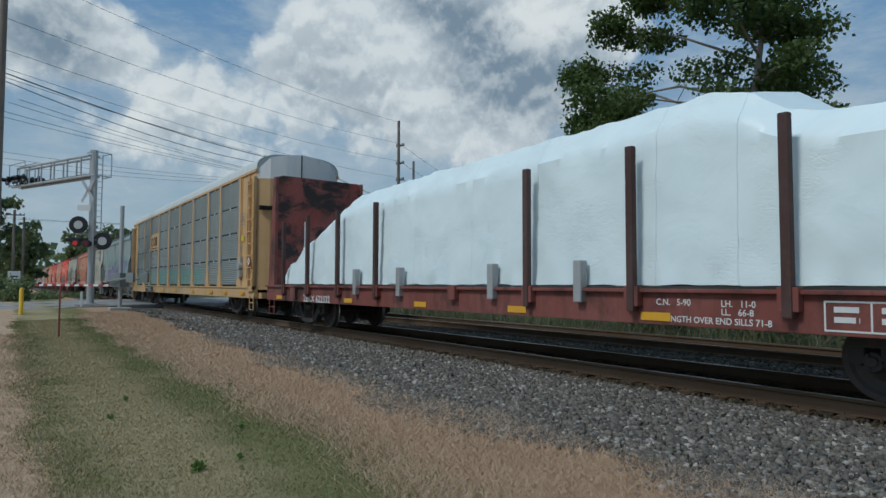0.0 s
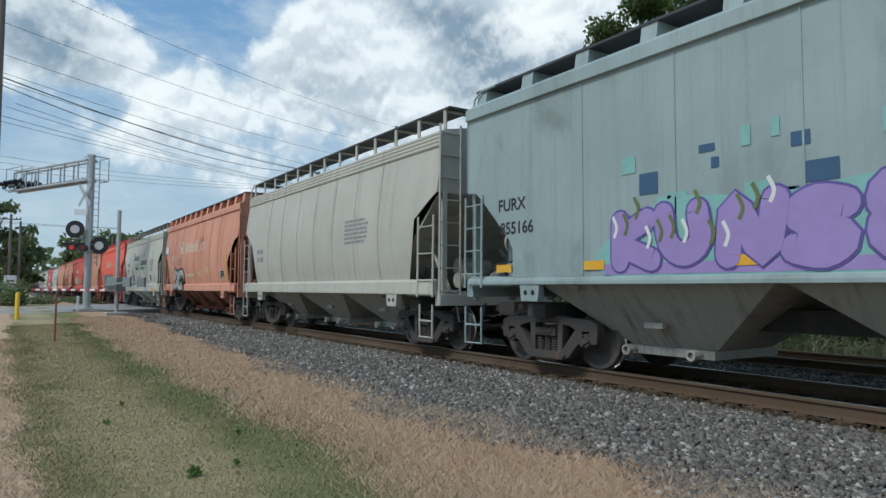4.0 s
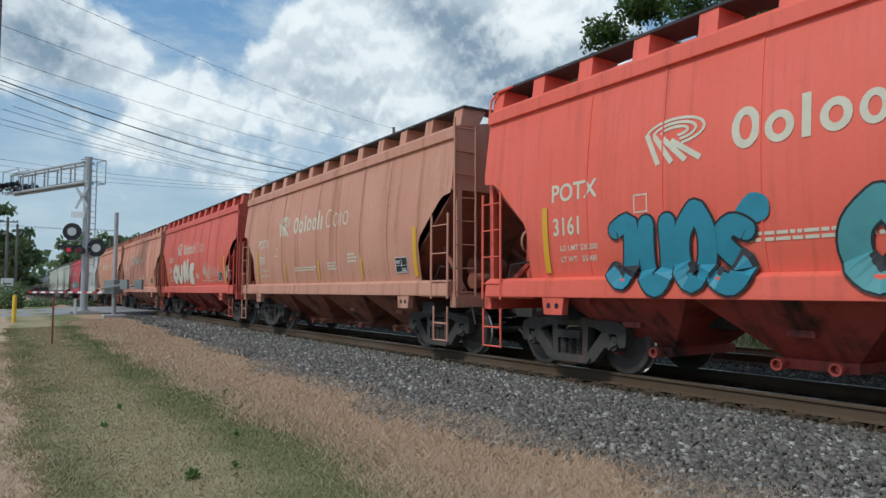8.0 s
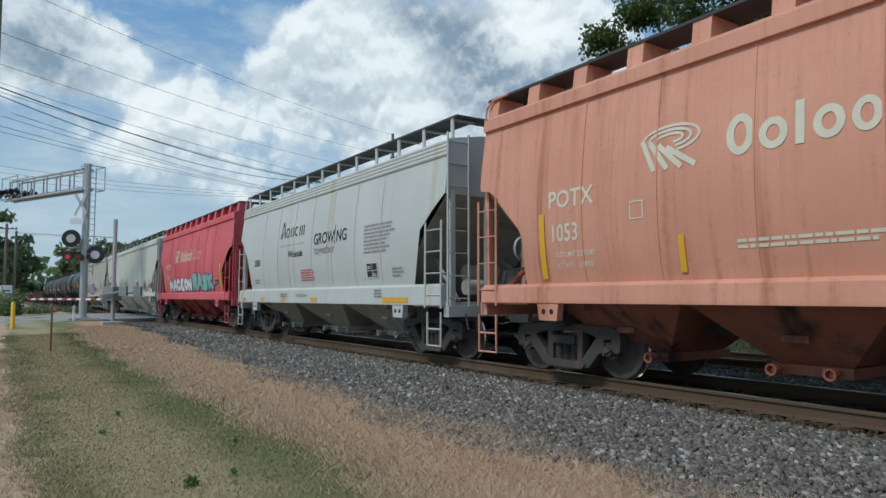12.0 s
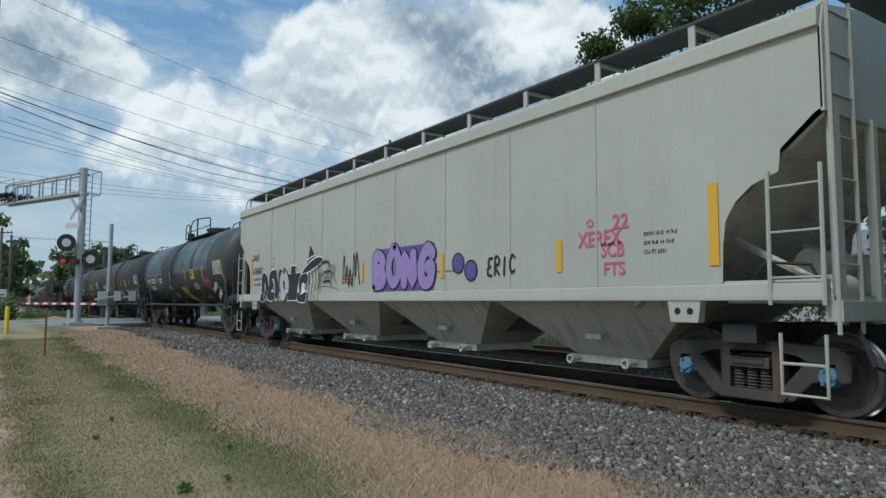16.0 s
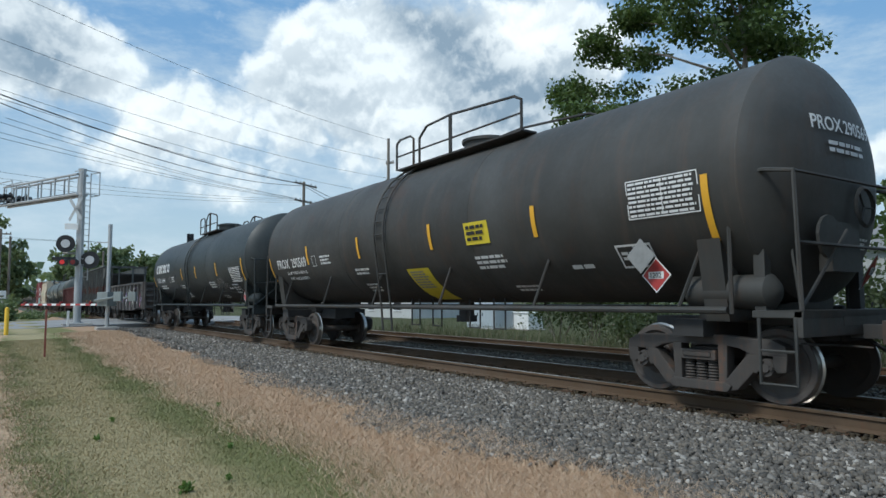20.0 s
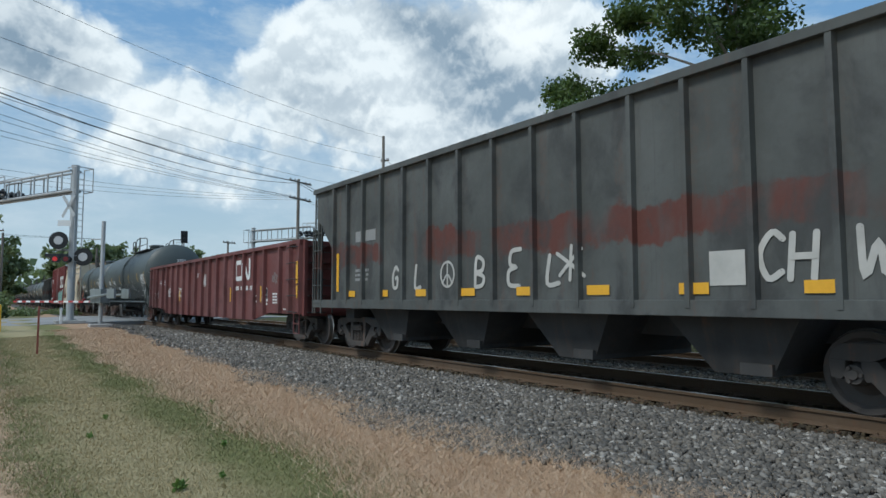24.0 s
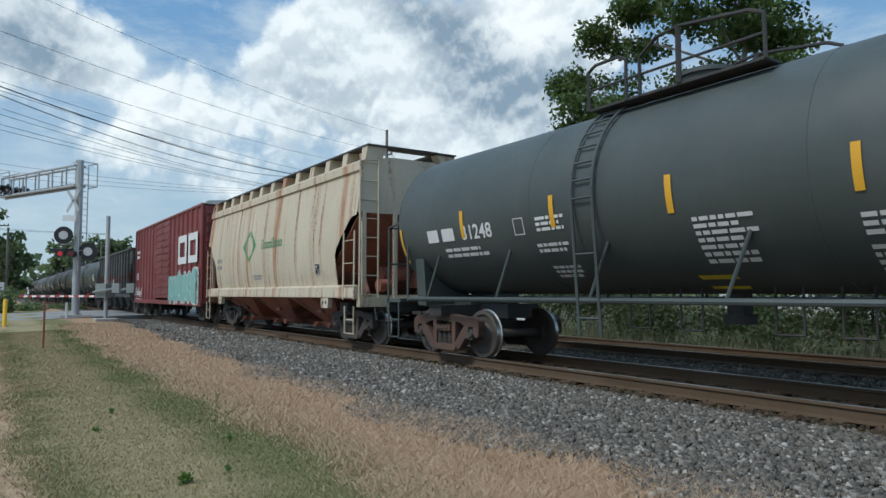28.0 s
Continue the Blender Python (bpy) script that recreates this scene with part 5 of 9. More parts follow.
def signals():
    t, p, d = cantilever(MAST, 0.26, OUT, FACE, 9.0, 9.25, "galvanised cantilever crossing signal with red lamps and crossbuck")
    x, y = MAST
    z0 = 0.26
    side = Vector((-FACE.y, FACE.x, 0))
    # lamps that look along the track road, on a bracket
    turn = Vector((0.93, -0.36, 0))
    c = p + Vector((0, 0, z0 + 4.05))
    for off, z, lit, way in ((-0.58, 4.68, None, turn), (0.60, 3.76, None, turn)):
        q = p + Vector((-0.36, -0.93, 0)) * off * -1.1 + turn * 0.35 + Vector((0, 0, z0 + z))
        s = Shape().rod(q, q + turn * 0.02, 0.50, 24)
        bg = part("signal_lamp", s, BLACK, t)
        part("lens", Shape().rod(q + turn * 0.02, q + turn * 0.06, 0.24, 16), LENS, bg)
        part("lamp_back", Shape().rod(q - turn * 0.35, q, 0.22, 12, 0.3), BLACK, bg)
    part("lamp_visor", Shape().prism([(x - 0.36 * a - 0.1 * b, y - 0.93 * a + 0.05 * b) for a, b in ((-0.1, -1), (1.40, -1), (1.35, 3), (-0.1, 3))], "z", z0 + 3.76, z0 + 3.94), BLACK, t, bevel=0.03)
    for k in (0.70, 0.15):
        q = p + Vector((-0.36, -0.93, 0)) * k + turn * 0.3 + Vector((0, 0, z0 + 3.62))
        bg = part("signal_lamp", Shape().rod(q - turn * 0.1, q + turn * 0.35, 0.20, 14), BLACK, t)
        part("lens", Shape().rod(q + turn * 0.35, q + turn * 0.36, 0.13, 14), RED_GLOW if k > 0.5 else RED_LENS, bg)
    part("lamp_bracket", Shape().rod(p + Vector((0.3, 0.7, z0 + 4.12)), p + Vector((-0.3, -0.8, z0 + 4.18)), 0.06, 8), GALV, t)
    # crossbuck and the plate under it, seen from the side
    q = p + FACE * 0.32 + Vector((0, 0, z0 + 6.7))
    s = Shape()
    for sg in (-1, 1):
        a = side * 0.62 * sg + Vector((0, 0, 0.62))
        b = -a
        h = (side * -sg + Vector((0, 0, 1))).normalized() * 0.11
        for off in (0.0, 0.012):
            s.face([q + a - h + FACE * off, q + a + h + FACE * off, q + b + h + FACE * off, q + b - h + FACE * off])
    part("crossbuck", s, GALV, t, "white crossbuck boards")
    pl = p + turn * 0.3 + Vector((-0.14, -0.37, z0 + 5.5))
    s = Shape()
    w = Vector((-turn.y, turn.x, 0)) * 0.34
    for off in (0.0, 0.02):
        s.face([pl - w + turn * off, pl + w + turn * off, pl + w + turn * off + Vector((0, 0, 0.34)), pl - w + turn * off + Vector((0, 0, 0.34))])
    part("track_plate", s, WHITE_PAINT, t, "small white plate")
    # gate with its machine, arm and counterweight
    g = thing("crossing_gate", "lowered red and white striped crossing gate on a grey post", "crossing gate")
    gx, gy = GATE
    gz = 0.27
    part("footing", Shape().box(gx - 0.5, gx + 0.5, gy - 0.5, gy + 0.5, gz - 0.4, gz + 0.12), CONCRETE, g, bevel=0.05)
    part("post", Shape().rod((gx, gy, gz), (gx, gy, gz + 5.25), 0.10, 14), GALV, g)
    u = Vector((gx, gy, 0))
    a = OUT.normalized()
    w = Vector((-a.y, a.x, 0))
    s = Shape()
    corner = [u + a * i + w * j for i, j in ((-0.35, -0.25), (0.55, -0.25), (0.55, 0.25), (-0.35, 0.25))]
    s.prism([tuple(c.xy) for c in corner], "z", gz + 1.15, gz + 1.85)
    part("gate_machine", s, MACHINE, g, bevel=0.03)
    for e in (-1, 1):
        s = Shape()
        q = [u + a * i + w * e * 0.42 for i in (-1.5, -0.2, 0.6, -0.2)]
        s.tube([tuple(u + a * -1.6 + w * e * 0.38 + Vector((0, 0, gz + 1.62))), tuple(u + a * 0.5 + w * e * 0.38 + Vector((0, 0, gz + 1.42)))], 0.06, 6)
        part("counterweight_arm", s, MACHINE, g)
        c = u + a * -1.45 + w * e * 0.38
        s = Shape().prism([tuple((c + a * i + w * j).xy) for i, j in ((-0.3, -0.06), (0.3, -0.06), (0.3, 0.06), (-0.3, 0.06))], "z", gz + 1.38, gz + 1.85)
        part("counterweight", s, MACHINE, g, bevel=0.02)
    n = 18
    for i in range(n):
        p0, p1 = u + a * (0.6 + 8.4 * i / n) - w * 0.3, u + a * (0.6 + 8.4 * (i + 1) / n) - w * 0.3
        s = Shape().prism([tuple((v + w * j).xy) for v, j in ((p0, -0.02), (p1, -0.02), (p1, 0.02), (p0, 0.02))], "z", gz + 1.17, gz + 1.27)
        part("arm_stripe", s, GATE_RED if i % 2 else WHITE_PAINT, g)
    for i in (3, 9, 17):
        q = u + a * (0.6 + 8.4 * i / n) - w * 0.3
        part("gate_lamp", Shape().rod(q + Vector((0, 0, gz + 1.31)) - w * 0.06, q + Vector((0, 0, gz + 1.31)) + w * 0.06, 0.08, 10), RED_LENS, g)
    s = Shape().tube([(gx - 0.55, gy - 0.5, gz + 4.35), (gx + 0.05, gy, gz + 4.35)], 0.03, 6)
    part("wire_arm", s, GALV, g)


signals()


# ---- the train, from its head to its tail ----
CARS = []
SALMON = paint("faded_salmon_paint", (0.60, 0.27, 0.175), 0.6, 0.40, 0.22, 0.2, grime=(0.30, 0.11, 0.05))
SALMON2 = paint("rust_streaked_salmon_paint", (0.62, 0.265, 0.175), 0.6, 0.30, 0.35, 0.2, grime=(0.38, 0.14, 0.03))
ROSE = paint("dull_rose_paint", (0.57, 0.265, 0.175), 0.6, 0.45, 0.25, 0.2, grime=(0.30, 0.13, 0.06))
ORANGE_RED = paint("orange_red_paint", (0.80, 0.130, 0.080), 0.5, 0.28, 0.05, 0.12, grime=(0.24, 0.05, 0.03))
CRIMSON = paint("red_paint", (0.68, 0.115, 0.075), 0.5, 0.35, 0.05, 0.15, grime=(0.22, 0.05, 0.035))
PINKRED = paint("pinkish_red_paint", (0.60, 0.09, 0.105), 0.5, 0.30, 0.0, 0.2, grime=(0.25, 0.06, 0.05))
PALE = paint("pale_grey_paint", (0.47, 0.455, 0.385), 0.55, 0.22, 0.06, 0.15, grime=(0.36, 0.32, 0.22))
BEIGE = paint("beige_grey_paint", (0.45, 0.43, 0.365), 0.55, 0.35, 0.08, 0.2, grime=(0.25, 0.20, 0.13))
OFFWHITE = paint("off_white_paint", (0.50, 0.51, 0.475), 0.5, 0.18, 0.03, 0.15, grime=(0.42, 0.38, 0.27))
CHALK = paint("dull_white_paint", (0.43, 0.425, 0.36), 0.5, 0.20, 0.03, 0.15, grime=(0.33, 0.30, 0.22))
IVORY = paint("ivory_paint", (0.52, 0.535, 0.465), 0.5, 0.22, 0.04, 0.15, grime=(0.44, 0.33, 0.16))
YELLOWED = paint("yellowed_paint", (0.53, 0.50, 0.385), 0.55, 0.35, 0.04, 0.3, grime=(0.50, 0.52, 0.45))
BLUEGREY = paint("blue_grey_paint", (0.28, 0.345, 0.335), 0.55, 0.30, 0.06, 0.2, grime=(0.15, 0.16, 0.14))
TAN = paint("rusty_cream_paint", (0.54, 0.47, 0.35), 0.6, 0.6, 0.95, 0.2, grime=(0.36, 0.19, 0.08))
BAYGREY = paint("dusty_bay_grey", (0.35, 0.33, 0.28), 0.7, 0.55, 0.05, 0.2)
# Bay red: dust, and underside shade painted in at about half the sides' tone.
BAYROSE = paint("dusty_shaded_bay_red", (0.30, 0.095, 0.052), 0.7, 0.6, 0.1, 0.2)
TANKBLACK = paint("tank_black_paint", (0.032, 0.037, 0.036), 0.5, 0.30, 0.03, 0.15, grime=(0.075, 0.060, 0.048), bump=0.06)
TANKBROWN = paint("dusty_tank_black", (0.034, 0.033, 0.029), 0.6, 0.45, 0.04, 0.2, grime=(0.095, 0.068, 0.050), bump=0.06)
TANKGREEN = paint("tank_green_black", (0.016, 0.021, 0.020), 0.48, 0.25, 0.0, 0.15, grime=(0.06, 0.06, 0.055), bump=0.06)
TANKGREY = paint("tank_slate_paint", (0.058, 0.070, 0.066), 0.48, 0.30, 0.0, 0.15, grime=(0.09, 0.085, 0.08), bump=0.06)
TANKBLUE = paint("tank_bluish_patch", (0.105, 0.130, 0.140), 0.45, 0.5, 0.0, 0.3, grime=(0.05, 0.055, 0.06), bump=0.06)
OXIDE = paint("oxide_red_paint", (0.145, 0.042, 0.037), 0.6, 0.40, 0.15, 0.2, grime=(0.09, 0.035, 0.03))
OXIDE2 = paint("flatcar_red_paint", (0.21, 0.055, 0.040), 0.65, 0.5, 0.25, 0.2, grime=(0.09, 0.045, 0.035))
COAL = paint("coal_car_black", (0.062, 0.066, 0.060), 0.65, 0.40, 0.15, 0.25, grime=(0.085, 0.07, 0.06), band=(2.0, 2.6))
COAL_IN = paint("coal_car_inside", (0.022, 0.021, 0.020), 0.8, 0.3, 0.2, 0.2)
GONBLACK = paint("dirty_gondola_black", (0.060, 0.052, 0.047), 0.65, 0.55, 0.3, 0.3, grime=(0.12, 0.10, 0.085))
BUFF = paint("autorack_yellow", (0.58, 0.365, 0.165), 0.55, 0.25, 0.12, 0.2, grime=(0.33, 0.19, 0.09))
SCREEN = paint("galvanised_screen", (0.36, 0.395, 0.385), 0.55, 0.22, 0.02, 0.2, metal=0.15)
ROOFGREY = paint("roof_pale", (0.58, 0.62, 0.60), 0.5, 0.25, 0.02)
STAKE = paint("rusty_stake", (0.062, 0.026, 0.021), 0.7, 0.6, 0.5, 0.25, grime=(0.035, 0.022, 0.018))
SOOTY = paint("sooty_bulkhead_red", (0.24, 0.045, 0.03), 0.7, 0.95, 0.3, 0.3, grime=(0.05, 0.028, 0.022))
# Soot and the shade below the sill are both in this red.
BAYRED = paint("sooty_shaded_bay_red", (0.42, 0.065, 0.045), 0.7, 0.85, 0.15, 0.2, grime=(0.06, 0.03, 0.022))
BAYPALE = paint("dusty_bay_cream", (0.50, 0.475, 0.39), 0.7, 0.55, 0.06, 0.25, grime=(0.11, 0.09, 0.06))
BOXRED = paint("boxcar_red_paint", (0.20, 0.042, 0.038), 0.55, 0.35, 0.08, 0.2, grime=(0.15, 0.04, 0.03))


def blotched(m, colour, scale, lo, hi, tall=0.6):
    """Adds broad worn, sooty or, on the red bays, shade-dark patches to a paint."""
    t = m.node_tree
    b = t.nodes["Principled BSDF"]
    under = b.inputs["Base Color"].links[0].from_socket
    at = node(t, "ShaderNodeTexCoord").outputs["Object"]
    n = noisy(t, stretched(t, at, (1.0, 1.0, tall)), scale, 7, 0.62, 0.4)
    t.links.new(blend(t, ramp(t, n, lo, hi), under, colour), b.inputs["Base Color"])


blotched(SOOTY, (0.030, 0.020, 0.018), 1.1, 0.44, 0.60, 1.6)
blotched(OXIDE2, (0.060, 0.028, 0.023), 1.2, 0.48, 0.70)
# Blackish blotches on the red bays paint soot and shade together.
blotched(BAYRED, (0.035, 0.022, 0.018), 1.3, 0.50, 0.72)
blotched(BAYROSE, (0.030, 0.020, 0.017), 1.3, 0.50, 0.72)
blotched(TANKBLUE, (0.030, 0.056, 0.072), 1.2, 0.44, 0.66, 1.5)
blotched(TANKBROWN, (0.058, 0.038, 0.028), 0.9, 0.54, 0.75)
blotched(TANKBLACK, (0.050, 0.036, 0.028), 0.8, 0.52, 0.78)
blotched(OXIDE, (0.085, 0.030, 0.026), 1.0, 0.48, 0.72)
blotched(COAL, (0.045, 0.046, 0.044), 1.4, 0.46, 0.68)
blotched(BLUEGREY, (0.20, 0.235, 0.22), 0.8, 0.50, 0.72)
blotched(GONBLACK, (0.13, 0.115, 0.10), 1.2, 0.52, 0.7)


def rust_runs(m, colour, scale, lo, hi):
    """Adds long upright runs of rust that start at the roof's edge."""
    t = m.node_tree
    b = t.nodes["Principled BSDF"]
    under = b.inputs["Base Color"].links[0].from_socket
    at = node(t, "ShaderNodeTexCoord").outputs["Object"]
    n = noisy(t, stretched(t, at, (1.0, 0.0, 0.035)), scale, 2, 0.5)
    uneven = maths(t, "MULTIPLY_ADD", noisy(t, stretched(t, at, (4.0, 1.0, 0.7)), 2.5, 5, 0.65), 1.2, 0.05, clamp=True)
    t.links.new(blend(t, maths(t, "MULTIPLY", ramp(t, n, lo, hi), uneven), under, colour), b.inputs["Base Color"])


rust_runs(SALMON2, (0.36, 0.095, 0.015), 1.7, 0.58, 0.65)
rust_runs(SALMON, (0.36, 0.13, 0.05), 1.9, 0.63, 0.72)
rust_runs(ROSE, (0.34, 0.13, 0.05), 1.6, 0.62, 0.72)
rust_runs(TAN, (0.33, 0.11, 0.03), 1.5, 0.56, 0.68)
rust_runs(OFFWHITE, (0.45, 0.40, 0.29), 1.4, 0.60, 0.72)
RUSTY = paint("rusty_truck_iron", (0.088, 0.050, 0.036), 0.75, 0.6, 0.7, 0.3, grime=(0.06, 0.045, 0.038), bump=0.3)


def sprayed(name, colour, dirt, high, grime):
    """Paint with faded aqua spray over its lower part, ragged along its upper edge."""
    m = paint(name, colour, 0.55, dirt, 0.06, 0.2, grime=grime)
    t = m.node_tree
    b = t.nodes["Principled BSDF"]
    under = b.inputs["Base Color"].links[0].from_socket
    at = node(t, "ShaderNodeTexCoord").outputs["Object"]
    xyz = node(t, "ShaderNodeSeparateXYZ")
    t.links.new(at, xyz.inputs[0])
    tops = noisy(t, stretched(t, at, (1.0, 0.0, 0.12)), 1.5, 3, 0.6)
    z = maths(t, "MULTIPLY_ADD", tops, -0.9, maths(t, "ADD", xyz.outputs[2], 0.45))
    mask = maths(t, "MULTIPLY", ramp(t, maths(t, "MULTIPLY", z, -1.0), -high - 0.02, -high + 0.03), ramp(t, maths(t, "MULTIPLY", xyz.outputs[0], -1.0), -6.3, -5.6))
    gaps = ramp(t, noisy(t, stretched(t, at, (1.0, 0.0, 0.5)), 0.9, 3, 0.5), 0.36, 0.44)
    worn = maths(t, "MULTIPLY_ADD", noisy(t, stretched(t, at, (2.0, 1.0, 0.5)), 5.0, 5, 0.7), -0.9, 1.25, clamp=True)
    hue = blend(t, ramp(t, noisy(t, stretched(t, at, (1.0, 0.0, 0.3)), 2.6, 3, 0.5), 0.45, 0.65), (0.19, 0.40, 0.37), (0.34, 0.44, 0.36))
    if "yellow" in name:
        gaps = ramp(t, noisy(t, stretched(t, at, (1.0, 0.0, 1.6)), 1.8, 4, 0.6), 0.53, 0.66)
    t.links.new(blend(t, maths(t, "MULTIPLY", maths(t, "MULTIPLY", mask, gaps), worn), under, hue), b.inputs["Base Color"])
    return m


BUFF_SPRAY = sprayed("sprayed_autorack_yellow", (0.58, 0.365, 0.165), 0.4, 1.9, (0.24, 0.12, 0.06))
SCREEN_SPRAY = sprayed("sprayed_galvanised_screen", (0.33, 0.365, 0.355), 0.3, 2.0, (0.15, 0.16, 0.15))


def flat_car(rear, front):
    half, mid = (front - rear) / 2, (front + rear) / 2
    car = thing("flat_car", "dark red bulkhead flat car with tall stakes", "flat car", "open freight cars of the train")
    CARS.append((car, mid))
    running_gear(car, half, (2.46, 1.2))
    for k in (-1, 1):
        s = Shape().box(-half, half, *sorted((k * 1.42, k * 1.55)), 0.74, 1.16).box(-half, half, *sorted((k * 1.38, k * 1.62)), 1.16, 1.21)
        part("side_sill", s, OXIDE2, car, bevel=0.012)
        for x in (-8.36, -6.42, -4.37, -2.25, 0.9, 3.09, 5.26, 7.42):
            s = Shape().box(x - 0.12, x + 0.12, *sorted((k * 1.55, k * 1.66)), 0.97, 1.24)
            part("stake_pocket", s, OXIDE2, car, bevel=0.012)
    s = Shape().box(-half + 0.6, half, -1.53, 1.53, 1.13, 1.245)
    part("deck", s, UNDER, car)
    # tall stakes and short stubs
    for x, z in ((-8.36, 3.15), (-6.42, 3.2), (-4.37, 3.15), (-2.25, 3.15), (3.09, 3.15), (5.26, 3.15), (7.42, 3.15)):
        s = Shape().prism([(x - 0.058, -1.58), (x + 0.058, -1.58), (x + 0.058, -1.68), (x - 0.058, -1.68)], "z", 0.9, z)
        part("stake", s, STAKE, car, bevel=0.02)
    for x in (-3.33, -1.17, 2.12, 4.25):
        s = Shape().prism([(x - 0.08, -1.52), (x + 0.08, -1.52), (x + 0.08, -1.66), (x - 0.08, -1.66)], "z", 1.0, 1.62)
        part("stake", s, GALV, car, "short grey steel stub", bevel=0.02)
    # upright bulkhead across the rear end between tapered corner posts
    face = [(-1.5, 1.16), (1.5, 1.16), (1.52, 4.2), (1.44, 4.62), (1.36, 4.72), (-1.30, 4.78), (-1.48, 4.72)]
    s = Shape().prism(face, "x", -9.52, -9.42)
    part("bulkhead", s, SOOTY, car, "sooty rust-red bulkhead", bevel=0.015)
    for y in (-1.56, 1.46):
        s = Shape().prism([(-half + 0.1, 1.0), (-9.60, 4.72), (-9.40, 4.72), (-9.40, 1.0)], "y", y, y + 0.10)
        part("bulkhead_post", s, OXIDE2, car, bevel=0.012)
    for y in (-0.75, 0.0, 0.75):
        s = Shape().prism([(-half + 0.3, 1.2), (-9.66, 4.5), (-9.53, 4.5), (-9.53, 1.2)], "y", y - 0.06, y + 0.06)
        part("bulkhead_rib", s, OXIDE2, car)
    part("hook_strip", Shape().box(-9.41, -9.38, -0.56, -0.52, 2.5, 3.3), WHITE_PAINT, car)
    f = Flat().text(-6.88, 0.755, "ZEKX 622332", 0.18, 1.25)
    decal("stencil_marking", f, WHITE, car, lambda z: -1.55)
    f = Flat()
    for x in (-9.15, -4.1, -0.62, 2.5, 5.35):
        f.rect(x, 0.79, x + 0.48, 0.90)
    decal("reflector", f, AMBER, car, lambda z: -1.55, "amber reflective strip on the sill", 0.012)
    f = Flat().text(5.6, 1.0, "C.N.   5-90", 0.08).text(6.55, 1.0, "LH.   11-0", 0.075).text(6.55, 0.90, "LL.   66-8", 0.075).text(5.72, 0.79, "LENGTH OVER END SILLS 71-8", 0.075)
    f.frame_of(7.75, 0.78, 8.7, 1.1, 0.02).rect(8.2, 0.8, 8.22, 1.08).bars(7.85, 0.98, 0.26, 2, 0.06, 8).bars(8.3, 0.98, 0.3, 2, 0.06, 5)
    decal("stencil_marking", f, WHITE, car, lambda z: -1.55)
    s = Shape().box(-7.75, -7.35, -1.64, -1.55, 0.82, 1.14)
    part("winch_bracket", s, OXIDE2, car, bevel=0.02)
    stirrup(car, OXIDE2, -half + 0.3, -1.56, 0.45, 0.74, 0.3)
    # its load: wrapped timber
    wrap, t, b = material("white_wrap", 0.38, 0.0, 0.5)
    at = node(t, "ShaderNodeTexCoord").outputs["Object"]
    fold = noisy(t, at, 1.1, 4, 0.5, 0.6)
    lines = maths(t, "ABSOLUTE", maths(t, "ADD", noisy(t, stretched(t, at, (1.0, 1.0, 2.2)), 3.2, 5, 0.55, 2.2), -0.5))
    patch = ramp(t, noisy(t, at, 0.9, 2, 0.5), 0.46, 0.60)
    crease = maths(t, "MULTIPLY", maths(t, "ADD", ramp(t, lines, 0.0, 0.045), -1.0), patch)
    t.links.new(blend(t, ramp(t, fold, 0.35, 0.75), (0.82, 0.93, 0.94), (0.76, 0.88, 0.90)), b.inputs["Base Color"])
    relief(t, b, maths(t, "MULTIPLY_ADD", crease, 0.16, fold), 0.38, 0.08)
    load = thing("wrapped_load", "timber packs wrapped in white plastic sheet", "load", "white wrapped loads")
    CARS.append((load, mid))
    # eave of the sheet and its rise to the ridge along the car: stepped at the rear, lower at the front
    line = [(-9.0, 1.27, 0.06), (-8.3, 1.86, 0.15), (-7.87, 1.90, 0.16), (-7.5, 2.12, 0.24), (-7.17, 2.36, 0.25), (-6.6, 2.40, 0.27), (-6.3, 2.52, 0.34), (-5.8, 2.66, 0.42), (-5.0, 2.90, 0.52),
            (-4.0, 3.10, 0.60), (-2.0, 3.17, 0.62), (3.1, 3.24, 0.62), (6.2, 3.30, 0.62), (6.75, 3.18, 0.60), (7.2, 2.95, 0.52), (7.86, 2.82, 0.50), (9.3, 2.80, 0.50)]

    def eave(x):
        for (a, za, ra), (b, zb, rb) in zip(line, line[1:]):
            if x <= b:
                u = (x - a) / (b - a)
                return za + (zb - za) * u, ra + (rb - ra) * u
        return line[-1][1:]

    def skin_at(x, v):
        """A point of the sheet: v runs from the near hem over the ridge to the far hem."""
        h, r = eave(x)
        hem = 1.255 + 0.03 * noise.noise(Vector((x * 2.1, 3.0, 0)))
        e = abs(v)
        if e > 0.5:
            u = (1 - e) / 0.5
            y, z = 1.46 - 0.04 * u, hem + (h - hem) * u
        elif e > 0.32:
            u = (0.5 - e) / 0.18
            y, z = 1.42 - 0.27 * u, h + 0.68 * r * u
        else:
            u = (0.32 - e) / 0.32
            y, z = 1.15 * (1 - u), h + r * (0.68 + 0.32 * u)
        low = max(0.0, 1 - (z - hem) / 0.55)
        side = 1 if v > 0 else -1
        sag = 0.028 * noise.noise(Vector((x * 1.1, z * 1.2, side * 5)))
        pleat = 0.045 * low * low * noise.noise(Vector((x * 7.0 + 2.5 * z * noise.noise(Vector((x * 0.8, 0, 1))), z * 1.2, side)))
        ridge = -0.022 * (1 - abs(noise.noise(Vector((x * 1.6 + z * 1.5, z * 5.5 - x * 1.2, side * 2))))) ** 6
        d = sag + pleat - ridge
        return Vector((x, side * (y + d) if e > 0.02 else 0.0, z + (d if e < 0.5 else 0.0)))

    seams = (-9.0, -6.6, -4.0, -0.82, 1.31, 3.14, 5.53, 6.72, 9.3)
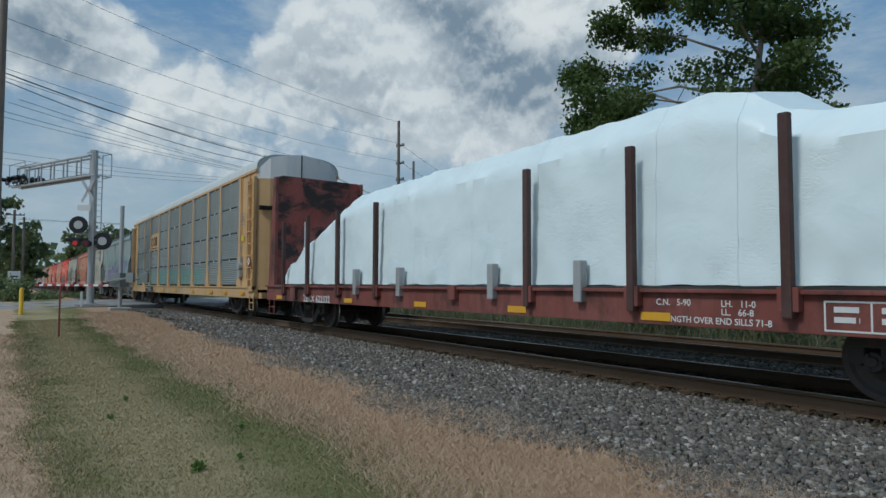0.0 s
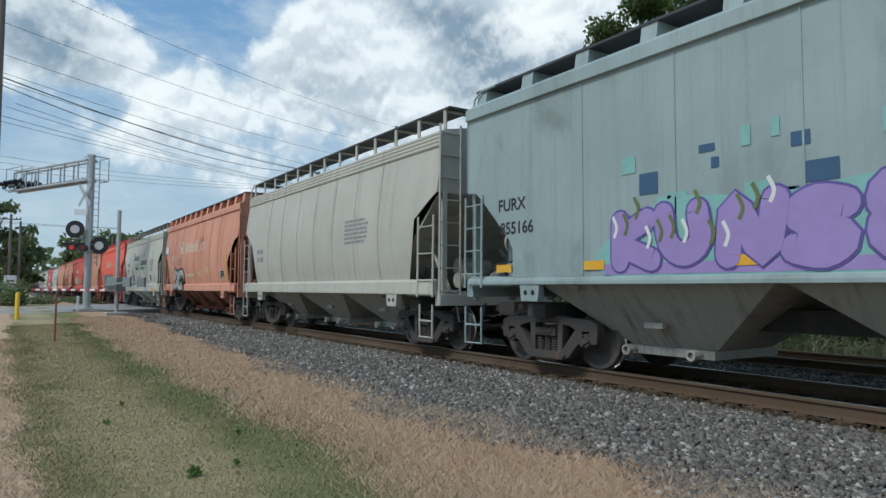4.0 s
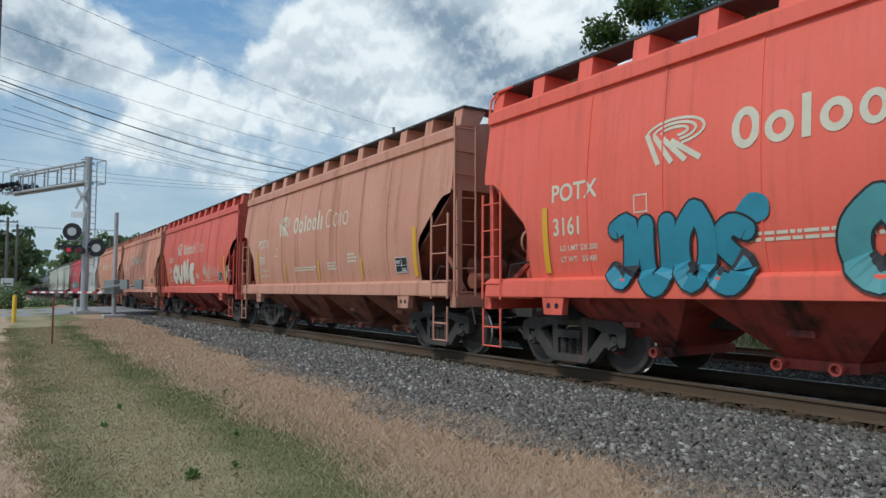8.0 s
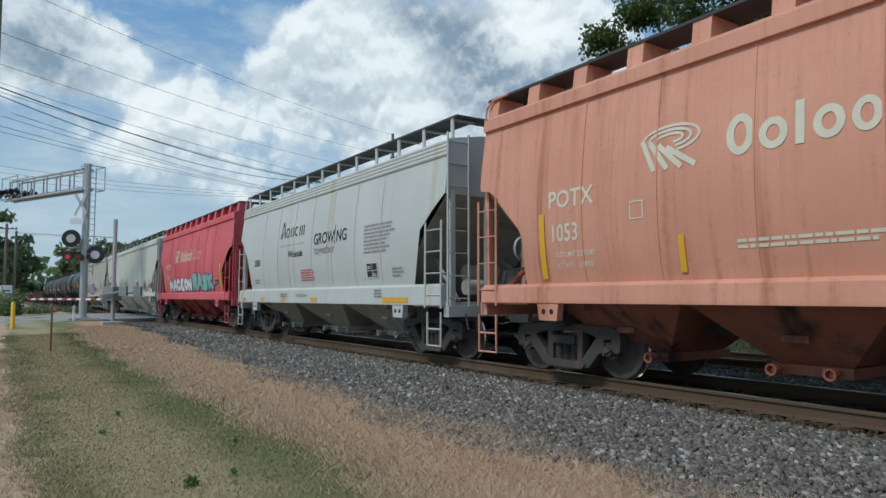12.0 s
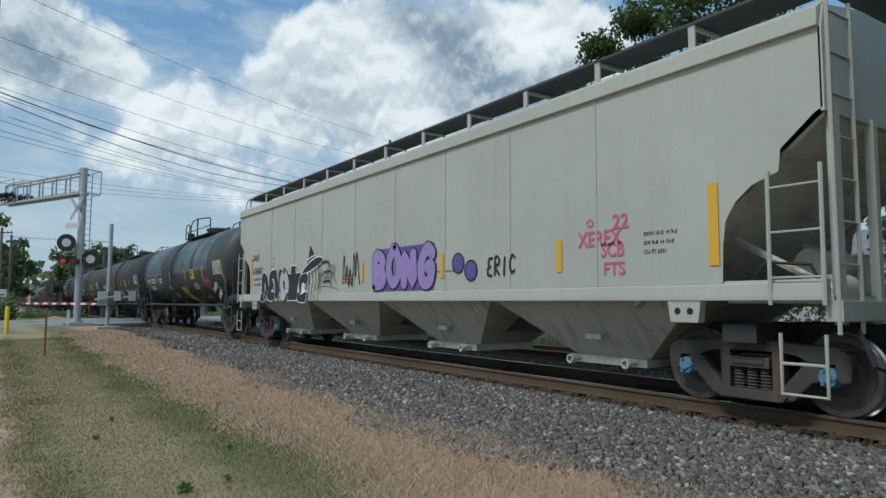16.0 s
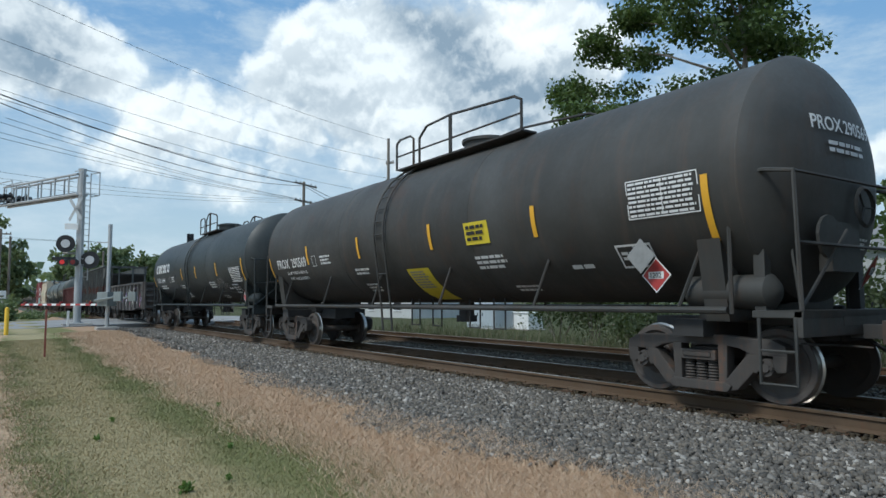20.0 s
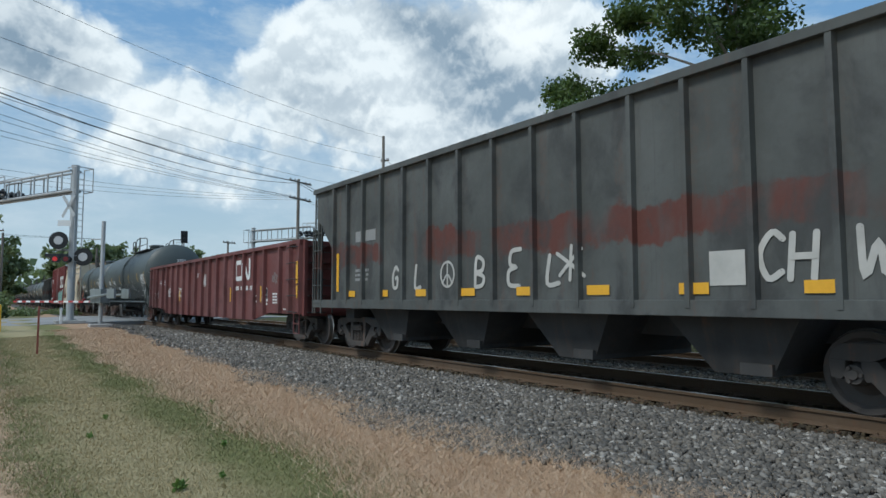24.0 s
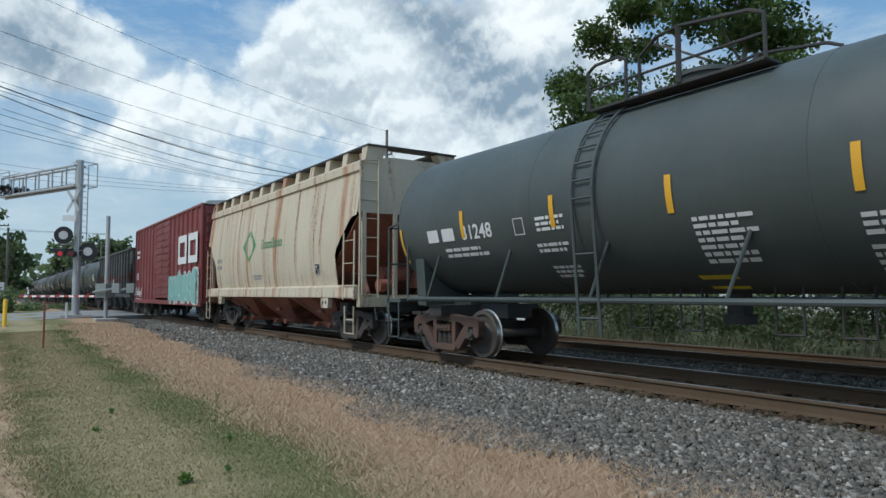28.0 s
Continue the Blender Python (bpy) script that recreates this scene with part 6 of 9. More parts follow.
    for x0, x1 in zip(seams, seams[1:]):
        s = Shape()
        n, m = max(8, int((x1 - x0) / 0.085)), 44
        for i in range(n + 1):
            x = x0 + 0.002 + (x1 - x0 - 0.004) * i / n
            for j in range(m + 1):
                p = skin_at(x, -1 + 2 * j / m)
                if i in (0, n):
                    p.y *= 0.996
                s.v.append(tuple(p))
        s.f = [(i * (m + 1) + j, (i + 1) * (m + 1) + j, (i + 1) * (m + 1) + j + 1, i * (m + 1) + j + 1) for i in range(n) for j in range(m)]
        s.f += [tuple(range(m + 1)), tuple(n * (m + 1) + j for j in range(m, -1, -1))]
        s.m = [0] * len(s.f)
        part("wrapped_pack", s, wrap, load, smooth=True)


def autorack(rear, front):
    half, mid = (front - rear) / 2, (front + rear) / 2
    car = thing("autorack", "tall yellow autorack with grey corrugated screens", "autorack", "covered freight cars of the train")
    CARS.append((car, mid))
    running_gear(car, half, (3.75, 3.75))
    low, deck, eave, peak = 0.75, 1.15, 5.20, 5.88
    bays = (-11.6, -9.0, -7.0, -4.25, -1.42, 1.25, 4.1, 6.9, 8.85, 11.6)
    w = 1.53
    for k in (-1, 1):
        s = Shape().box(-half, half, *sorted((k * (w - 0.1), k * (w + 0.03))), low, deck).box(-half, half, *sorted((k * (w - 0.05), k * (w + 0.07))), deck - 0.05, deck)
        part("side_sill", s, BUFF_SPRAY, car, bevel=0.012)
        for x in bays:
            s = Shape().prism([(x - 0.30, deck), (x + 0.30, deck), (x + 0.14, deck + 0.62), (x + 0.11, deck + 0.9), (x + 0.11, eave), (x - 0.11, eave), (x - 0.11, deck + 0.9), (x - 0.14, deck + 0.62)], "y", *sorted((k * (w - 0.04), k * (w + 0.05))))
            part("side_post", s, BUFF_SPRAY if x < 6 else BUFF, car, bevel=0.01)
            if k < 0:
                for e in (-1, 1) if abs(x) < 11 else (-1,) if x > 0 else (1,):
                    part("edge_strip", Shape().box(x + e * 0.165 - 0.045, x + e * 0.165 + 0.045, -w - 0.022, -w + 0.01, deck + 0.62, eave - 0.02), GALV, car)
                    for r in range(4):
                        z = deck + 0.04 + (eave - deck - 0.08) * (r + 1) / 4
                        s = Shape().prism([(x + e * 0.10, z - 0.09), (x + e * 0.17, z - 0.10), (x + e * 0.205, z - 0.04), (x + e * 0.205, z + 0.04), (x + e * 0.17, z + 0.09), (x + e * 0.10, z + 0.08)][::e], "y", -w - 0.06, -w - 0.02)
                        part("panel_hinge", s, GALV, car)
        for x0, x1 in zip(bays, bays[1:]):
            a, b = x0 + 0.11, x1 - 0.11
            rows = 4
            for r in range(rows):
                za, zb = deck + 0.04 + (eave - deck - 0.08) * r / rows + 0.025, deck + 0.04 + (eave - deck - 0.08) * (r + 1) / rows - 0.025
                s = Shape()
                m = 13
                pts = []
                for q in range(m):
                    u0 = za + (zb - za) * q / m
                    h = (zb - za) / m
                    pts += [(k * (w - 0.028), u0), (k * (w - 0.028), u0 + h * 0.25), (k * (w + 0.004), u0 + h * 0.5), (k * (w + 0.004), u0 + h * 0.9)]
                pts.append((k * (w - 0.028), zb))
                for (ya, ua), (yb, ub) in zip(pts, pts[1:]):
                    s.face([(a, ya, ua), (b, ya, ua), (b, yb, ub), (a, yb, ub)])
                part("screen_panel", s, SCREEN_SPRAY if r == 0 and k < 0 else SCREEN, car)
                if k < 0:
                    xm = (a + b) / 2
                    part("panel_clip", Shape().box(xm - 0.025, xm + 0.025, -w - 0.03, -w, zb - 0.04, zb + 0.07), WHITE_PAINT, car)
        s = Shape().box(-half + 0.3, half - 0.3, *sorted((k * (w - 0.12), k * (w - 0.05))), deck, eave)
        part("inner_wall", s, COAL_IN, car)
        s = Shape().box(-half, half, *sorted((k * (w - 0.06), k * (w + 0.05))), eave - 0.02, eave + 0.07)
        part("top_chord", s, BUFF, car)
        # flat yellow end panels
        for a, b in ((11.72, half - 0.05), (-half + 0.05, -11.72)):
            s = Shape().box(a, b, *sorted((k * (w - 0.04), k * w)), deck - 0.1, eave)
            part("end_panel", s, BUFF, car, bevel=0.008)
            for x in (a + 0.05, b - 0.75):
                part("panel_rib", Shape().box(x, x + 0.07, *sorted((k * w, k * (w + 0.03))), deck, eave), BUFF, car)
        for k2, x in ((1, half - 0.62), (-1, -half - 0.02)):
            s = Shape().box(x, x + 0.62, *sorted((k * (w + 0.02), k * (w + 0.10))), deck - 0.15, deck + 0.02)
            s.box(x, x + 0.06, *sorted((k * w, k * (w + 0.10))), deck - 0.1, eave - 0.2).box(x + 0.55, x + 0.62, *sorted((k * w, k * (w + 0.10))), deck - 0.1, eave - 0.2)
            for i in range(9):
                z = deck + 0.25 + 0.42 * i
                s.rod((x, k * (w + 0.13), z), (x + 0.62, k * (w + 0.13), z), 0.02, 6)
            part("ladder", s, BUFF, car)
    # rounded roof
    s = Shape()
    n = 12
    prof = []
    for i in range(n + 1):
        a = math.pi * i / n
        prof.append((-(w + 0.02) * math.copysign(abs(math.cos(a)) ** 0.6, math.cos(a)), eave + 0.06 + (peak - eave - 0.06) * math.sin(a) ** 0.75))
    for (ya, za), (yb, zb) in zip(prof, prof[1:]):
        for i in range(20):
            xa, xb = -half + 2 * half * i / 20, -half + 2 * half * (i + 1) / 20
            s.face([(xa, ya, za), (xb, ya, za), (xb, yb, zb), (xa, yb, zb)])
    part("roof", s, ROOFGREY, car, smooth=True)
    # bowed end doors, white tops
    for k in (-1, 1):
        x = k * half
        for e in (-1, 1):
            s = Shape()
            pts = [(k * (half - 0.05), e * (w - 0.02)), (k * (half + 0.16), e * w * 0.72), (k * (half + 0.24), e * w * 0.35), (k * (half + 0.26), e * 0.015)]
            for (xa, ya), (xb, yb) in zip(pts, pts[1:]):
                s.face([(xa, ya, deck - 0.1), (xb, yb, deck - 0.1), (xb, yb, eave - 0.25), (xa, ya, eave - 0.25)])
            part("end_door", s, BUFF, car)
            s = Shape()
            for i, ((xa, ya), (xb, yb)) in enumerate(zip(pts, pts[1:])):
                ta, tb = (0.06, 0.5, 0.62, 0.68)[i], (0.06, 0.5, 0.62, 0.68)[i + 1]
                s.face([(xa, ya, eave - 0.25), (xb, yb, eave - 0.25), (xb, yb, eave + tb), (xa, ya, eave + ta)])
            part("door_top", s, WHITE_PAINT, car)
        s = Shape().box(*sorted((k * (half - 0.16), k * (half - 0.1))), -w + 0.08, w - 0.08, deck, eave - 0.1)
        part("end_wall", s, COAL_IN, car)
        s = Shape().prism([(y * 0.985, z - 0.01) for y, z in prof], "x", *sorted((k * (half - 0.06), k * (half - 0.02))))
        part("roof_end", s, ROOFGREY, car)
        part("door_seam", Shape().box(*sorted((k * (half + 0.25), k * (half + 0.275))), -0.02, 0.02, deck - 0.1, eave + 0.66), BLACK, car)
        s = Shape().box(*sorted((k * (half + 0.05), k * (half + 0.20))), -w * 0.96, -w * 0.45, eave - 1.36, eave - 1.22)
        part("door_slot", s, BLACK, car)
    s = Shape().box(half - 0.1, half + 0.3, -1.4, 1.4, 0.75, 0.95)
    part("end_platform", s, BUFF, car)
    for x in (half - 0.45, -half):
        stirrup(car, BUFF, x, -1.58, 0.45, 0.85, 0.35)
    side = lambda z: -w - 0.03
    # marks: the firm's sign as plain shapes, number board, reflectors, spray
    px0 = -6.85
    s = Flat().rect(px0, 3.2, px0 + 2.5, 4.16)
    decal("sign_panel", s, BUFF, car, side, "yellow sign panel")
    f = Flat().ring(px0 + 0.55, 3.70, 0.27, 0.28, 0.12).ring(px0 + 1.18, 3.70, 0.25, 0.28, 0.12).rect(px0 + 1.55, 3.44, px0 + 2.1, 3.96).rect(px0 + 0.3, 3.28, px0 + 2.1, 3.34)
    decal("firm_sign", f, DARK, car, side, "black firm's sign as plain shapes", 0.012)
    bd = -8.0
    decal("number_board", Flat().rect(bd, 0.79, bd + 2.55, 1.08), DARK, car, lambda z: -w - 0.03, "black number board", 0.045)
    f = Flat().text(bd + 0.12, 0.85, "TTGX", 0.17, 1.15).text(bd + 1.05, 0.85, "255242", 0.17, 1.15)
    decal("stencil_marking", f, WHITE, car, lambda z: -w - 0.03, "", 0.052)
    f = Flat()
    for x in (-12.2, -8.55, -5.4, -2.75, 0.5, 4.2, 7.5, 9.6, 11.9):
        f.rect(x, 0.86, x + 0.45, 0.99)
    decal("reflector", f, AMBER, car, lambda z: -w - 0.03, "amber reflective strips on the sill", 0.05)
    rng = random.Random(4)
    for a, b in ((-11.6, -8.9), (-8.6, -4.5), (-4.0, -1.6), (-1.2, 1.1), (1.5, 4.0), (4.3, 5.7)):
        pts = [(a, 1.3), (a + 0.12, 1.85)] + [(a + 0.15 + (b - a - 0.3) * i / 9, 1.95 + 0.28 * rng.random()) for i in range(10)] + [(b, 1.75), (b + 0.1, 1.25)]
        decal("graffiti", Flat().line(pts, 0.024, 2), DARK if a < -3 else GREY_INK, car, side, "dark spray outline along the screens", 0.05)
    # slots, stencils and gear on the end panels
    for x, wide in ((-half + 0.62, 0.10), (half - 0.98, 0.02)):
        part("panel_slot", Shape().box(x, x + wide, -w - 0.012, -w + 0.01, deck + 0.25, eave - 0.25), BLACK, car)
    part("worn_edge", Shape().box(-half + 0.06, -half + 0.30, -w - 0.010, -w + 0.01, eave - 0.75, eave - 0.05), WHITE_PAINT, car)
    decal("notice", Flat().frame_of(half - 1.72, 3.4, half - 1.22, 3.82, 0.02).bars(half - 1.66, 3.7, 0.36, 4, 0.035, 3), GREY_INK, car, side, "boxed notice", 0.006)
    decal("notice", Flat().rect(half - 1.62, 2.82, half - 1.30, 3.02), LEMON, car, side, "yellow notice", 0.006)
    decal("notice", Flat().ring(half - 0.42, 2.05, 0.15, 0.15, 0.149, n=16), WHITE, car, lambda z: -w - 0.11, "round white notice", 0.006)
    decal("notice", Flat().ring(half - 0.42, 2.05, 0.16, 0.16, 0.03, n=16).line([(half - 0.53, 2.16), (half - 0.31, 1.94)], 0.03), RED_INK, car, lambda z: -w - 0.11, "red ring and slash", 0.010)
    gear = Shape().box(half - 1.75, half - 1.45, -w - 0.14, -w, deck + 0.35, deck + 0.62).rod((half - 1.6, -w - 0.16, deck + 0.75), (half - 1.6, -w, deck + 0.75), 0.16, 10).box(half - 1.7, half - 1.5, -w - 0.10, -w, deck + 0.8, deck + 1.1)
    part("hand_brake", gear, GALV, car, "grimy hand brake gear", bevel=0.01)
    for x in (-half + 1.3, half - 2.0):
        f = Flat().bars(x, 2.6, 0.5, 4, 0.035, 3)
        decal("stencil_marking", f, GREY_INK, car, side)


HOPPERS = "covered freight cars of the train"


# strokes of sprayed letters in a unit square
STROKES = {
    "A": [[(0.05, 0), (0.5, 1), (0.92, 0)], [(0.25, 0.4), (0.75, 0.4)]],
    "B": [[(0.15, 0), (0.15, 1), (0.75, 0.9), (0.7, 0.58), (0.2, 0.5), (0.85, 0.35), (0.75, 0.05), (0.15, 0)]],
    "C": [[(0.88, 0.85), (0.5, 1), (0.12, 0.55), (0.45, 0.02), (0.9, 0.15)]],
    "D": [[(0.15, 0.02), (0.15, 1), (0.7, 0.85), (0.88, 0.5), (0.7, 0.12), (0.15, 0.02)]],
    "E": [[(0.85, 1), (0.3, 0.95), (0.25, 0.6), (0.65, 0.52), (0.2, 0.42), (0.25, 0.05), (0.88, 0.0)]],
    "G": [[(0.85, 0.85), (0.5, 1), (0.12, 0.6), (0.3, 0.08), (0.8, 0.1), (0.85, 0.5), (0.55, 0.48)]],
    "H": [[(0.12, 1), (0.12, 0)], [(0.88, 1), (0.88, 0)], [(0.12, 0.5), (0.88, 0.5)]],
    "I": [[(0.5, 1), (0.45, 0.5), (0.5, 0)]],
    "J": [[(0.2, 0.92), (0.75, 1.0), (0.7, 0.35), (0.45, 0.05), (0.1, 0.2)]],
    "K": [[(0.15, 1), (0.15, 0)], [(0.85, 1), (0.2, 0.5), (0.9, 0)]],
    "L": [[(0.2, 1), (0.15, 0.05), (0.85, 0.05)]],
    "M": [[(0.08, 0), (0.15, 1), (0.5, 0.35), (0.85, 1), (0.92, 0)]],
    "N": [[(0.12, 0), (0.15, 1), (0.8, 0.02), (0.86, 1)]],
    "Y": [[(0.1, 1), (0.48, 0.5)], [(0.9, 1), (0.5, 0.5), (0.45, 0)]],
    "O": [[(0.46, 1), (0.12, 0.7), (0.12, 0.3), (0.5, 0.02), (0.88, 0.3), (0.88, 0.7), (0.58, 0.98)]],
    "P": [[(0.15, 0), (0.15, 1), (0.8, 0.9), (0.8, 0.55), (0.2, 0.48)]],
    "R": [[(0.15, 0), (0.15, 1), (0.75, 0.92), (0.78, 0.6), (0.2, 0.5), (0.9, 0.0)]],
    "S": [[(0.85, 0.9), (0.5, 1.0), (0.15, 0.78), (0.45, 0.52), (0.82, 0.3), (0.5, 0.02), (0.1, 0.12)]],
    "T": [[(0.05, 0.92), (0.95, 1.0)], [(0.5, 0.95), (0.5, 0.0)]],
    "U": [[(0.1, 1), (0.12, 0.3), (0.45, 0.02), (0.8, 0.3), (0.85, 1)]],
    "V": [[(0.08, 1), (0.48, 0.02), (0.9, 1)]],
    "W": [[(0.05, 1), (0.25, 0), (0.5, 0.7), (0.75, 0), (0.95, 1)]],
    "X": [[(0.1, 1), (0.9, 0)], [(0.9, 1), (0.1, 0)]],
}


def capped(points, w):
    """A stroke with rounded ends."""
    f = Flat().line(points, w)
    for p, q in ((points[0], points[1]), (points[-1], points[-2])):
        a = math.atan2(p[1] - q[1], p[0] - q[0])
        f.add([(p[0] + 0.5 * w * math.cos(a + radians(t)), p[1] + 0.5 * w * math.sin(a + radians(t))) for t in range(-90, 91, 30)], [tuple(range(7))])
    return f


def throw_up(car, side, x0, z0, x1, z1, word, fill, edge, seed, lift=0.012, fat=0.44, rim=0.07, halo=None):
    """Fat sprayed letters, each over the one before it, with an outline and at times a halo."""
    rng = random.Random(seed)
    n = len(word)
    cell = (x1 - x0) / n
    for i, letter in enumerate(word):
        tall = (z1 - z0) * rng.uniform(0.84, 1.02)
        w = min(fat * cell, 0.36 * tall)
        lean = rng.uniform(-0.12, 0.12) * cell
        drop = rng.uniform(-0.02, 0.06) * tall
        for j, path in enumerate(STROKES[letter]):
            pts = [(x0 + cell * (i + 0.10 + 0.84 * u + rng.uniform(-0.03, 0.03)) + lean * v, z0 + drop + w * 0.5 + (tall - w) * v) for u, v in path]
            up = lift + 0.0015 * j
            if halo:
                decal("graffiti", capped(pts, w + 3.4 * rim), halo, car, side, "sprayed halo", up)
            decal("graffiti", capped(pts, w + 2 * rim), edge, car, side, "sprayed outline of a letter", up + 0.005 + 0.001 * (i % 3))
            decal("graffiti", capped(pts, w), fill, car, side, "fat sprayed letter", up + 0.012 + 0.001 * (i % 3))


def tag(car, side, x, z, w, h, ink, word, seed, stroke=0.04):
    """A sprayed word in thin strokes."""
    rng = random.Random(seed)
    c = w / len(word)
    for i, letter in enumerate(word):
        lift = rng.uniform(-0.08, 0.08) * h
        for j, path in enumerate(STROKES[letter]):
            pts = [(x + c * (i + 0.08 + 0.8 * u) + 0.1 * c * v, z + lift + h * v) for u, v in path]
            decal("graffiti", capped(pts, stroke), ink, car, side, "sprayed letter", 0.012 + 0.004 * j)


def scribble(car, side, x, z, w, h, ink, seed, stroke=0.035, n=5):
    """A sprayed tag as one scrawled looping line that spells nothing."""
    rng = random.Random(seed)
    stroke = min(stroke, 0.035)
    n = max(n, int(w / 0.16))
    c = w / n
    pts = []
    for i in range(n):
        a = x + c * i
        up, low = z + h * rng.uniform(0.55, 1.0), z + h * rng.uniform(0.0, 0.3)
        pts += [(a, low), (a + c * rng.uniform(0.2, 0.5), up)]
        if rng.random() < 0.45:
            pts += [(a + c * 0.85, up - h * 0.2), (a + c * 0.3, (up + low) / 2 - 0.05 * h)]
    pts.append((x + w * 1.04, z + h * 0.1))
    decal("graffiti", Flat().line(pts, stroke), ink, car, side, "loose spray-paint tag", 0.010)
    if w > 1.0:
        decal("graffiti", Flat().line([(x - 0.1, z - 0.06), (x + w * 0.5, z - 0.01), (x + w * 1.1, z - 0.09)], stroke * 0.8), ink, car, side, "loose spray-paint stroke", 0.014)


def shapes_row(name, rows, z, ink, car, side, label, lift=0.008):
    """A firm's name as plain shapes: kind, x, width, height, thickness of the band."""
    for kind, x, w, h, band in rows:
        if kind == "ring":
            f = Flat().ring(x + w / 2, z + h / 2, w / 2, h / 2, band)
        elif kind == "arc":
            f = Flat().ring(x + w / 2, z + h / 2, w / 2, h / 2, band, 55, 305)
        elif kind == "wedge":
            f = Flat().add([(x, z), (x + band, z), (x + w * 0.55, z + h), (x + w * 0.45, z + h)], [(0, 1, 2, 3)]).add([(x + w - band * 1.5, z), (x + w, z), (x + w * 0.58, z + h), (x + w * 0.45, z + h)], [(0, 1, 2, 3)])
        else:
            f = Flat().rect(x, z, x + w, z + h)
        decal(name, f, ink, car, side, label, lift)


def potash(rear, front, skin, number, label, bright=CREAM, mark=True, load="230200", tare="55800"):
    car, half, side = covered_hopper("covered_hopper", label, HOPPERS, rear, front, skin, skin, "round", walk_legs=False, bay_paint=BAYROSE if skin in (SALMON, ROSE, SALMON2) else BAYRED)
    # the firm's emblem and name as plain shapes
    if mark:
        f = Flat()
        ex, ez = -3.03, 2.90
        for i in range(3):
            f.ring(ex + 0.52, ez + 0.40, 0.46 - 0.12 * i, 0.19 - 0.055 * i, 0.04, -75, 185)
        for i in range(4):
            f.line([(ex + 0.08 + 0.13 * i, ez + 0.44 - 0.05 * i), (ex + 0.28 + 0.21 * i, ez)], 0.075)
        decal("firm_emblem", f, bright, car, side, "pale emblem as plain curved bars", 0.008)
        shapes_row("firm_name", (("ring", -1.70, 0.36, 0.50, 0.10), ("ring", -1.29, 0.34, 0.37, 0.09), ("bar", -0.87, 0.10, 0.49, 0), ("ring", -0.68, 0.33, 0.37, 0.09), ("ring", -0.29, 0.29, 0.37, 0.08), ("bar", 0.07, 0.10, 0.53, 0), ("bar", 0.29, 0.10, 0.36, 0)), 2.90, bright, car, side, "plain pale shape of the firm's name")
        shapes_row("firm_name", (("arc", 0.62, 0.42, 0.50, 0.045), ("ring", 1.10, 0.33, 0.36, 0.04), ("bar", 1.52, 0.045, 0.36, 0), ("ring", 1.68, 0.33, 0.36, 0.04)), 2.90, bright, car, side, "plain thin shape of the firm's name")
    decal("stencil_marking", Flat().text(-4.78, 2.62, "POTX", 0.26, 0.95), bright, car, side)
    f = Flat().text(-4.75, 2.10, number, 0.26, 0.82).text(-4.62, 1.86, "LD LMT " + load, 0.08).text(-4.62, 1.69, "LT WT   " + tare, 0.08)
    f.bars(-1.6, 1.88, 1.7, 2, 0.04, 3).bars(0.75, 1.95, 0.6, 3, 0.045, 4).bars(2.0, 2.12, 0.5, 3, 0.05, 6)
    f.frame_of(-3.16, 2.30, -2.93, 2.55, 0.02)
    decal("stencil_marking", f, bright, car, side)
    placards(car, side, 4.38, 1.64, 0.5, 0.33)
    stripes(car, side, [-4.98], 1.53, 2.55, 0.12)
    stripes(car, side, [2.7, 0.14, -2.4], 1.56, 2.04, 0.09)
    stripes(car, side, [5.14], 1.55, 2.57, 0.15)
    return car, half, side


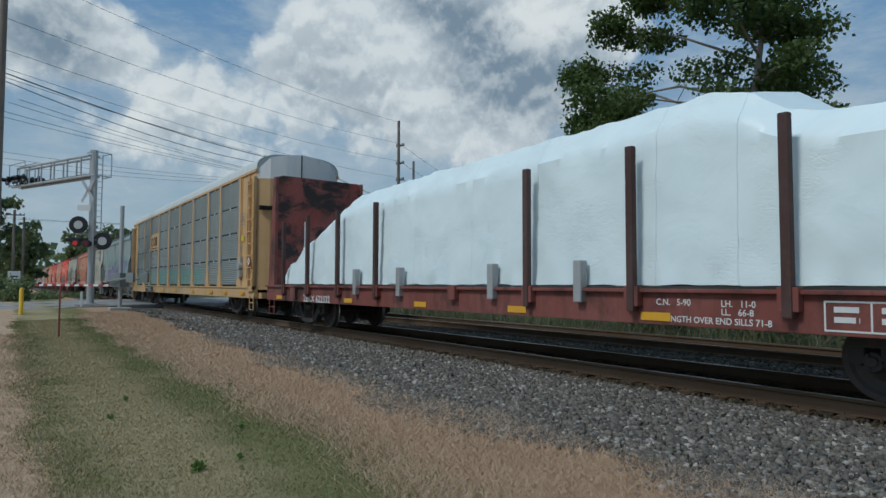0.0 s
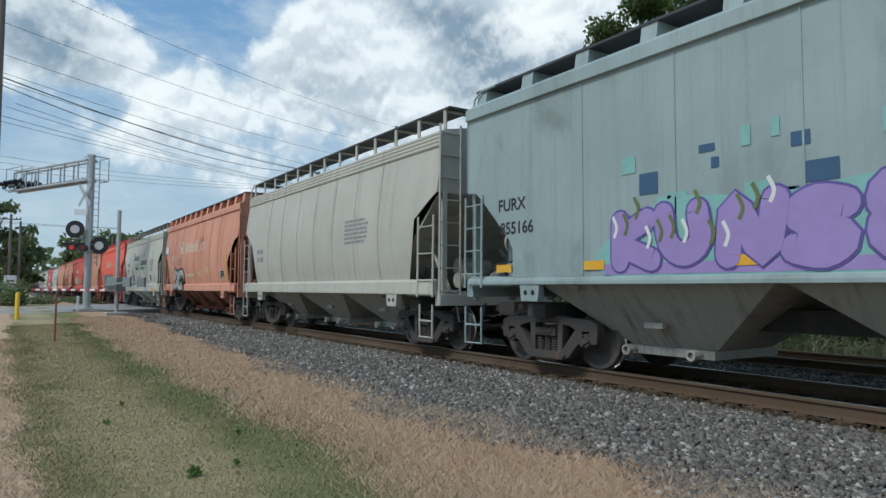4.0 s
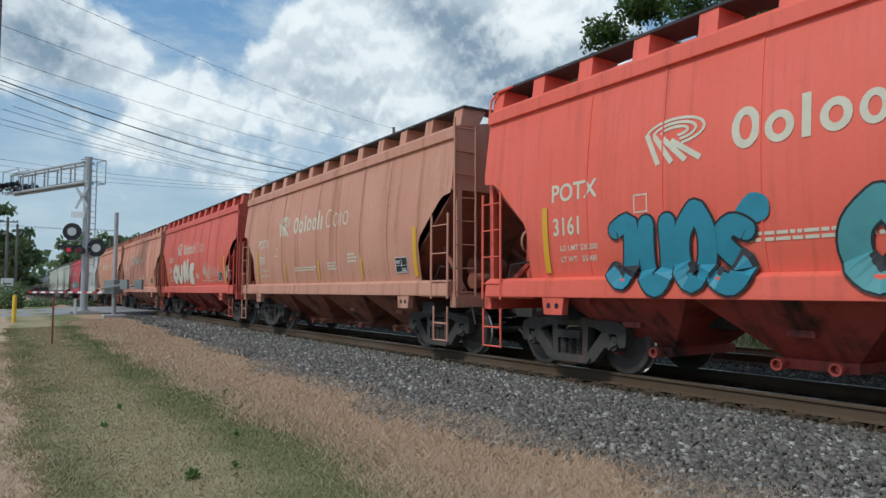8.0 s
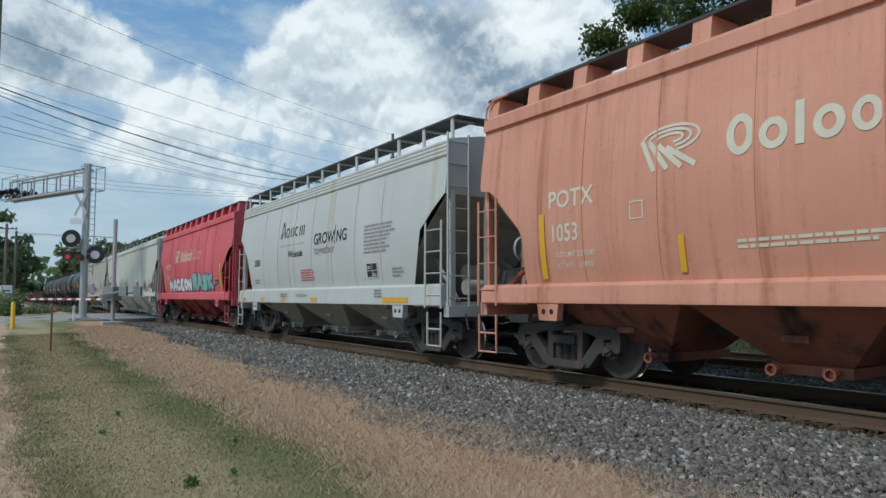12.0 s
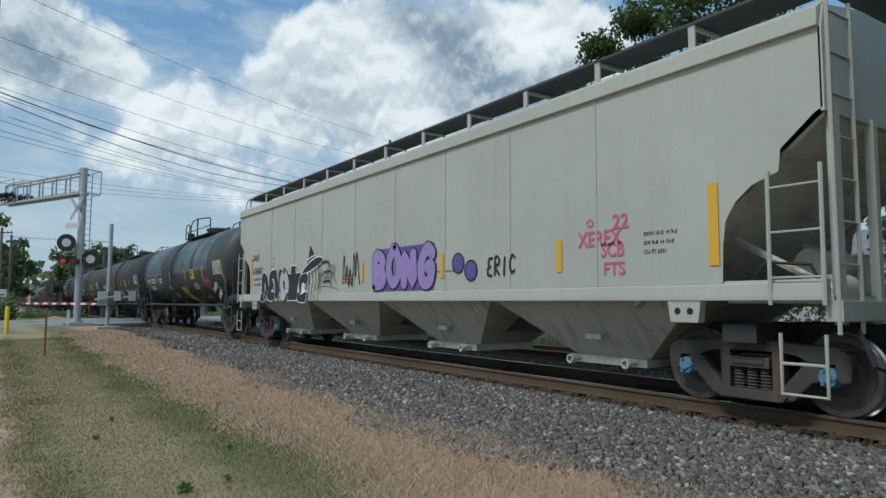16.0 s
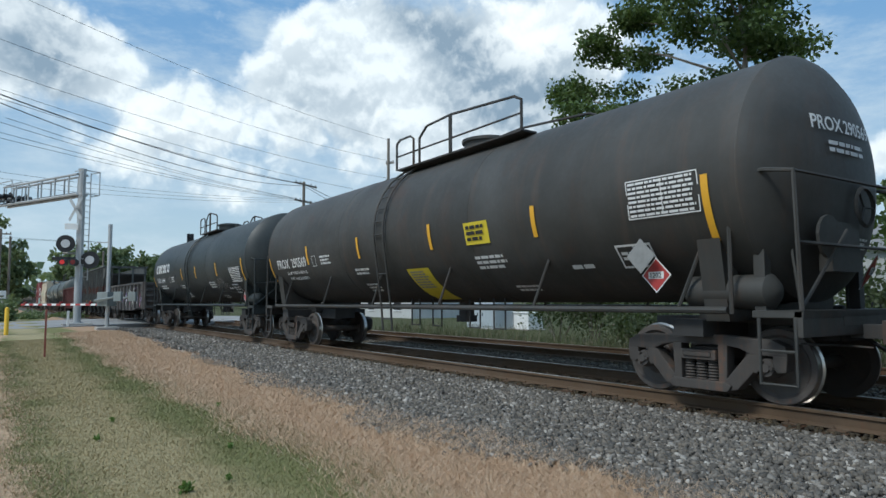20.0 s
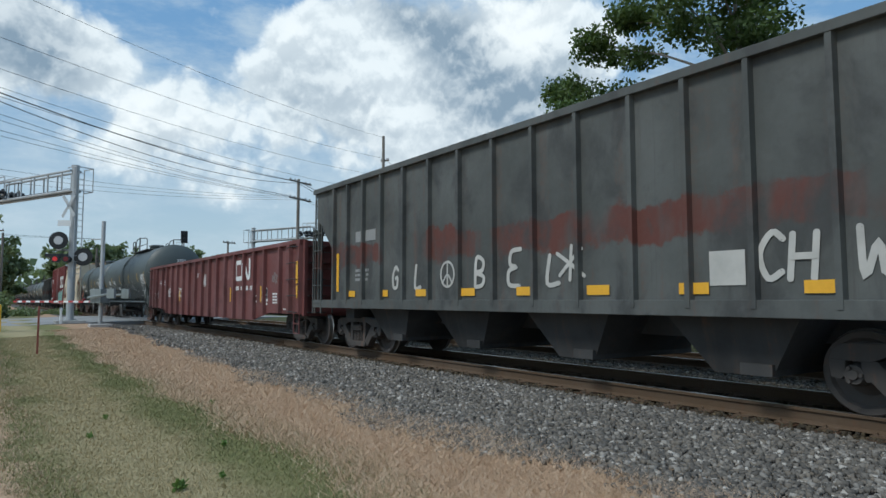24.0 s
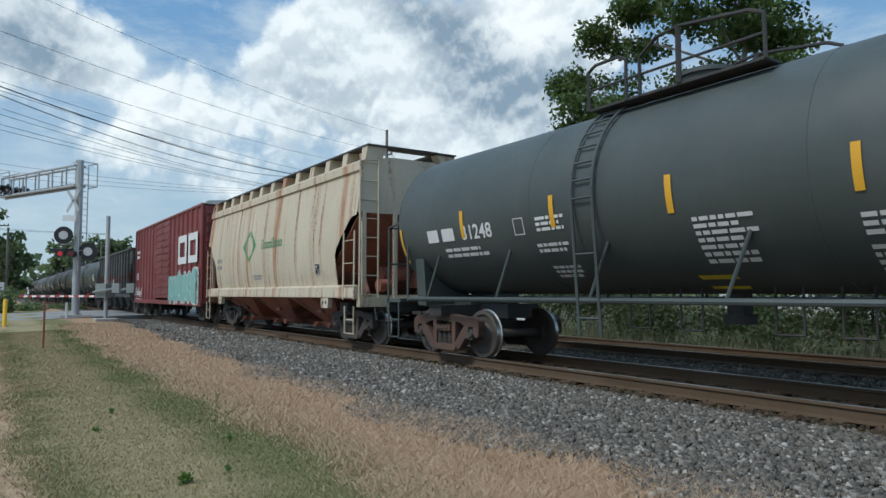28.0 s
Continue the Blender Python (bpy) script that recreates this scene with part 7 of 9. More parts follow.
def train():
    flat_car(-21.5, -1.3)
    autorack(-49.75, -22.85)
    # blue-grey hopper with spray along its side
    car, h, side = covered_hopper("covered_hopper", "blue-grey covered hopper with purple spray paint", HOPPERS, -66.8, -51.05, BLUEGREY, BLUEGREY, "flat", low=1.34, sill=1.46, eave=4.38, bays=3, bay_paint=BAYGREY, walk_legs=False, cut=(1.3, 2.1, 3.1))
    rng = random.Random(8)
    f, g = Flat(), Flat()
    for i in range(80):
        x, z = -5.0 + 11.6 * rng.random(), 1.5 + 1.5 * rng.random()
        if z > 2.2 + 0.3 * math.sin(x):
            (f if i % 2 else g).rect(x, z, x + rng.uniform(0.08, 0.4), z + rng.uniform(0.08, 0.3))
    decal("spray_flecks", f, NAVY, car, side, "dark blue square spray flecks", 0.008)
    decal("spray_flecks", g, AQUA, car, side, "aqua square spray flecks", 0.010)
    f = Flat().blob([(1.1, 1.47), (6.0, 1.47), (6.1, 2.0), (5.95, 3.08), (5.0, 2.62), (4.1, 2.85), (3.0, 2.75), (2.2, 2.9), (1.4, 2.6), (1.0, 2.0)])
    decal("graffiti", f, AQUA, car, side, "aqua spray halo", 0.012)
    f = Flat().blob([(-4.5, 1.47), (0.7, 1.47), (0.5, 2.3), (-0.6, 2.45), (-2.0, 2.35), (-3.6, 2.4)])
    decal("graffiti", f, AQUA, car, side, "aqua spray halo", 0.012)
    decal("graffiti", Flat().rect(-4.5, 1.47, 6.4, 1.62), PURPLE, car, side, "lilac sprayed band along the sill", 0.015)
    throw_up(car, side, -4.4, 1.50, 0.6, 2.45, "KUNSEA", PURPLE, VIOLET, 3, 0.016, 0.40, 0.03)
    throw_up(car, side, 1.1, 1.50, 4.75, 2.78, "RISCEN", PURPLE, VIOLET, 5, 0.016, 0.42, 0.03)
    throw_up(car, side, 4.6, 1.50, 5.9, 2.95, "T", PURPLE, VIOLET, 7, 0.020, 0.30, 0.035)
    moss = plain("moss_spray", (0.16, 0.20, 0.07), 0.5, vary=0.3, scale=4)
    for i in range(26):
        x, z = (-4.3 + 0.19 * i if i < 13 else 1.2 + 0.34 * (i - 13)), 1.75 + 0.6 * rng.random() * (1 if i < 13 else 1.5)
        decal("graffiti", Flat().line([(x, z), (x + 0.05, z + 0.14), (x - 0.02, z + 0.3)], 0.05), moss if i % 3 else WHITE, car, side, "short inner spray stroke", 0.034)
    f = Flat()
    for x in (-6.98, -4.9, -2.6, -0.5, 2.2):
        f.rect(x, 1.55, x + 0.4, 1.68)
    f.rect(5.29, 1.58, 6.3, 1.72)
    decal("reflector", f, AMBER, car, side, "amber reflective strips", 0.024)
    f = Flat().text(-6.95, 2.6, "FURX", 0.2, 1.0).text(-6.9, 2.2, "855166", 0.2, 1.0).bars(h - 2.2, 2.2, 0.6, 4, 0.04, 5)
    decal("stencil_marking", f, DARK, car, side)
    placards(car, side, h - 3.0, 2.0, 0.3, 0.28)
    # beige hopper
    car, h, side = covered_hopper("covered_hopper", "dusty beige-grey covered hopper", HOPPERS, -80.4, -67.9, BEIGE, BEIGE, "round", bays=3, rolled=True, bay_paint=BAYGREY, cut_round=True)
    f = Flat().bars(-h + 1.4, 2.4, 0.6, 2, 0.15, 4, 0).bars(h - 4.2, 2.9, 1.3, 6, 0.06, 5)
    decal("stencil_marking", f, GREY_INK, car, side)
    # salmon hopper with two sprayed pieces
    car, h, side = potash(-94.6, -81.5, SALMON, "1133", "faded salmon covered hopper with black and white spray", load="229000", tare="57000")
    throw_up(car, lambda z: side(z) if z > 1.5 else -1.6, -4.0, 1.17, -1.9, 2.2, "SNER", SILVER, DARK, 6, 0.02, 0.42, 0.085)
    for x in (-3.3, -2.75):
        decal("graffiti", Flat().line([(x, 2.35), (x + 0.14, 2.72), (x + 0.3, 2.35), (x - 0.05, 2.58), (x + 0.35, 2.58), (x, 2.35)], 0.03, 1), DARK, car, side, "black sprayed star", 0.012)
    throw_up(car, side, -h + 0.35, 3.0, -h + 1.0, 3.5, "OS", WHITE, GREY_INK, 7, 0.012, 0.5, 0.03)
    scribble(car, side, -h + 7.4, 3.25, 0.7, 0.25, DARK, 3, 0.02)
    # grey hoppers with green and black wording
    for rear, front, number, skin, lab in ((-108.85, -95.75, "3451", PALE, "pale grey covered hopper with dark wording"), (-194.2, -181.1, "2305", OFFWHITE, "off-white covered hopper with rust streaks and dark wording")):
        car, h, side = covered_hopper("covered_hopper", lab, HOPPERS, rear, front, skin, skin, "round", low=1.08, sill=1.48, eave=4.12, bays=3, rolled=True, bay_paint=BAYGREY, cut=(1.2, 2.17, 3.27), cut_round=True)
        shapes_row("firm_name", (("wedge", -2.48, 0.46, 0.50, 0.05), ("ring", -2.0, 0.29, 0.30, 0.05), ("bar", -1.62, 0.06, 0.29, 0), ("bar", -1.45, 0.06, 0.29, 0), ("arc", -1.30, 0.28, 0.29, 0.05), ("bar", -0.93, 0.06, 0.29, 0), ("bar", -0.78, 0.06, 0.29, 0), ("bar", -0.63, 0.06, 0.29, 0)), 3.02, DARK, car, side, "plain dark shape of the firm's name")
        decal("firm_name", Flat().add([(-2.40, 3.02), (-2.30, 3.02), (-2.20, 3.22), (-2.26, 3.24)], [(0, 1, 2, 3)]), GREEN_INK, car, side, "plain green shape of the firm's name", 0.010)
        f = Flat().text(-1.75, 2.42, "Wholesale", 0.19, 0.95).text(-4.92, 2.70, "SHQX" if number == "3451" else "    ", 0.2, 1.0).text(-4.86, 2.27, number, 0.2)
        f.text(0.16, 2.68, "GROW NG", 0.29, 1.0).line([(1.52, 2.62), (1.55, 3.12)], 0.03)
        decal("stencil_marking", f, DARK, car, side)
        f = Flat().text(0.22, 2.41, "together", 0.22, 1.18)
        decal("stencil_marking", f, GREEN_INK if skin is PALE else GREY_INK, car, side)
        decal("stencil_marking", Flat().rect(-2.5, 2.78, -0.5, 2.795).bars(3.2, 2.88, 1.5, 8, 0.05, 7, 0.3).bars(-4.9, 1.78, 0.5, 2, 0.05, 3).bars(4.5, 1.85, 0.5, 3, 0.045, 3), GREY_INK, car, side)
        decal("stencil_marking", Flat().bars(-0.78, 1.98, 1.0, 5, 0.04, 5), RED_INK, car, side)
        placards(car, side, 3.31, 1.70, 0.52, 0.34)
        f = Flat()
        for x, w in ((-h + 0.5, 0.3), (-h + 2.4, 0.3), (-h + 4.3, 0.3), (-h + 6.6, 0.4), (h - 2.4, 1.1)):
            f.rect(x, 1.13, x + w, 1.24)
        decal("reflector", f, AMBER, car, sill_side, "worn amber reflective strips", 0.010)
        decal("stencil_marking", Flat().bars(-h + 4.2, 1.32, 0.6, 2, 0.04, 3).text(-h + 5.5, 1.26, "CENTER FLOW", 0.085).bars(h - 2.8, 1.38, 0.45, 3, 0.04, 2), GREY_INK, car, sill_side)
        if skin is PALE:
            for x, z, tall, letter in ((-3.0, 1.98, 0.46, "S"), (-2.78, 1.74, 0.36, "O"), (-2.46, 1.66, 0.40, "X")):
                tag(car, side, x, z, 0.40, tall, DARK, letter, 12, 0.055)
    # the red and salmon row
    car, h, side = potash(-123.0, -109.95, ORANGE_RED, "3161", "bright orange-red covered hopper with teal spray", bright=CREAM)
    throw_up(car, lambda z: side(z) if z > 1.5 else -1.6, -3.62, 1.17, -1.45, 2.32, "JUOS", TEAL, DARK, 11, 0.02, 0.46, 0.03)
    throw_up(car, lambda z: side(z) if z > 1.5 else -1.6, -0.5, 1.17, 1.5, 2.45, "OES", TEAL_PALE, DARK, 14, 0.02, 0.46, 0.03)
    decal("graffiti", Flat().blob([(-1.72, 2.04), (-1.5, 2.36), (-1.27, 2.3), (-1.3, 2.06)]), TEAL, car, side, "teal spray drop", 0.02)
    potash(-137.1, -124.1, ROSE, "1901", "dull salmon covered hopper with a pale emblem", load="229900", tare="56100")
    car, h, side = potash(-151.3, -138.2, CRIMSON, "2743", "red covered hopper with silver spray")
    throw_up(car, side, -3.75, 1.53, 0.5, 2.62, "OUNE", CHALKY, CHALKY, 21, 0.012, 0.36, 0.02)
    scribble(car, side, 2.0, 1.7, 1.3, 0.75, CREAM, 5, 0.03)
    scribble(car, side, 3.4, 1.7, 1.1, 0.6, CREAM, 6, 0.025)
    scribble(car, side, h - 1.3, 1.6, 0.8, 0.7, CREAM, 9, 0.04)
    potash(-165.6, -152.4, SALMON2, "1501", "salmon covered hopper with orange rust streaks", load="229200", tare="56800")
    potash(-179.9, -166.75, SALMON, "1053", "faded salmon covered hopper with a pale emblem")
    car, h, side = potash(-208.5, -195.4, PINKRED, "1182", "pinkish red covered hopper with white and aqua spray")
    throw_up(car, side, -3.9, 1.5, 0.6, 2.2, "MACEON", WHITE, VIOLET, 31, 0.012, 0.36, 0.04)
    throw_up(car, side, 0.7, 1.5, 4.2, 2.3, "RASK", AQUA, NAVY, 33, 0.012, 0.40, 0.05)
    # long pale hoppers
    for rear, front, number, skin, lab in ((-229.5, -209.5, "636287", IVORY, "long ivory covered hopper with black tags"), (-250.6, -230.65, "636067", CHALK, "long off-white covered hopper with black and violet spray")):
        car, h, side = covered_hopper("covered_hopper", lab, HOPPERS, rear, front, skin, skin, "flat", low=1.30, sill=1.50, eave=4.22, bays=4, bay_paint=BAYPALE, cap=BLUE_CAP if number == "636067" else STEEL, cut=(1.25, 2.05, 3.3), cut_round=True,
                                         cut_line=[(0.0, 3.34), (0.085, 3.30), (0.47, 2.98), (0.50, 2.73), (0.82, 2.62), (1.02, 2.46), (1.16, 2.24), (1.20, 1.95), (1.22, 1.5)])
        decal("stencil_marking", Flat().text(-8.57, 2.62, "CAIX" if number == "636067" else "TILX", 0.20, 1.0), DARK, car, side)
        f = Flat().text(-8.5, 2.18, number, 0.20, 1.1).text(-8.42, 1.97, "LD LMT 216500", 0.075).text(-8.42, 1.80, "LT  WT  69600", 0.075)
        f.frame_of(-6.8, 2.36, -6.48, 2.62, 0.015).text(7.62, 2.16, "EXW 10-2  H 9-3", 0.05).text(7.62, 2.04, "EW 9-8  H 15-0", 0.05).text(7.62, 1.92, "CU FT 6351", 0.05)
        decal("stencil_marking", f, DARK, car, side)
        decal("stencil_marking", Flat().bars(-1.6, 1.9, 0.6, 3, 0.05, 4).bars(1.6, 1.85, 2.0, 1, 0.035, 3), RED_INK, car, side)
        stripes(car, side, [-8.72, 8.6], 1.72, 2.72, 0.13)
        stripes(car, side, [-6.05, -3.2, -0.6, 2.75, 5.96], 1.74, 2.22, 0.12)
        if number == "636067":
            down = lambda z: side(z) if z > 1.52 else -1.61
            throw_up(car, down, -7.5, 1.28, -5.75, 2.28, "DEV", DARK, WHITE, 41, 0.014, 0.46, 0.035)
            throw_up(car, down, -5.85, 1.28, -5.15, 2.30, "O", SILVER, DARK, 42, 0.020, 0.42, 0.03)
            decal("graffiti", Flat().rect(-5.18, 1.30, -4.42, 1.75).rect(-5.30, 1.75, -4.22, 2.12).rect(-5.05, 2.12, -4.62, 2.34), WHITE, car, down, "white outline of a sprayed cross", 0.026)
            decal("graffiti", Flat().rect(-5.14, 1.33, -4.46, 1.78).rect(-5.26, 1.78, -4.26, 2.09).rect(-5.01, 2.09, -4.66, 2.30), DARK, car, down, "black sprayed cross", 0.030)
            throw_up(car, down, -4.45, 1.28, -3.75, 2.20, "E", DARK, WHITE, 43, 0.032, 0.42, 0.035)
            # a pointed hat over streaming lines
            for lift, e, ink in ((0.040, 0.04, WHITE), (0.044, 0.0, DARK)):
                decal("graffiti", Flat().add([(-3.82 - e, 2.22), (-3.05 + e, 2.30), (-3.58, 2.85 + 1.6 * e)], [(0, 1, 2)]), ink, car, side, "sprayed pointed hat", lift)
                decal("graffiti", Flat().blob([(-4.1 - e, 2.08), (-3.5, 2.14 - e), (-2.75 + e, 2.36), (-3.0, 2.46 + e), (-3.6, 2.34 + e)], 5), ink, car, side, "sprayed brim of a hat", lift + 0.008)
            decal("graffiti", Flat().line([(-3.75, 2.42), (-3.4, 2.50), (-3.15, 2.52)], 0.04), WHITE, car, side, "white sprayed hat band", 0.058)
            for i in range(9):
                x = -3.9 + 0.11 * i
                decal("graffiti", Flat().line([(x, 2.1 + 0.02 * i), (x + 0.10, 1.85), (x + 0.02, 1.6), (x + 0.12, 1.34)], 0.03), WHITE if i % 2 else DARK, car, down, "streaming spray stroke", 0.04 + 0.001 * i)
            for x, z in ((-2.85, 2.3), (-2.7, 2.05), (-2.75, 1.8)):
                decal("graffiti", Flat().line([(x, z), (x + 0.4, z + 0.02), (x + 0.5, z - 0.1)], 0.05), DARK, car, side, "short black spray stroke", 0.03)
            scribble(car, side, -3.2, 1.7, 1.2, 0.6, GREY_INK, 45)
            scribble(car, side, -1.6, 1.6, 0.9, 0.9, DARK, 46)
            decal("graffiti", Flat().rect(0.05, 1.52, 2.5, 2.45, 0.05), VIOLET, car, side, "violet sprayed ground", 0.010)
            throw_up(car, side, 0.0, 1.52, 2.55, 2.5, "BONG", PURPLE, DARK, 47, 0.014, 0.40, 0.03)
            for x, z in ((3.2, 2.0), (3.6, 1.85)):
                decal("graffiti", Flat().ring(x + 0.15, z, 0.2, 0.2, 0.199, n=14), VIOLET, car, side, "violet sprayed dot", 0.012)
                decal("graffiti", Flat().ring(x + 0.15, z, 0.2, 0.2, 0.03, n=14), DARK, car, side, "dark outline of a sprayed dot", 0.016)
            tag(car, side, 4.2, 1.75, 0.8, 0.3, DARK, "ERIC", 51, 0.045)
            f = Flat().text(6.42, 2.08, "XEREX", 0.22, 0.85).text(7.08, 2.30, "22", 0.20).text(6.86, 1.92, "SCB", 0.20, 0.85).text(6.9, 1.66, "FTS", 0.18).ring(6.66, 2.42, 0.07, 0.06, 0.025)
            decal("stencil_tag", f, PINK, car, side, "red spray tag", 0.01)
        else:
            placards(car, side, h - 6.3, 1.75, 0.7, 0.45)
            for x, w, hh, ink, sd in ((-h + 2.4, 1.0, 0.7, GREY_INK, 1), (-h + 3.5, 1.0, 0.6, RED_INK, 2), (-h + 4.6, 0.8, 1.0, DARK, 3), (-h + 9.6, 0.7, 0.9, GREY_INK, 5), (3.2, 0.8, 0.5, RED_INK, 6), (6.2, 0.7, 0.7, DARK, 7), (6.8, 1.4, 0.35, RED_INK, 8), (8.0, 1.0, 0.6, DARK, 9)):
                scribble(car, side, x, 1.65, w, hh, ink, sd + 60, 0.05)
            rustink = plain("brown_spray", (0.16, 0.055, 0.05), 0.6, vary=0.4, scale=5)
            tag(car, side, -h + 6.4, 2.0, 2.0, 0.5, rustink, "WASP", 4, 0.042)
            tag(car, side, -h + 8.5, 1.85, 1.2, 0.45, rustink, "MPK", 5, 0.036)
            decal("paint_patch", Flat().rect(-h + 8.5, 3.3, -0.62, 3.55).rect(-0.6, 3.42, 1.3, 3.66).rect(-h + 1.5, 2.86, h - 1.5, 2.95), YELLOWED, car, side, "yellowed repainted band", 0.004)
    # black tank cars
    def tank(rear, front, skin, number, lab, table=(6.3, 7.42, 2.38), board=(5.9, 1.72), bars=(-4.96, -1.88, 1.27, 4.34), code=-7.3, edge=7.5, mark="PROX", size=0.25, face=None, un="", **kw):
        car, h, side = tank_car("tank_car", lab, rear, front, skin, **kw)
        mark = "NATX" if number == "290650" else mark
        decal("stencil_marking", Flat().text(code, 2.25, mark, size, 1.0), WHITE, car, side, "", 0.012)
        head_marks(car, h, kw.get("radius", 1.60), kw.get("middle", 2.83), mark, number, face, un)
        f = Flat().text(code + size * 4.6, 2.25, number, size, 1.0)
        if number == "290650":
            f.text(code + 0.6, 2.06, "LD LMT 198600 LB 90050 KG", 0.075, 1.1).text(code + 0.6, 1.90, "LT WT  87400 LB 39650 KG", 0.075, 1.1)
        elif number == "290569":
            f.text(code + 0.6, 2.06, "LD LMT 199600 LB 90500 KG", 0.075, 1.1).text(code + 0.6, 1.90, "LT WT  86400 LB 39200 KG", 0.075, 1.1)
        else:
            f.bars(code + 0.5, 2.05, 1.3, 2, 0.06, 5)
        f.bars(code + 3.2, 2.42, 0.7, 3, 0.05, 8).bars(-2.3, 2.0, 0.8, 2, 0.05, 9).bars(-2.2, 1.65, 0.7, 3, 0.04, 10).bars(2.6, 2.02, 0.9, 3, 0.05, 11).bars(3.2, 1.5, 0.7, 2, 0.035, 12).bars(4.9, 1.75, 0.5, 1, 0.06, 13)
        f.frame_of(code + 2.65, 2.22, code + 2.9, 2.5, 0.015)
        decal("stencil_marking", f, WHITE, car, side, "", 0.012)
        f = Flat()
        x0, x1, z0 = table
        z1 = z0 + 0.46
        for i in range(8):
            f.bars(x0 + 0.04, z0 + (z1 - z0) * i / 7.6, x1 - x0 - 0.08, 1, 0.032, i + 20, 0.05)
        f.frame_of(x0, z0 - 0.03, x1, z1 + 0.03, 0.016).rect((x0 + x1) / 2, z0, (x0 + x1) / 2 + 0.015, z1)
        decal("stencil_table", f, WHITE, car, side, "dense white stencilled table", 0.016)
        bx, bz = board
        f = Flat().frame_of(bx, bz, bx + 0.62, bz + 0.32, 0.03).bars(bx + 0.07, bz + 0.18, 0.2, 2, 0.04, 3).rect(bx + 0.31, bz + 0.02, bx + 0.33, bz + 0.3).bars(bx + 0.38, bz + 0.18, 0.18, 2, 0.04, 6)
        decal("stencil_marking", f, WHITE, car, side, "", 0.016)
        f = Flat()
        for i in range(8):
            a, b = 1.83 + 0.12 * i, 1.83 + 0.12 * (i + 1)
            f.rect(edge - 0.04, a, edge + 0.06, b)
        decal("reflector", f, AMBER, car, side, "long amber reflective strip", 0.015)
        arc_stripe(car, side, -h + 0.06, 1.9, 2.6, 0.07)
        for x in bars:
            arc_stripe(car, side, x, 2.28, 2.78, 0.10)
        return car, h, side
    tank_bars = {"290077": (-4.65, -1.55, 1.53, 4.6)}
    for rear, front, skin, number, lab, un in ((-268.3, -252.4, TANKBLACK, "290077", "black tank car with bluish weathered patches", ""), (-286.2, -270.4, TANKBROWN, "290650", "dusty black tank car with yellow panels", ""), (-304.3, -288.4, TANKBROWN, "290569", "dusty black tank car with a red hazard placard", "1202")):
        patch = [(-7.3, -3.4, TANKBLUE), (-0.8, 2.7, TANKBLUE), (3.2, 5.4, TANKBLUE)] if number == "290077" else None
        car, h, side = tank(rear, front, skin, number, lab, patch=patch, bars=tank_bars.get(number, (-4.96, -1.88, 1.27, 4.34)), big_cover=True, face=GATE_RED if un else None, un=un)
        decal("warning_panel", Flat().rect(2.5, 2.28, 3.2, 2.68), LEMON, car, side, "yellow printed panel", 0.018)
        decal("stencil_marking", Flat().bars(2.57, 2.56, 0.55, 3, 0.06, 4), DARK, car, side, "", 0.024)
        f = Flat()
        for i in range(6):
            a, b = 1.30 + 0.108 * i, 1.30 + 0.108 * (i + 1)
            f.rect(0.06, a, 0.92, b)
        decal("warning_panel", f, LEMON, car, side, "slanted yellow warning panel", 0.018)
        decal("stencil_marking", Flat().bars(0.14, 1.86, 0.7, 7, 0.03, 6, 0.3), GREY_INK, car, side, "", 0.026)
        diamond(car, side, 6.42, 1.86, 0.24, GREY_INK, GREY_INK)
        diamond(car, side, 6.54, 1.60, 0.24, GATE_RED if un else WHITE, WHITE if un else DARK, un)
        if number == "290077":
            scribble(car, side, 4.3, 1.9, 1.2, 0.45, PINK, 70, 0.05)
            decal("rust_patch", Flat().rect(6.3, 2.92, 7.42, 3.08), RAILSIDE, car, side, "brown bare patch over the table", 0.012)
        if number == "290650":
            scribble(car, side, 3.9, 1.8, 1.5, 0.3, GREY_INK, 71, 0.03)
            scribble(car, side, -4.1, 1.65, 0.8, 0.4, GREY_INK, 72, 0.03)
    car, h, side = tank(-322.3, -306.7, TANKGREEN, "43404", "clean black tank car with a white firm's name", table=(5.8, 7.1, 2.02), board=(5.5, 1.6), bars=(-1.61, 0.9, 4.07), edge=7.35, code=-7.0, big_cover=True, cage=-0.45, long=2.7, mark="PROX", size=0.22, face=GATE_RED, un="1202")
    shapes_row("firm_name", tuple(("ring" if i % 2 else "arc", -6.95 + 0.5 * i, 0.46, 0.46, 0.13) for i in range(6)), 2.70, WHITE, car, side, "heavy white shape of the firm's name", 0.02)
    diamond(car, side, 7.1, 1.56, 0.30, GATE_RED, WHITE, "1202")
    scribble(car, side, 3.3, 1.7, 1.8, 0.5, GREY_INK, 73, 0.02)
    # low black gondola, coal hopper, red gondola
    car, h, side = gondola("gondola", "dirty black gondola with sprayed sides", -340.85, -325.3, GONBLACK, top=2.45, floor=0.9, posts=12, belly=0.75)
    rng = random.Random(12)
    for i in range(70):
        x, z = rng.uniform(-h + 5.0, h - 0.7), rng.uniform(1.0, 1.6)
        tall = rng.uniform(0.2, 0.75)
        pts = [(x, z), (x + rng.uniform(-0.15, 0.15), z + tall * 0.5), (x + rng.uniform(-0.25, 0.25), min(2.3, z + tall))]
        decal("graffiti", Flat().line(pts, rng.choice((0.04, 0.06, 0.13))), (WHITE, SILVER, SILVER, PINK, PURPLE)[i % 5], car, side, "ragged upright spray stroke", 0.010 + 0.0004 * i)
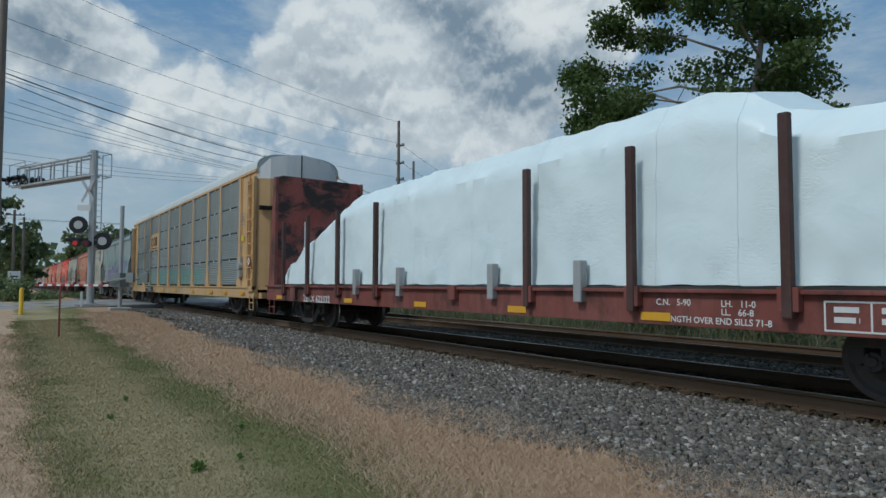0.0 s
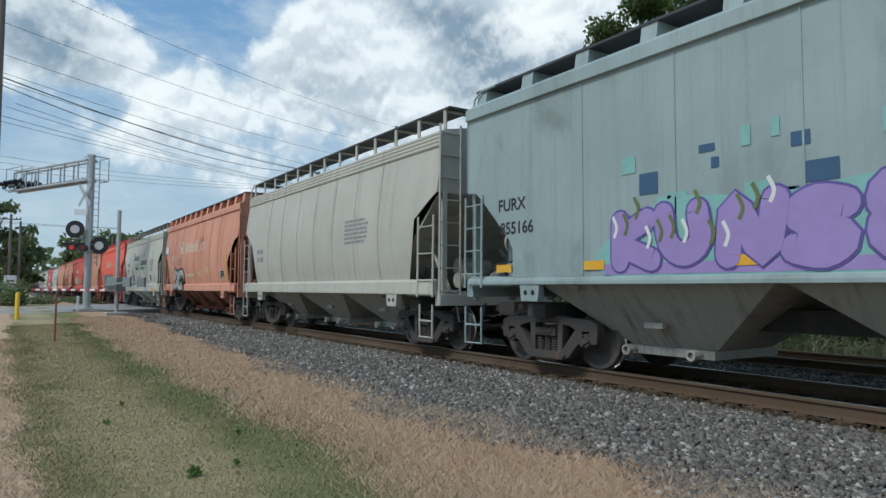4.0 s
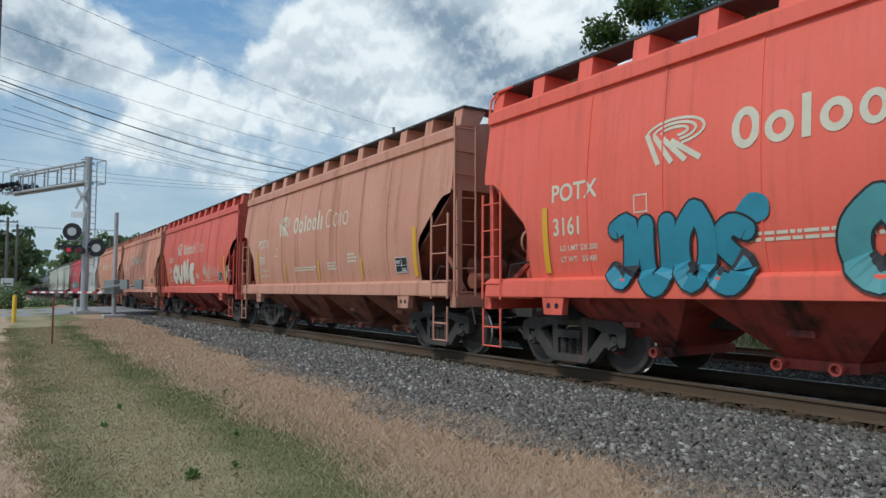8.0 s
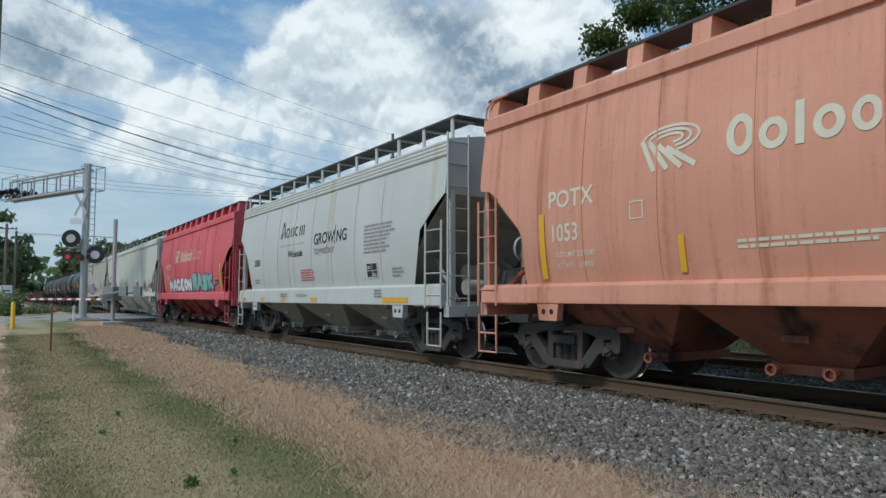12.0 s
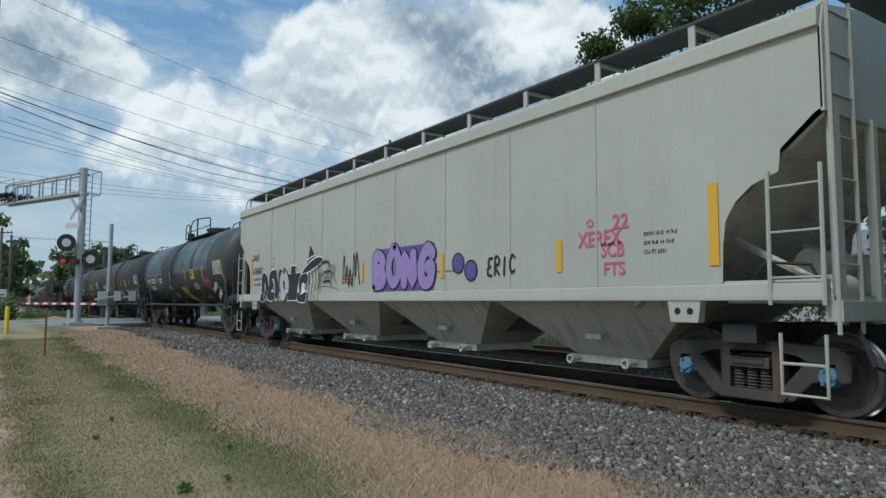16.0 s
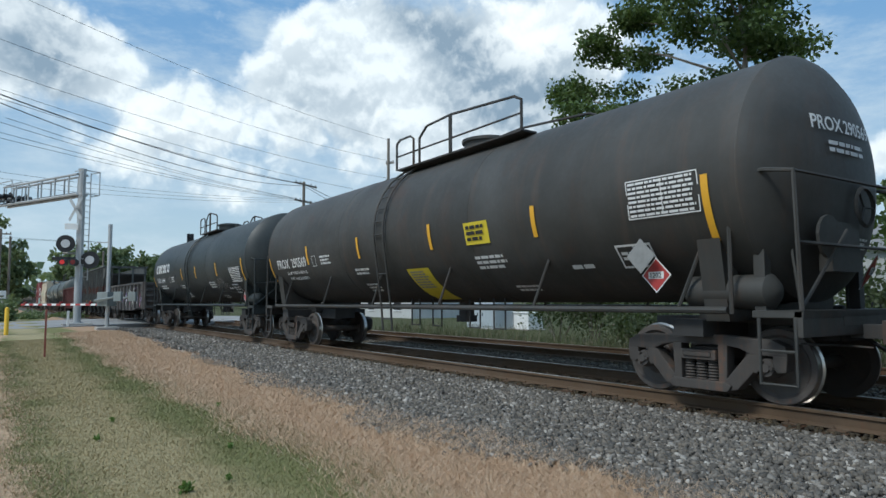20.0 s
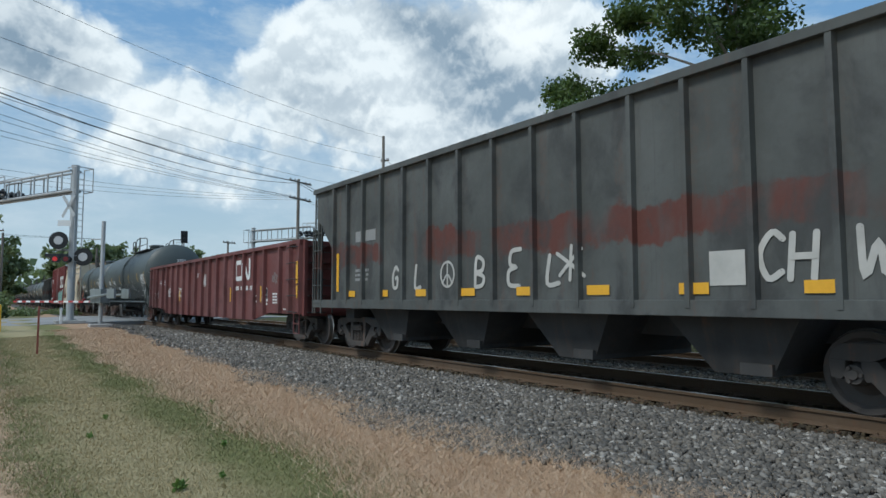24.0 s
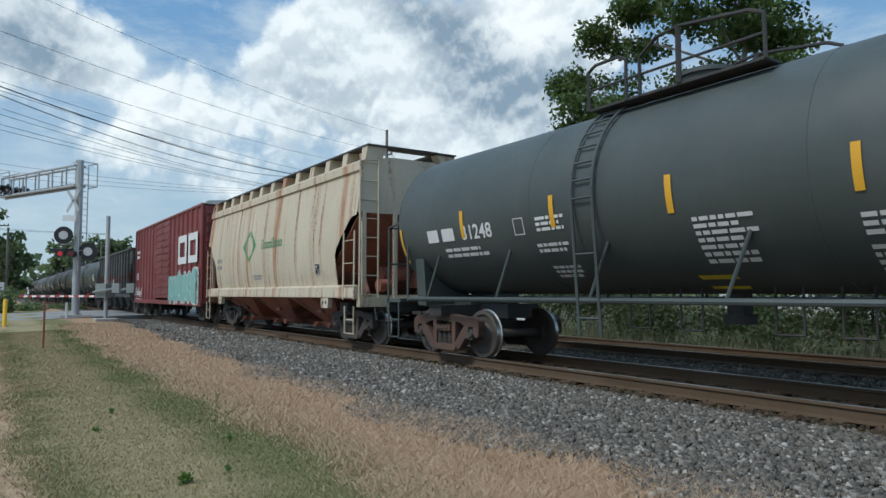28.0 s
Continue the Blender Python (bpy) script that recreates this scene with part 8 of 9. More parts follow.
    for i in range(24):
        x, z = rng.uniform(-h + 4.0, -h + 6.0), rng.uniform(1.1, 2.25)
        a = rng.uniform(0, 6)
        decal("graffiti", Flat().line([(x, z), (x + 0.11 * math.cos(a), z + 0.09 * math.sin(a))], 0.035), WHITE, car, side, "short pale spray dash", 0.040 + 0.0004 * i)
    f = Flat().text(-h + 1.25, 1.78, "245", 0.28, 1.2).bars(-h + 1.2, 2.15, 0.6, 1, 0.22, 3, 0).text(-h + 3.1, 1.72, "136", 0.24)
    decal("stencil_marking", f, CREAM, car, side, "", 0.014)
    stripes(car, side, [-h + 0.62], 1.75, 2.25, 0.12)
    car, h, side = open_hopper("open_hopper", "tall black open-top coal hopper with ribbed sides", -357.2, -342.1, COAL, COAL_IN, spots=(-6.35, -5.6, -4.8, -3.95, -3.0, -2.03, -1.03, -0.02, 0.99, 1.96, 2.96, 3.81, 4.66, 5.58, 6.35))
    f = Flat()
    for i in range(8):
        x = -h + 1.9 + 1.55 * i
        f.rect(x, 1.32, x + 0.42, 1.46)
    decal("reflector", f, AMBER, car, side, "amber reflective strips", 0.02)
    stripes(car, side, [-6.25, 6.08], 1.45, 2.39, 0.13)
    decal("data_board", Flat().rect(4.08, 1.42, 4.54, 1.83), SILVER, car, side, "pale data board", 0.012)
    for x, letter, w, tall in ((-3.55, "G", 0.34, 0.46), (-2.66, "L", 0.36, 0.46), (-0.66, "B", 0.42, 0.50), (0.22, "E", 0.50, 0.60), (1.18, "L", 0.45, 0.45), (4.62, "C", 0.42, 0.52), (4.98, "H", 0.42, 0.48), (5.66, "W", 0.50, 0.50)):
        tag(car, side, x, 1.50, w, tall, SILVER, letter, 3, 0.075)
    for a, b in (((1.50, 1.95), (2.05, 1.60)), ((1.55, 1.62), (2.0, 2.0)), ((1.76, 1.55), (1.80, 2.05))):
        decal("graffiti", capped([a, ((a[0] + b[0]) / 2, (a[1] + b[1]) / 2 + 0.01), b], 0.06), SILVER, car, side, "pale sprayed star", 0.012 + 0.002 * a[1])
    decal("stencil_tag", Flat().ring(-1.44, 1.73, 0.24, 0.26, 0.045).line([(-1.44, 1.5), (-1.44, 1.97)], 0.04).line([(-1.6, 1.56), (-1.44, 1.73), (-1.28, 1.56)], 0.04), SILVER, car, side, "pale sprayed ring", 0.012)
    f = Flat().bars(-h + 2.3, 2.6, 1.2, 1, 0.25, 6, 0).bars(-h + 2.3, 1.9, 0.7, 3, 0.06, 3)
    decal("stencil_marking", f, GREY_INK, car, side)
    spots = (9.98, 9.25, 8.51, 7.19, 6.24, 5.2, 4.15, 3.1, 2.07, 1.03)
    car, h, side = gondola("gondola", "oxide-red gondola with a white firm's sign", -378.3, -358.05, OXIDE, top=2.92, spots=[-x for x in spots] + [0.0] + list(spots[::-1]))
    ex, ez = 4.14, 1.90
    decal("firm_sign", Flat().line([(ex + 0.60, ez + 0.62), (ex + 0.12, ez + 0.62), (ex + 0.07, ez + 0.55), (ex + 0.07, ez + 0.15), (ex + 0.12, ez + 0.08), (ex + 0.66, ez + 0.08), (ex + 0.74, ez + 0.16), (ex + 0.74, ez + 0.50), (ex + 0.84, ez + 0.63), (ex + 0.98, ez + 0.60), (ex + 1.28, ez + 0.14), (ex + 1.42, ez + 0.08), (ex + 1.52, ez + 0.18), (ex + 1.52, ez + 0.72)], 0.15, 5), WHITE, car, side, "white sign as one bent band", 0.012)
    for x, w in ((3.86, 0.2), (4.12, 0.2), (4.38, 0.14), (4.75, 0.2), (5.0, 0.06), (5.12, 0.15), (5.32, 0.17), (5.72, 0.06), (5.83, 0.14), (6.02, 0.14)):
        blocks("firm_name", [(x, 1.57, x + w, 1.71)], WHITE, car, side, "small white block", 0.012)
    f = Flat().text(-h + 1.25, 2.32, "IC", 0.2).text(-h + 1.15, 1.95, "97", 0.22).text(-h + 2.15, 1.95, "48", 0.22).text(-h + 3.05, 1.95, "5", 0.22).frame_of(-h + 4.5, 1.95, -h + 4.75, 2.2, 0.02)
    f.bars(5.9, 1.35, 0.5, 3, 0.05, 4).bars(h - 3.2, 1.2, 0.6, 2, 0.06, 5).bars(h - 2.3, 1.4, 0.7, 4, 0.05, 6).bars(h - 1.4, 0.95, 0.4, 1, 0.05, 7)
    decal("stencil_marking", f, WHITE, car, side, "", 0.012)
    for x in (-h + 0.55, -h + 6.2, 3.56, 6.72):
        stripes(car, side, [x], 1.18, 1.68, 0.1)
    for x in (h - 0.02,):
        decal("reflector", Flat().rect(x - 0.20, 1.70, x - 0.06, 2.31).rect(x - 0.17, 1.30, x - 0.06, 1.64), AMBER, car, side, "amber reflective strip on the corner post", 0.125)
    placards(car, side, 6.85, 1.21, 0.52, 0.40)
    for x, z, w, tall, word, sd in ((-h + 1.0, 1.30, 0.75, 0.34, "SWIN", 1), (-h + 3.95, 1.40, 1.05, 0.36, "CHECKS", 2), (-h + 5.6, 1.40, 1.05, 0.36, "CHECKS", 3), (-h + 9.9, 1.80, 0.6, 0.45, "SWN", 4), (-h + 8.85, 2.15, 0.6, 0.16, "VEST", 5)):
        tag(car, side, x, z, w, tall, WHITE, word, 90 + sd, 0.045 if sd < 5 else 0.025)
    scribble(car, side, 7.75, 1.7, 0.8, 0.4, GREY_INK, 96, 0.025)
    # slate tank cars
    car, h, side = tank(-395.0, -380.0, TANKGREY, "3783", "slate grey tank car with faded tags", table=(5.95, 7.1, 2.17), board=(5.55, 1.76), bars=(-4.2, -1.08, 2.24, 5.06), edge=7.0, code=-6.6, cage=0.5, mark="    ", radius=1.55, middle=2.78, overhang=(1.0, 1.0), iron=RUSTY)
    throw_up(car, side, -h + 3.3, 1.62, -h + 4.2, 2.2, "YU", TANKGREY, SILVER, 101, 0.014, 0.22, 0.018)
    throw_up(car, side, -0.9, 1.75, 1.5, 2.28, "YUROIO", TANKGREY, SILVER, 102, 0.014, 0.24, 0.020)
    throw_up(car, side, 2.9, 1.75, 4.2, 2.3, "GEN", TANKGREY, SILVER, 103, 0.014, 0.24, 0.018)
    decal("paint_patch", Flat().rect(-2.35, 2.02, -1.5, 2.22).rect(-3.1, 1.70, -2.3, 1.92), TANKGREEN, car, side, "dark overpainted patch", 0.010)
    diamond(car, side, 6.56, 1.6, 0.33, GREY_INK, GREY_INK)
    car, h, side = tank(-409.9, -396.9, TANKGREY, "31248", "slate grey tank car with a white hazard placard", table=(4.52, 5.6, 2.14), board=(3.3, 1.6), bars=(-4.25, -1.85, 0.33, 2.6), edge=5.78, code=-5.4, cage=-1.2, long=2.9, radius=1.5, middle=2.73, overhang=(1.1, 1.2), iron=RUSTY, mark="    ", face=WHITE)
    decal("stencil_marking", Flat().text(4.50, 2.78, "DOT-SP 21134", 0.14, 0.95).text(3.80, 2.52, "SR 13450", 0.12, 0.95).text(3.84, 2.38, "FRA AIP", 0.12, 0.95).bars(-5.4, 2.25, 0.9, 1, 0.24, 4, 0), WHITE, car, side, "", 0.014)
    f = Flat().bars(0.65, 2.15, 0.9, 7, 0.05, 4, 0.4).bars(2.6, 1.7, 0.8, 4, 0.045, 5)
    decal("stencil_marking", f, WHITE, car, side, "", 0.014)
    diamond(car, side, 4.62, 1.5, 0.24, WHITE, DARK)
    decal("warning_panel", Flat().rect(0.33, 1.3, 0.88, 1.48), LEMON, car, side, "yellow panel", 0.02)
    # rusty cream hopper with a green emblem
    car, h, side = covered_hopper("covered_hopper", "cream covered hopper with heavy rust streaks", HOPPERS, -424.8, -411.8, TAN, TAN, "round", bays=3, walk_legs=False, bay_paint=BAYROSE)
    decal("firm_emblem", Flat().add([(-2.05, 2.84), (-1.40, 2.3), (-1.40, 3.38)], [(0, 1, 2)]).add([(-1.34, 2.3), (-0.7, 2.84), (-1.34, 3.38)], [(0, 1, 2)]), GREEN_INK, car, side, "green diamond emblem", 0.01)
    blocks("firm_name", [(-0.15 + 0.23 * i, 2.68, 0.03 + 0.23 * i, 2.68 + (0.30 if i in (0, 4) else 0.2)) for i in range(8)], GREEN_INK, car, side, "plain green frame of the firm's name", 0.01, 0.04)
    decal("stencil_marking", Flat().bars(-h + 1.4, 2.4, 0.6, 2, 0.14, 4, 0).bars(-h + 5.5, 1.8, 1.0, 2, 0.05, 5), GREY_INK, car, side)
    placards(car, side, h - 2.4, 1.75, 0.3, 0.3)
    boxcar(-441.3, -425.95)
    car, h, side = open_hopper("open_hopper", "black open-top hopper with ribbed sides", -458.0, -442.5, COAL, COAL_IN)
    decal("data_board", Flat().rect(0, 1.8, 0.5, 2.3), SILVER, car, side, "pale data board", 0.012)
    ends = -460.3
    for i, skin in enumerate((TANKGREY, TANKBLACK, TANKBROWN, TANKBLACK, TANKGREY, TANKBROWN, TANKBLACK)):
        tank(ends - 15.2, ends, skin, "290%d" % (311 + 37 * i), "black tank car with white stencils", cage=-0.4)
        ends -= 17.6


def boxcar(rear, front):
    half, mid = (front - rear) / 2, (front + rear) / 2
    car = thing("boxcar", "red boxcar with a white sign and green spray", "boxcar", "covered freight cars of the train")
    CARS.append((car, mid))
    running_gear(car, half, (1.9, 1.5))
    low, top, w = 0.95, 4.95, 1.5
    for k in (-1, 1):
        for a, b in ((-half, -1.6), (1.6, half)):
            s = Shape().box(a, b, *sorted((k * (w - 0.04), k * w)), low, top)
            part("side_sheet", s, BOXRED, car)
            n = 7
            for i in range(n + 1):
                x = a + 0.06 + (b - a - 0.12) * i / n
                s = Shape().prism([(x - 0.06, k * w), (x + 0.06, k * w), (x + 0.035, k * (w + 0.07)), (x - 0.035, k * (w + 0.07))][::-k], "z", low, top)
                part("side_post", s, BOXRED, car)
        for a, b in ((-1.6, 0.0), (0.0, 1.6)):
            s = Shape().box(a + 0.02, b - 0.02, *sorted((k * w, k * (w + 0.05))), low + 0.1, top - 0.05)
            for i in range(11):
                z = low + 0.3 + 0.34 * i
                s.box(a + 0.05, b - 0.05, *sorted((k * (w + 0.05), k * (w + 0.08))), z, z + 0.14)
            part("door", s, BOXRED, car, bevel=0.008)
        s = Shape().box(-half, half, *sorted((k * (w - 0.02), k * (w + 0.09))), low - 0.2, low).box(-half, half, *sorted((k * (w - 0.05), k * (w + 0.06))), top, top + 0.1)
        part("side_sill", s, BOXRED, car, bevel=0.01)
        s = Shape().box(*sorted((k * half, k * (half - 0.05))), -w, w, low - 0.1, top)
        for i in range(10):
            z = low + 0.15 + 0.39 * i
            part("end_rib", Shape().box(*sorted((k * half, k * (half + 0.07))), -w + 0.15, w - 0.15, z, z + 0.2), BOXRED, car)
        part("end_wall", s, BOXRED, car, bevel=0.01)
    s = Shape().prism([(-w, top + 0.06), (w, top + 0.06), (w * 0.9, top + 0.2), (0, top + 0.34), (-w * 0.9, top + 0.2)], "x", -half - 0.02, half + 0.02)
    part("roof", s, ROOFGREY, car)
    ladder("ladder", car, BOXRED, (half - 0.6, -1.6, 0.8), (half - 0.6, -1.6, 2.2), "x", 0.5, 0.38)
    side = lambda z: -w - 0.072
    for x in (3.6, 5.5):
        decal("firm_sign", Flat().frame_of(x, 2.6, x + 1.6, 3.9, 0.32), WHITE, car, side, "white sign as a plain square frame")
    decal("graffiti", Flat().rect(1.7, 0.78, half - 0.2, 2.1), AQUA, car, side, "aqua sprayed ground", 0.010)
    throw_up(car, side, 1.9, 0.8, half - 0.3, 2.3, "MAKE", AQUA, WHITE, 121, 0.014, 0.36, 0.05)
    scribble(car, side, -half + 0.3, 1.0, 2.4, 0.7, WHITE, 122, 0.07)
    decal("stencil_marking", Flat().bars(-half + 0.8, 3.6, 0.9, 2, 0.16, 3, 0).bars(-half + 0.8, 2.4, 0.7, 4, 0.06, 4), WHITE, car, side)


train()


# ---- poles, wires and posts ----
def at_turn(turn, reach):
    """The place on the plan at so many degrees from -x towards +y, and so far off."""
    a = radians(turn)
    return (-reach * math.cos(a), reach * math.sin(a))


def utility_pole(x, y, height, r, arms, label, caps=()):
    t = thing("utility_pole", label, "utility pole", "utility poles")
    part("pole", Shape().rod((x, y, -0.5), (x, y, height), r, 14, r * 0.72), POLE, t)
    for z, half, way in arms:
        d = Vector((math.cos(radians(way)), math.sin(radians(way)), 0))
        p = Vector((x, y, z))
        w = Vector((-d.y, d.x, 0)) * 0.06
        off = Vector((-d.y, d.x, 0)) * (r + 0.05)
        q = [p + off + d * half * a + w * b for a, b in ((-1, -1), (1, -1), (1, 1), (-1, 1))]
        arm = part("crossarm", Shape().prism([tuple(v.xy) for v in q], "z", z - 0.06, z + 0.06), POLE, t)
        for u in (-0.9, -0.5, 0.5, 0.9):
            c = p + off + d * half * u
            part("insulator", Shape().lathe([(0.06, 0.02), (0.10, 0.06), (0.14, 0.035), (0.19, 0.055), (0.22, 0.001)], c, "z", 8), GRATING, arm)
    for z in caps:
        part("transformer", Shape().rod((x + r + 0.28, y, z), (x + r + 0.28, y, z + 0.75), 0.22, 12), GALV, t)
    return t


def wire(p, q, sag, r):
    s = Shape()
    p, q = Vector(p), Vector(q)
    n = 14
    pts = []
    for i in range(n + 1):
        u = i / n
        v = p.lerp(q, u)
        v.z -= 4 * sag * u * (1 - u)
        pts.append(v)
    s.tube(pts, r, 5)
    solid("overhead_wire", s, WIRE, "thin dark overhead wire between poles", "wire", "overhead wires")


TALL, CROSS, NEAR = at_turn(29.3, 59.0), at_turn(22.1, 59.0), (-34.0, -0.52)


def poles():
    utility_pole(*NEAR, 16.5, 0.19, (), "weathered brown timber pole beside the road")
    utility_pole(*TALL, 16.2, 0.17, ((14.0, 0.45, 20), (12.4, 0.45, 20), (10.9, 0.45, 20), (8.4, 1.3, 20), (7.6, 1.4, 20)), "tall grey timber pole with several short arms", (7.0,))
    utility_pole(*at_turn(30.6, 70.0), 14.6, 0.17, ((10.5, 1.0, 20),), "grey timber pole behind another pole")
    utility_pole(*CROSS, 12.1, 0.17, ((11.8, 1.5, -60), (10.3, 1.5, -60)), "grey timber pole with two crossarms")
    utility_pole(*at_turn(0.25, 82.0), 9.2, 0.17, ((8.7, 0.9, 70),), "slim grey timber pole by the trees")
    utility_pole(*at_turn(0.85, 88.0), 9.0, 0.16, (), "slim grey timber pole by the trees")
    utility_pole(*at_turn(16.5, 84.0), 8.6, 0.14, ((8.4, 1.0, -60),), "slim pole beyond the tracks")
    utility_pole(*at_turn(6.9, 70.0), 6.4, 0.12, (), "pale slim post beyond the crossing")
    n, c, t = NEAR, CROSS, TALL
    for z0, z1, sag, r in ((10.7, 11.9, 0.5, 0.028), (10.35, 11.75, 0.9, 0.020), (10.5, 11.9, 0.3, 0.012)):
        wire((n[0], n[1], z0), (c[0], c[1], z1), sag, r)
    for k in (-1.3, -0.6, 0.6, 1.3):
        wire((n[0] - 0.3, n[1] + k * 0.5, 9.3 + 0.28 * k), (c[0] + k * 0.5, c[1] - k * 0.87, 10.5), 0.35, 0.011)
    for k in (-1.0, 0.0, 1.0):
        wire((n[0] - 12, n[1] - 4, 9.1 + 0.45 * k), (c[0] + k * 0.5, c[1] - k * 0.87, 10.45), 0.5, 0.010)
    for z0, z1 in ((13.1, 14.2), (11.7, 12.6), (10.9, 11.1), (15.4, 16.1)):
        wire((n[0], n[1], z0), (t[0], t[1], z1), 0.55, 0.010)
    for z0, z1, r in ((11.9, 8.6, 0.026), (11.75, 7.8, 0.020), (10.5, 8.4, 0.010), (10.45, 7.7, 0.010), (10.4, 8.0, 0.010)):
        wire((c[0], c[1], z0), (t[0], t[1], z1), 0.12, r)
    far = at_turn(41.0, 120.0)
    for z0, z1 in ((14.2, 14.0), (12.6, 12.5), (11.1, 11.5), (8.6, 9.5)):
        wire((t[0], t[1], z0), (far[0], far[1], z1), 1.2, 0.014)
    utility_pole(*far, 15.0, 0.17, ((14, 0.5, 20),), "distant grey timber pole")
    left = at_turn(-14.0, 70.0)
    for z in (9.0, 8.6):
        wire((*left, z), (*at_turn(6.9, 74.0), 7.6), 0.6, 0.012)


poles()


def posts():
    s = Shape().rod((-22.3, 1.28, -0.2), (-22.3, 1.28, 1.42), 0.026, 6).box(-22.33, -22.27, 1.255, 1.305, -0.2, 1.42)
    solid("marker_stake", s, RED_PAINT, "thin rusty red steel stake in the lawn", "stake")
    s = Shape().lathe([(-0.3, 0.085), (1.28, 0.085), (1.34, 0.06), (1.36, 0.001)], (-33.6, 0.50, 0.05), "z", 14)
    solid("bollard", s, YELLOW_PAINT, "yellow painted steel post by the road", "post", smooth=True)
    s = Shape().box(-41.6, -41.48, 3.35, 3.47, 0.2, 1.15)
    solid("marker_post", s, WHITE_PAINT, "short white marker post beside the signal mast", "post", bevel=0.02)
    sign = thing("road_sign", "small white road sign on a thin post", "sign")
    x, y = at_turn(0.35, 66.0)
    part("post", Shape().rod((x, y, 0), (x, y, 2.6), 0.04, 8), GALV, sign)
    part("board", Shape().box(x + 0.04, x + 0.07, y - 0.45, y + 0.45, 1.5, 2.6), WHITE_PAINT, sign, bevel=0.01)
    part("lettering", Shape().box(x + 0.072, x + 0.076, y - 0.3, y + 0.3, 2.1, 2.2).box(x + 0.072, x + 0.076, y - 0.25, y + 0.25, 1.85, 1.95), DARK, sign)
    # railway colour-light signals beyond the crossing
    for turn, reach, top in ((13.1, 76.0, 8.9), (13.4, 77.0, 5.9)):
        sx, sy = at_turn(turn, reach)
        t = thing("railway_signal", "black two-lamp railway signal head on a mast", "railway signal", "railway signals")
        part("mast", Shape().rod((sx, sy, 0), (sx, sy, top), 0.09, 10), GALV, t)
        part("head", Shape().box(sx + 0.1, sx + 0.25, sy - 0.35, sy + 0.35, top - 1.3, top), BLACK, t, bevel=0.05)
        for z in (0.35, 0.9):
            part("hood", Shape().rod((sx + 0.25, sy, top - z), (sx + 0.5, sy, top - z), 0.16, 12), BLACK, t)
        part("railing", Shape().tube([(sx - 0.6, sy - 0.6, top - 2.2), (sx - 0.6, sy + 0.6, top - 2.2), (sx - 0.6, sy + 0.6, top - 1.2), (sx - 0.6, sy - 0.6, top - 1.2), (sx - 0.6, sy - 0.6, top - 2.2)], 0.03, 6), GALV, t)
    cantilever(at_turn(18.5, 74.0), 0.2, Vector((0.912, 0.41, 0)), -FACE, 9.0, 9.2, "galvanised cantilever crossing signal beyond the tracks")


posts()


def boxes():
    grey = paint("cabinet_grey", (0.42, 0.47, 0.50), 0.5, 0.2, 0.03)
    x, y = at_turn(38.0, 36.0)
    c = thing("utility_cabinet", "pale grey steel utility cabinet on a concrete pad", "cabinet", "utility cabinets")
    part("pad", Shape().box(x - 1.4, x + 1.4, y - 0.8, y + 0.8, -0.1, 0.18), CONCRETE, c, bevel=0.03)
    part("body", Shape().box(x - 1.25, x + 1.25, y - 0.6, y + 0.6, 0.18, 1.55), grey, c, bevel=0.03)
    for k in (-0.62, 0.62):
        d = part("door", Shape().box(x + k - 0.57, x + k + 0.57, y - 0.63, y - 0.60, 0.28, 1.45), grey, c, bevel=0.01)
        part("handle", Shape().box(x + k * 0.35 - 0.02, x + k * 0.35 + 0.02, y - 0.66, y - 0.63, 0.8, 0.98), BLACK, d)
    x, y = at_turn(41.0, 35.5)
    c = thing("utility_cabinet", "low white equipment box on a concrete pad", "cabinet", "utility cabinets")
    part("pad", Shape().box(x - 0.95, x + 0.95, y - 0.6, y + 0.6, -0.1, 0.14), CONCRETE, c, bevel=0.03)
    part("body", Shape().box(x - 0.85, x + 0.85, y - 0.5, y + 0.5, 0.14, 0.95), WHITE_PAINT, c, bevel=0.04)
    part("lid", Shape().box(x - 0.9, x + 0.9, y - 0.55, y + 0.55, 0.95, 1.02), WHITE_PAINT, c, bevel=0.02)
    # far low building and a roof behind the trees
    wall, roof = paint("pale_siding", (0.52, 0.52, 0.50), 0.8, 0.2), paint("grey_shingles", (0.20, 0.195, 0.19), 0.9, 0.3)
    for turn, reach, wx, wy, hgt, lab in ((31.0, 62.0, 9.0, 5.0, 2.9, "long low pale building with a grey roof"), (64.5, 50.0, 5.5, 4.0, 4.4, "house with a grey shingle roof behind trees")):
        x, y = at_turn(turn, reach)
        h = thing("house", lab, "house", "houses beyond the railway")
        part("wall", Shape().box(x - wx, x + wx, y - wy, y + wy, -0.2, hgt), wall, h)
        part("roof", Shape().prism([(y - wy - 0.4, hgt), (y + wy + 0.4, hgt), (y, hgt + 1.9)], "x", x - wx - 0.4, x + wx + 0.4), roof, h)
        for i in range(4):
            wx0 = x - wx + (2 * wx) * (i + 0.5) / 4
            win = part("window", Shape().box(wx0 - 0.5, wx0 + 0.5, y - wy - 0.04, y - wy, 0.9, 2.1), BLACK, h)
            part("window_frame", Shape().box(wx0 - 0.6, wx0 + 0.6, y - wy - 0.07, y - wy - 0.03, 2.1, 2.2).box(wx0 - 0.6, wx0 + 0.6, y - wy - 0.07, y - wy - 0.03, 0.8, 0.9), WHITE_PAINT, win)


boxes()


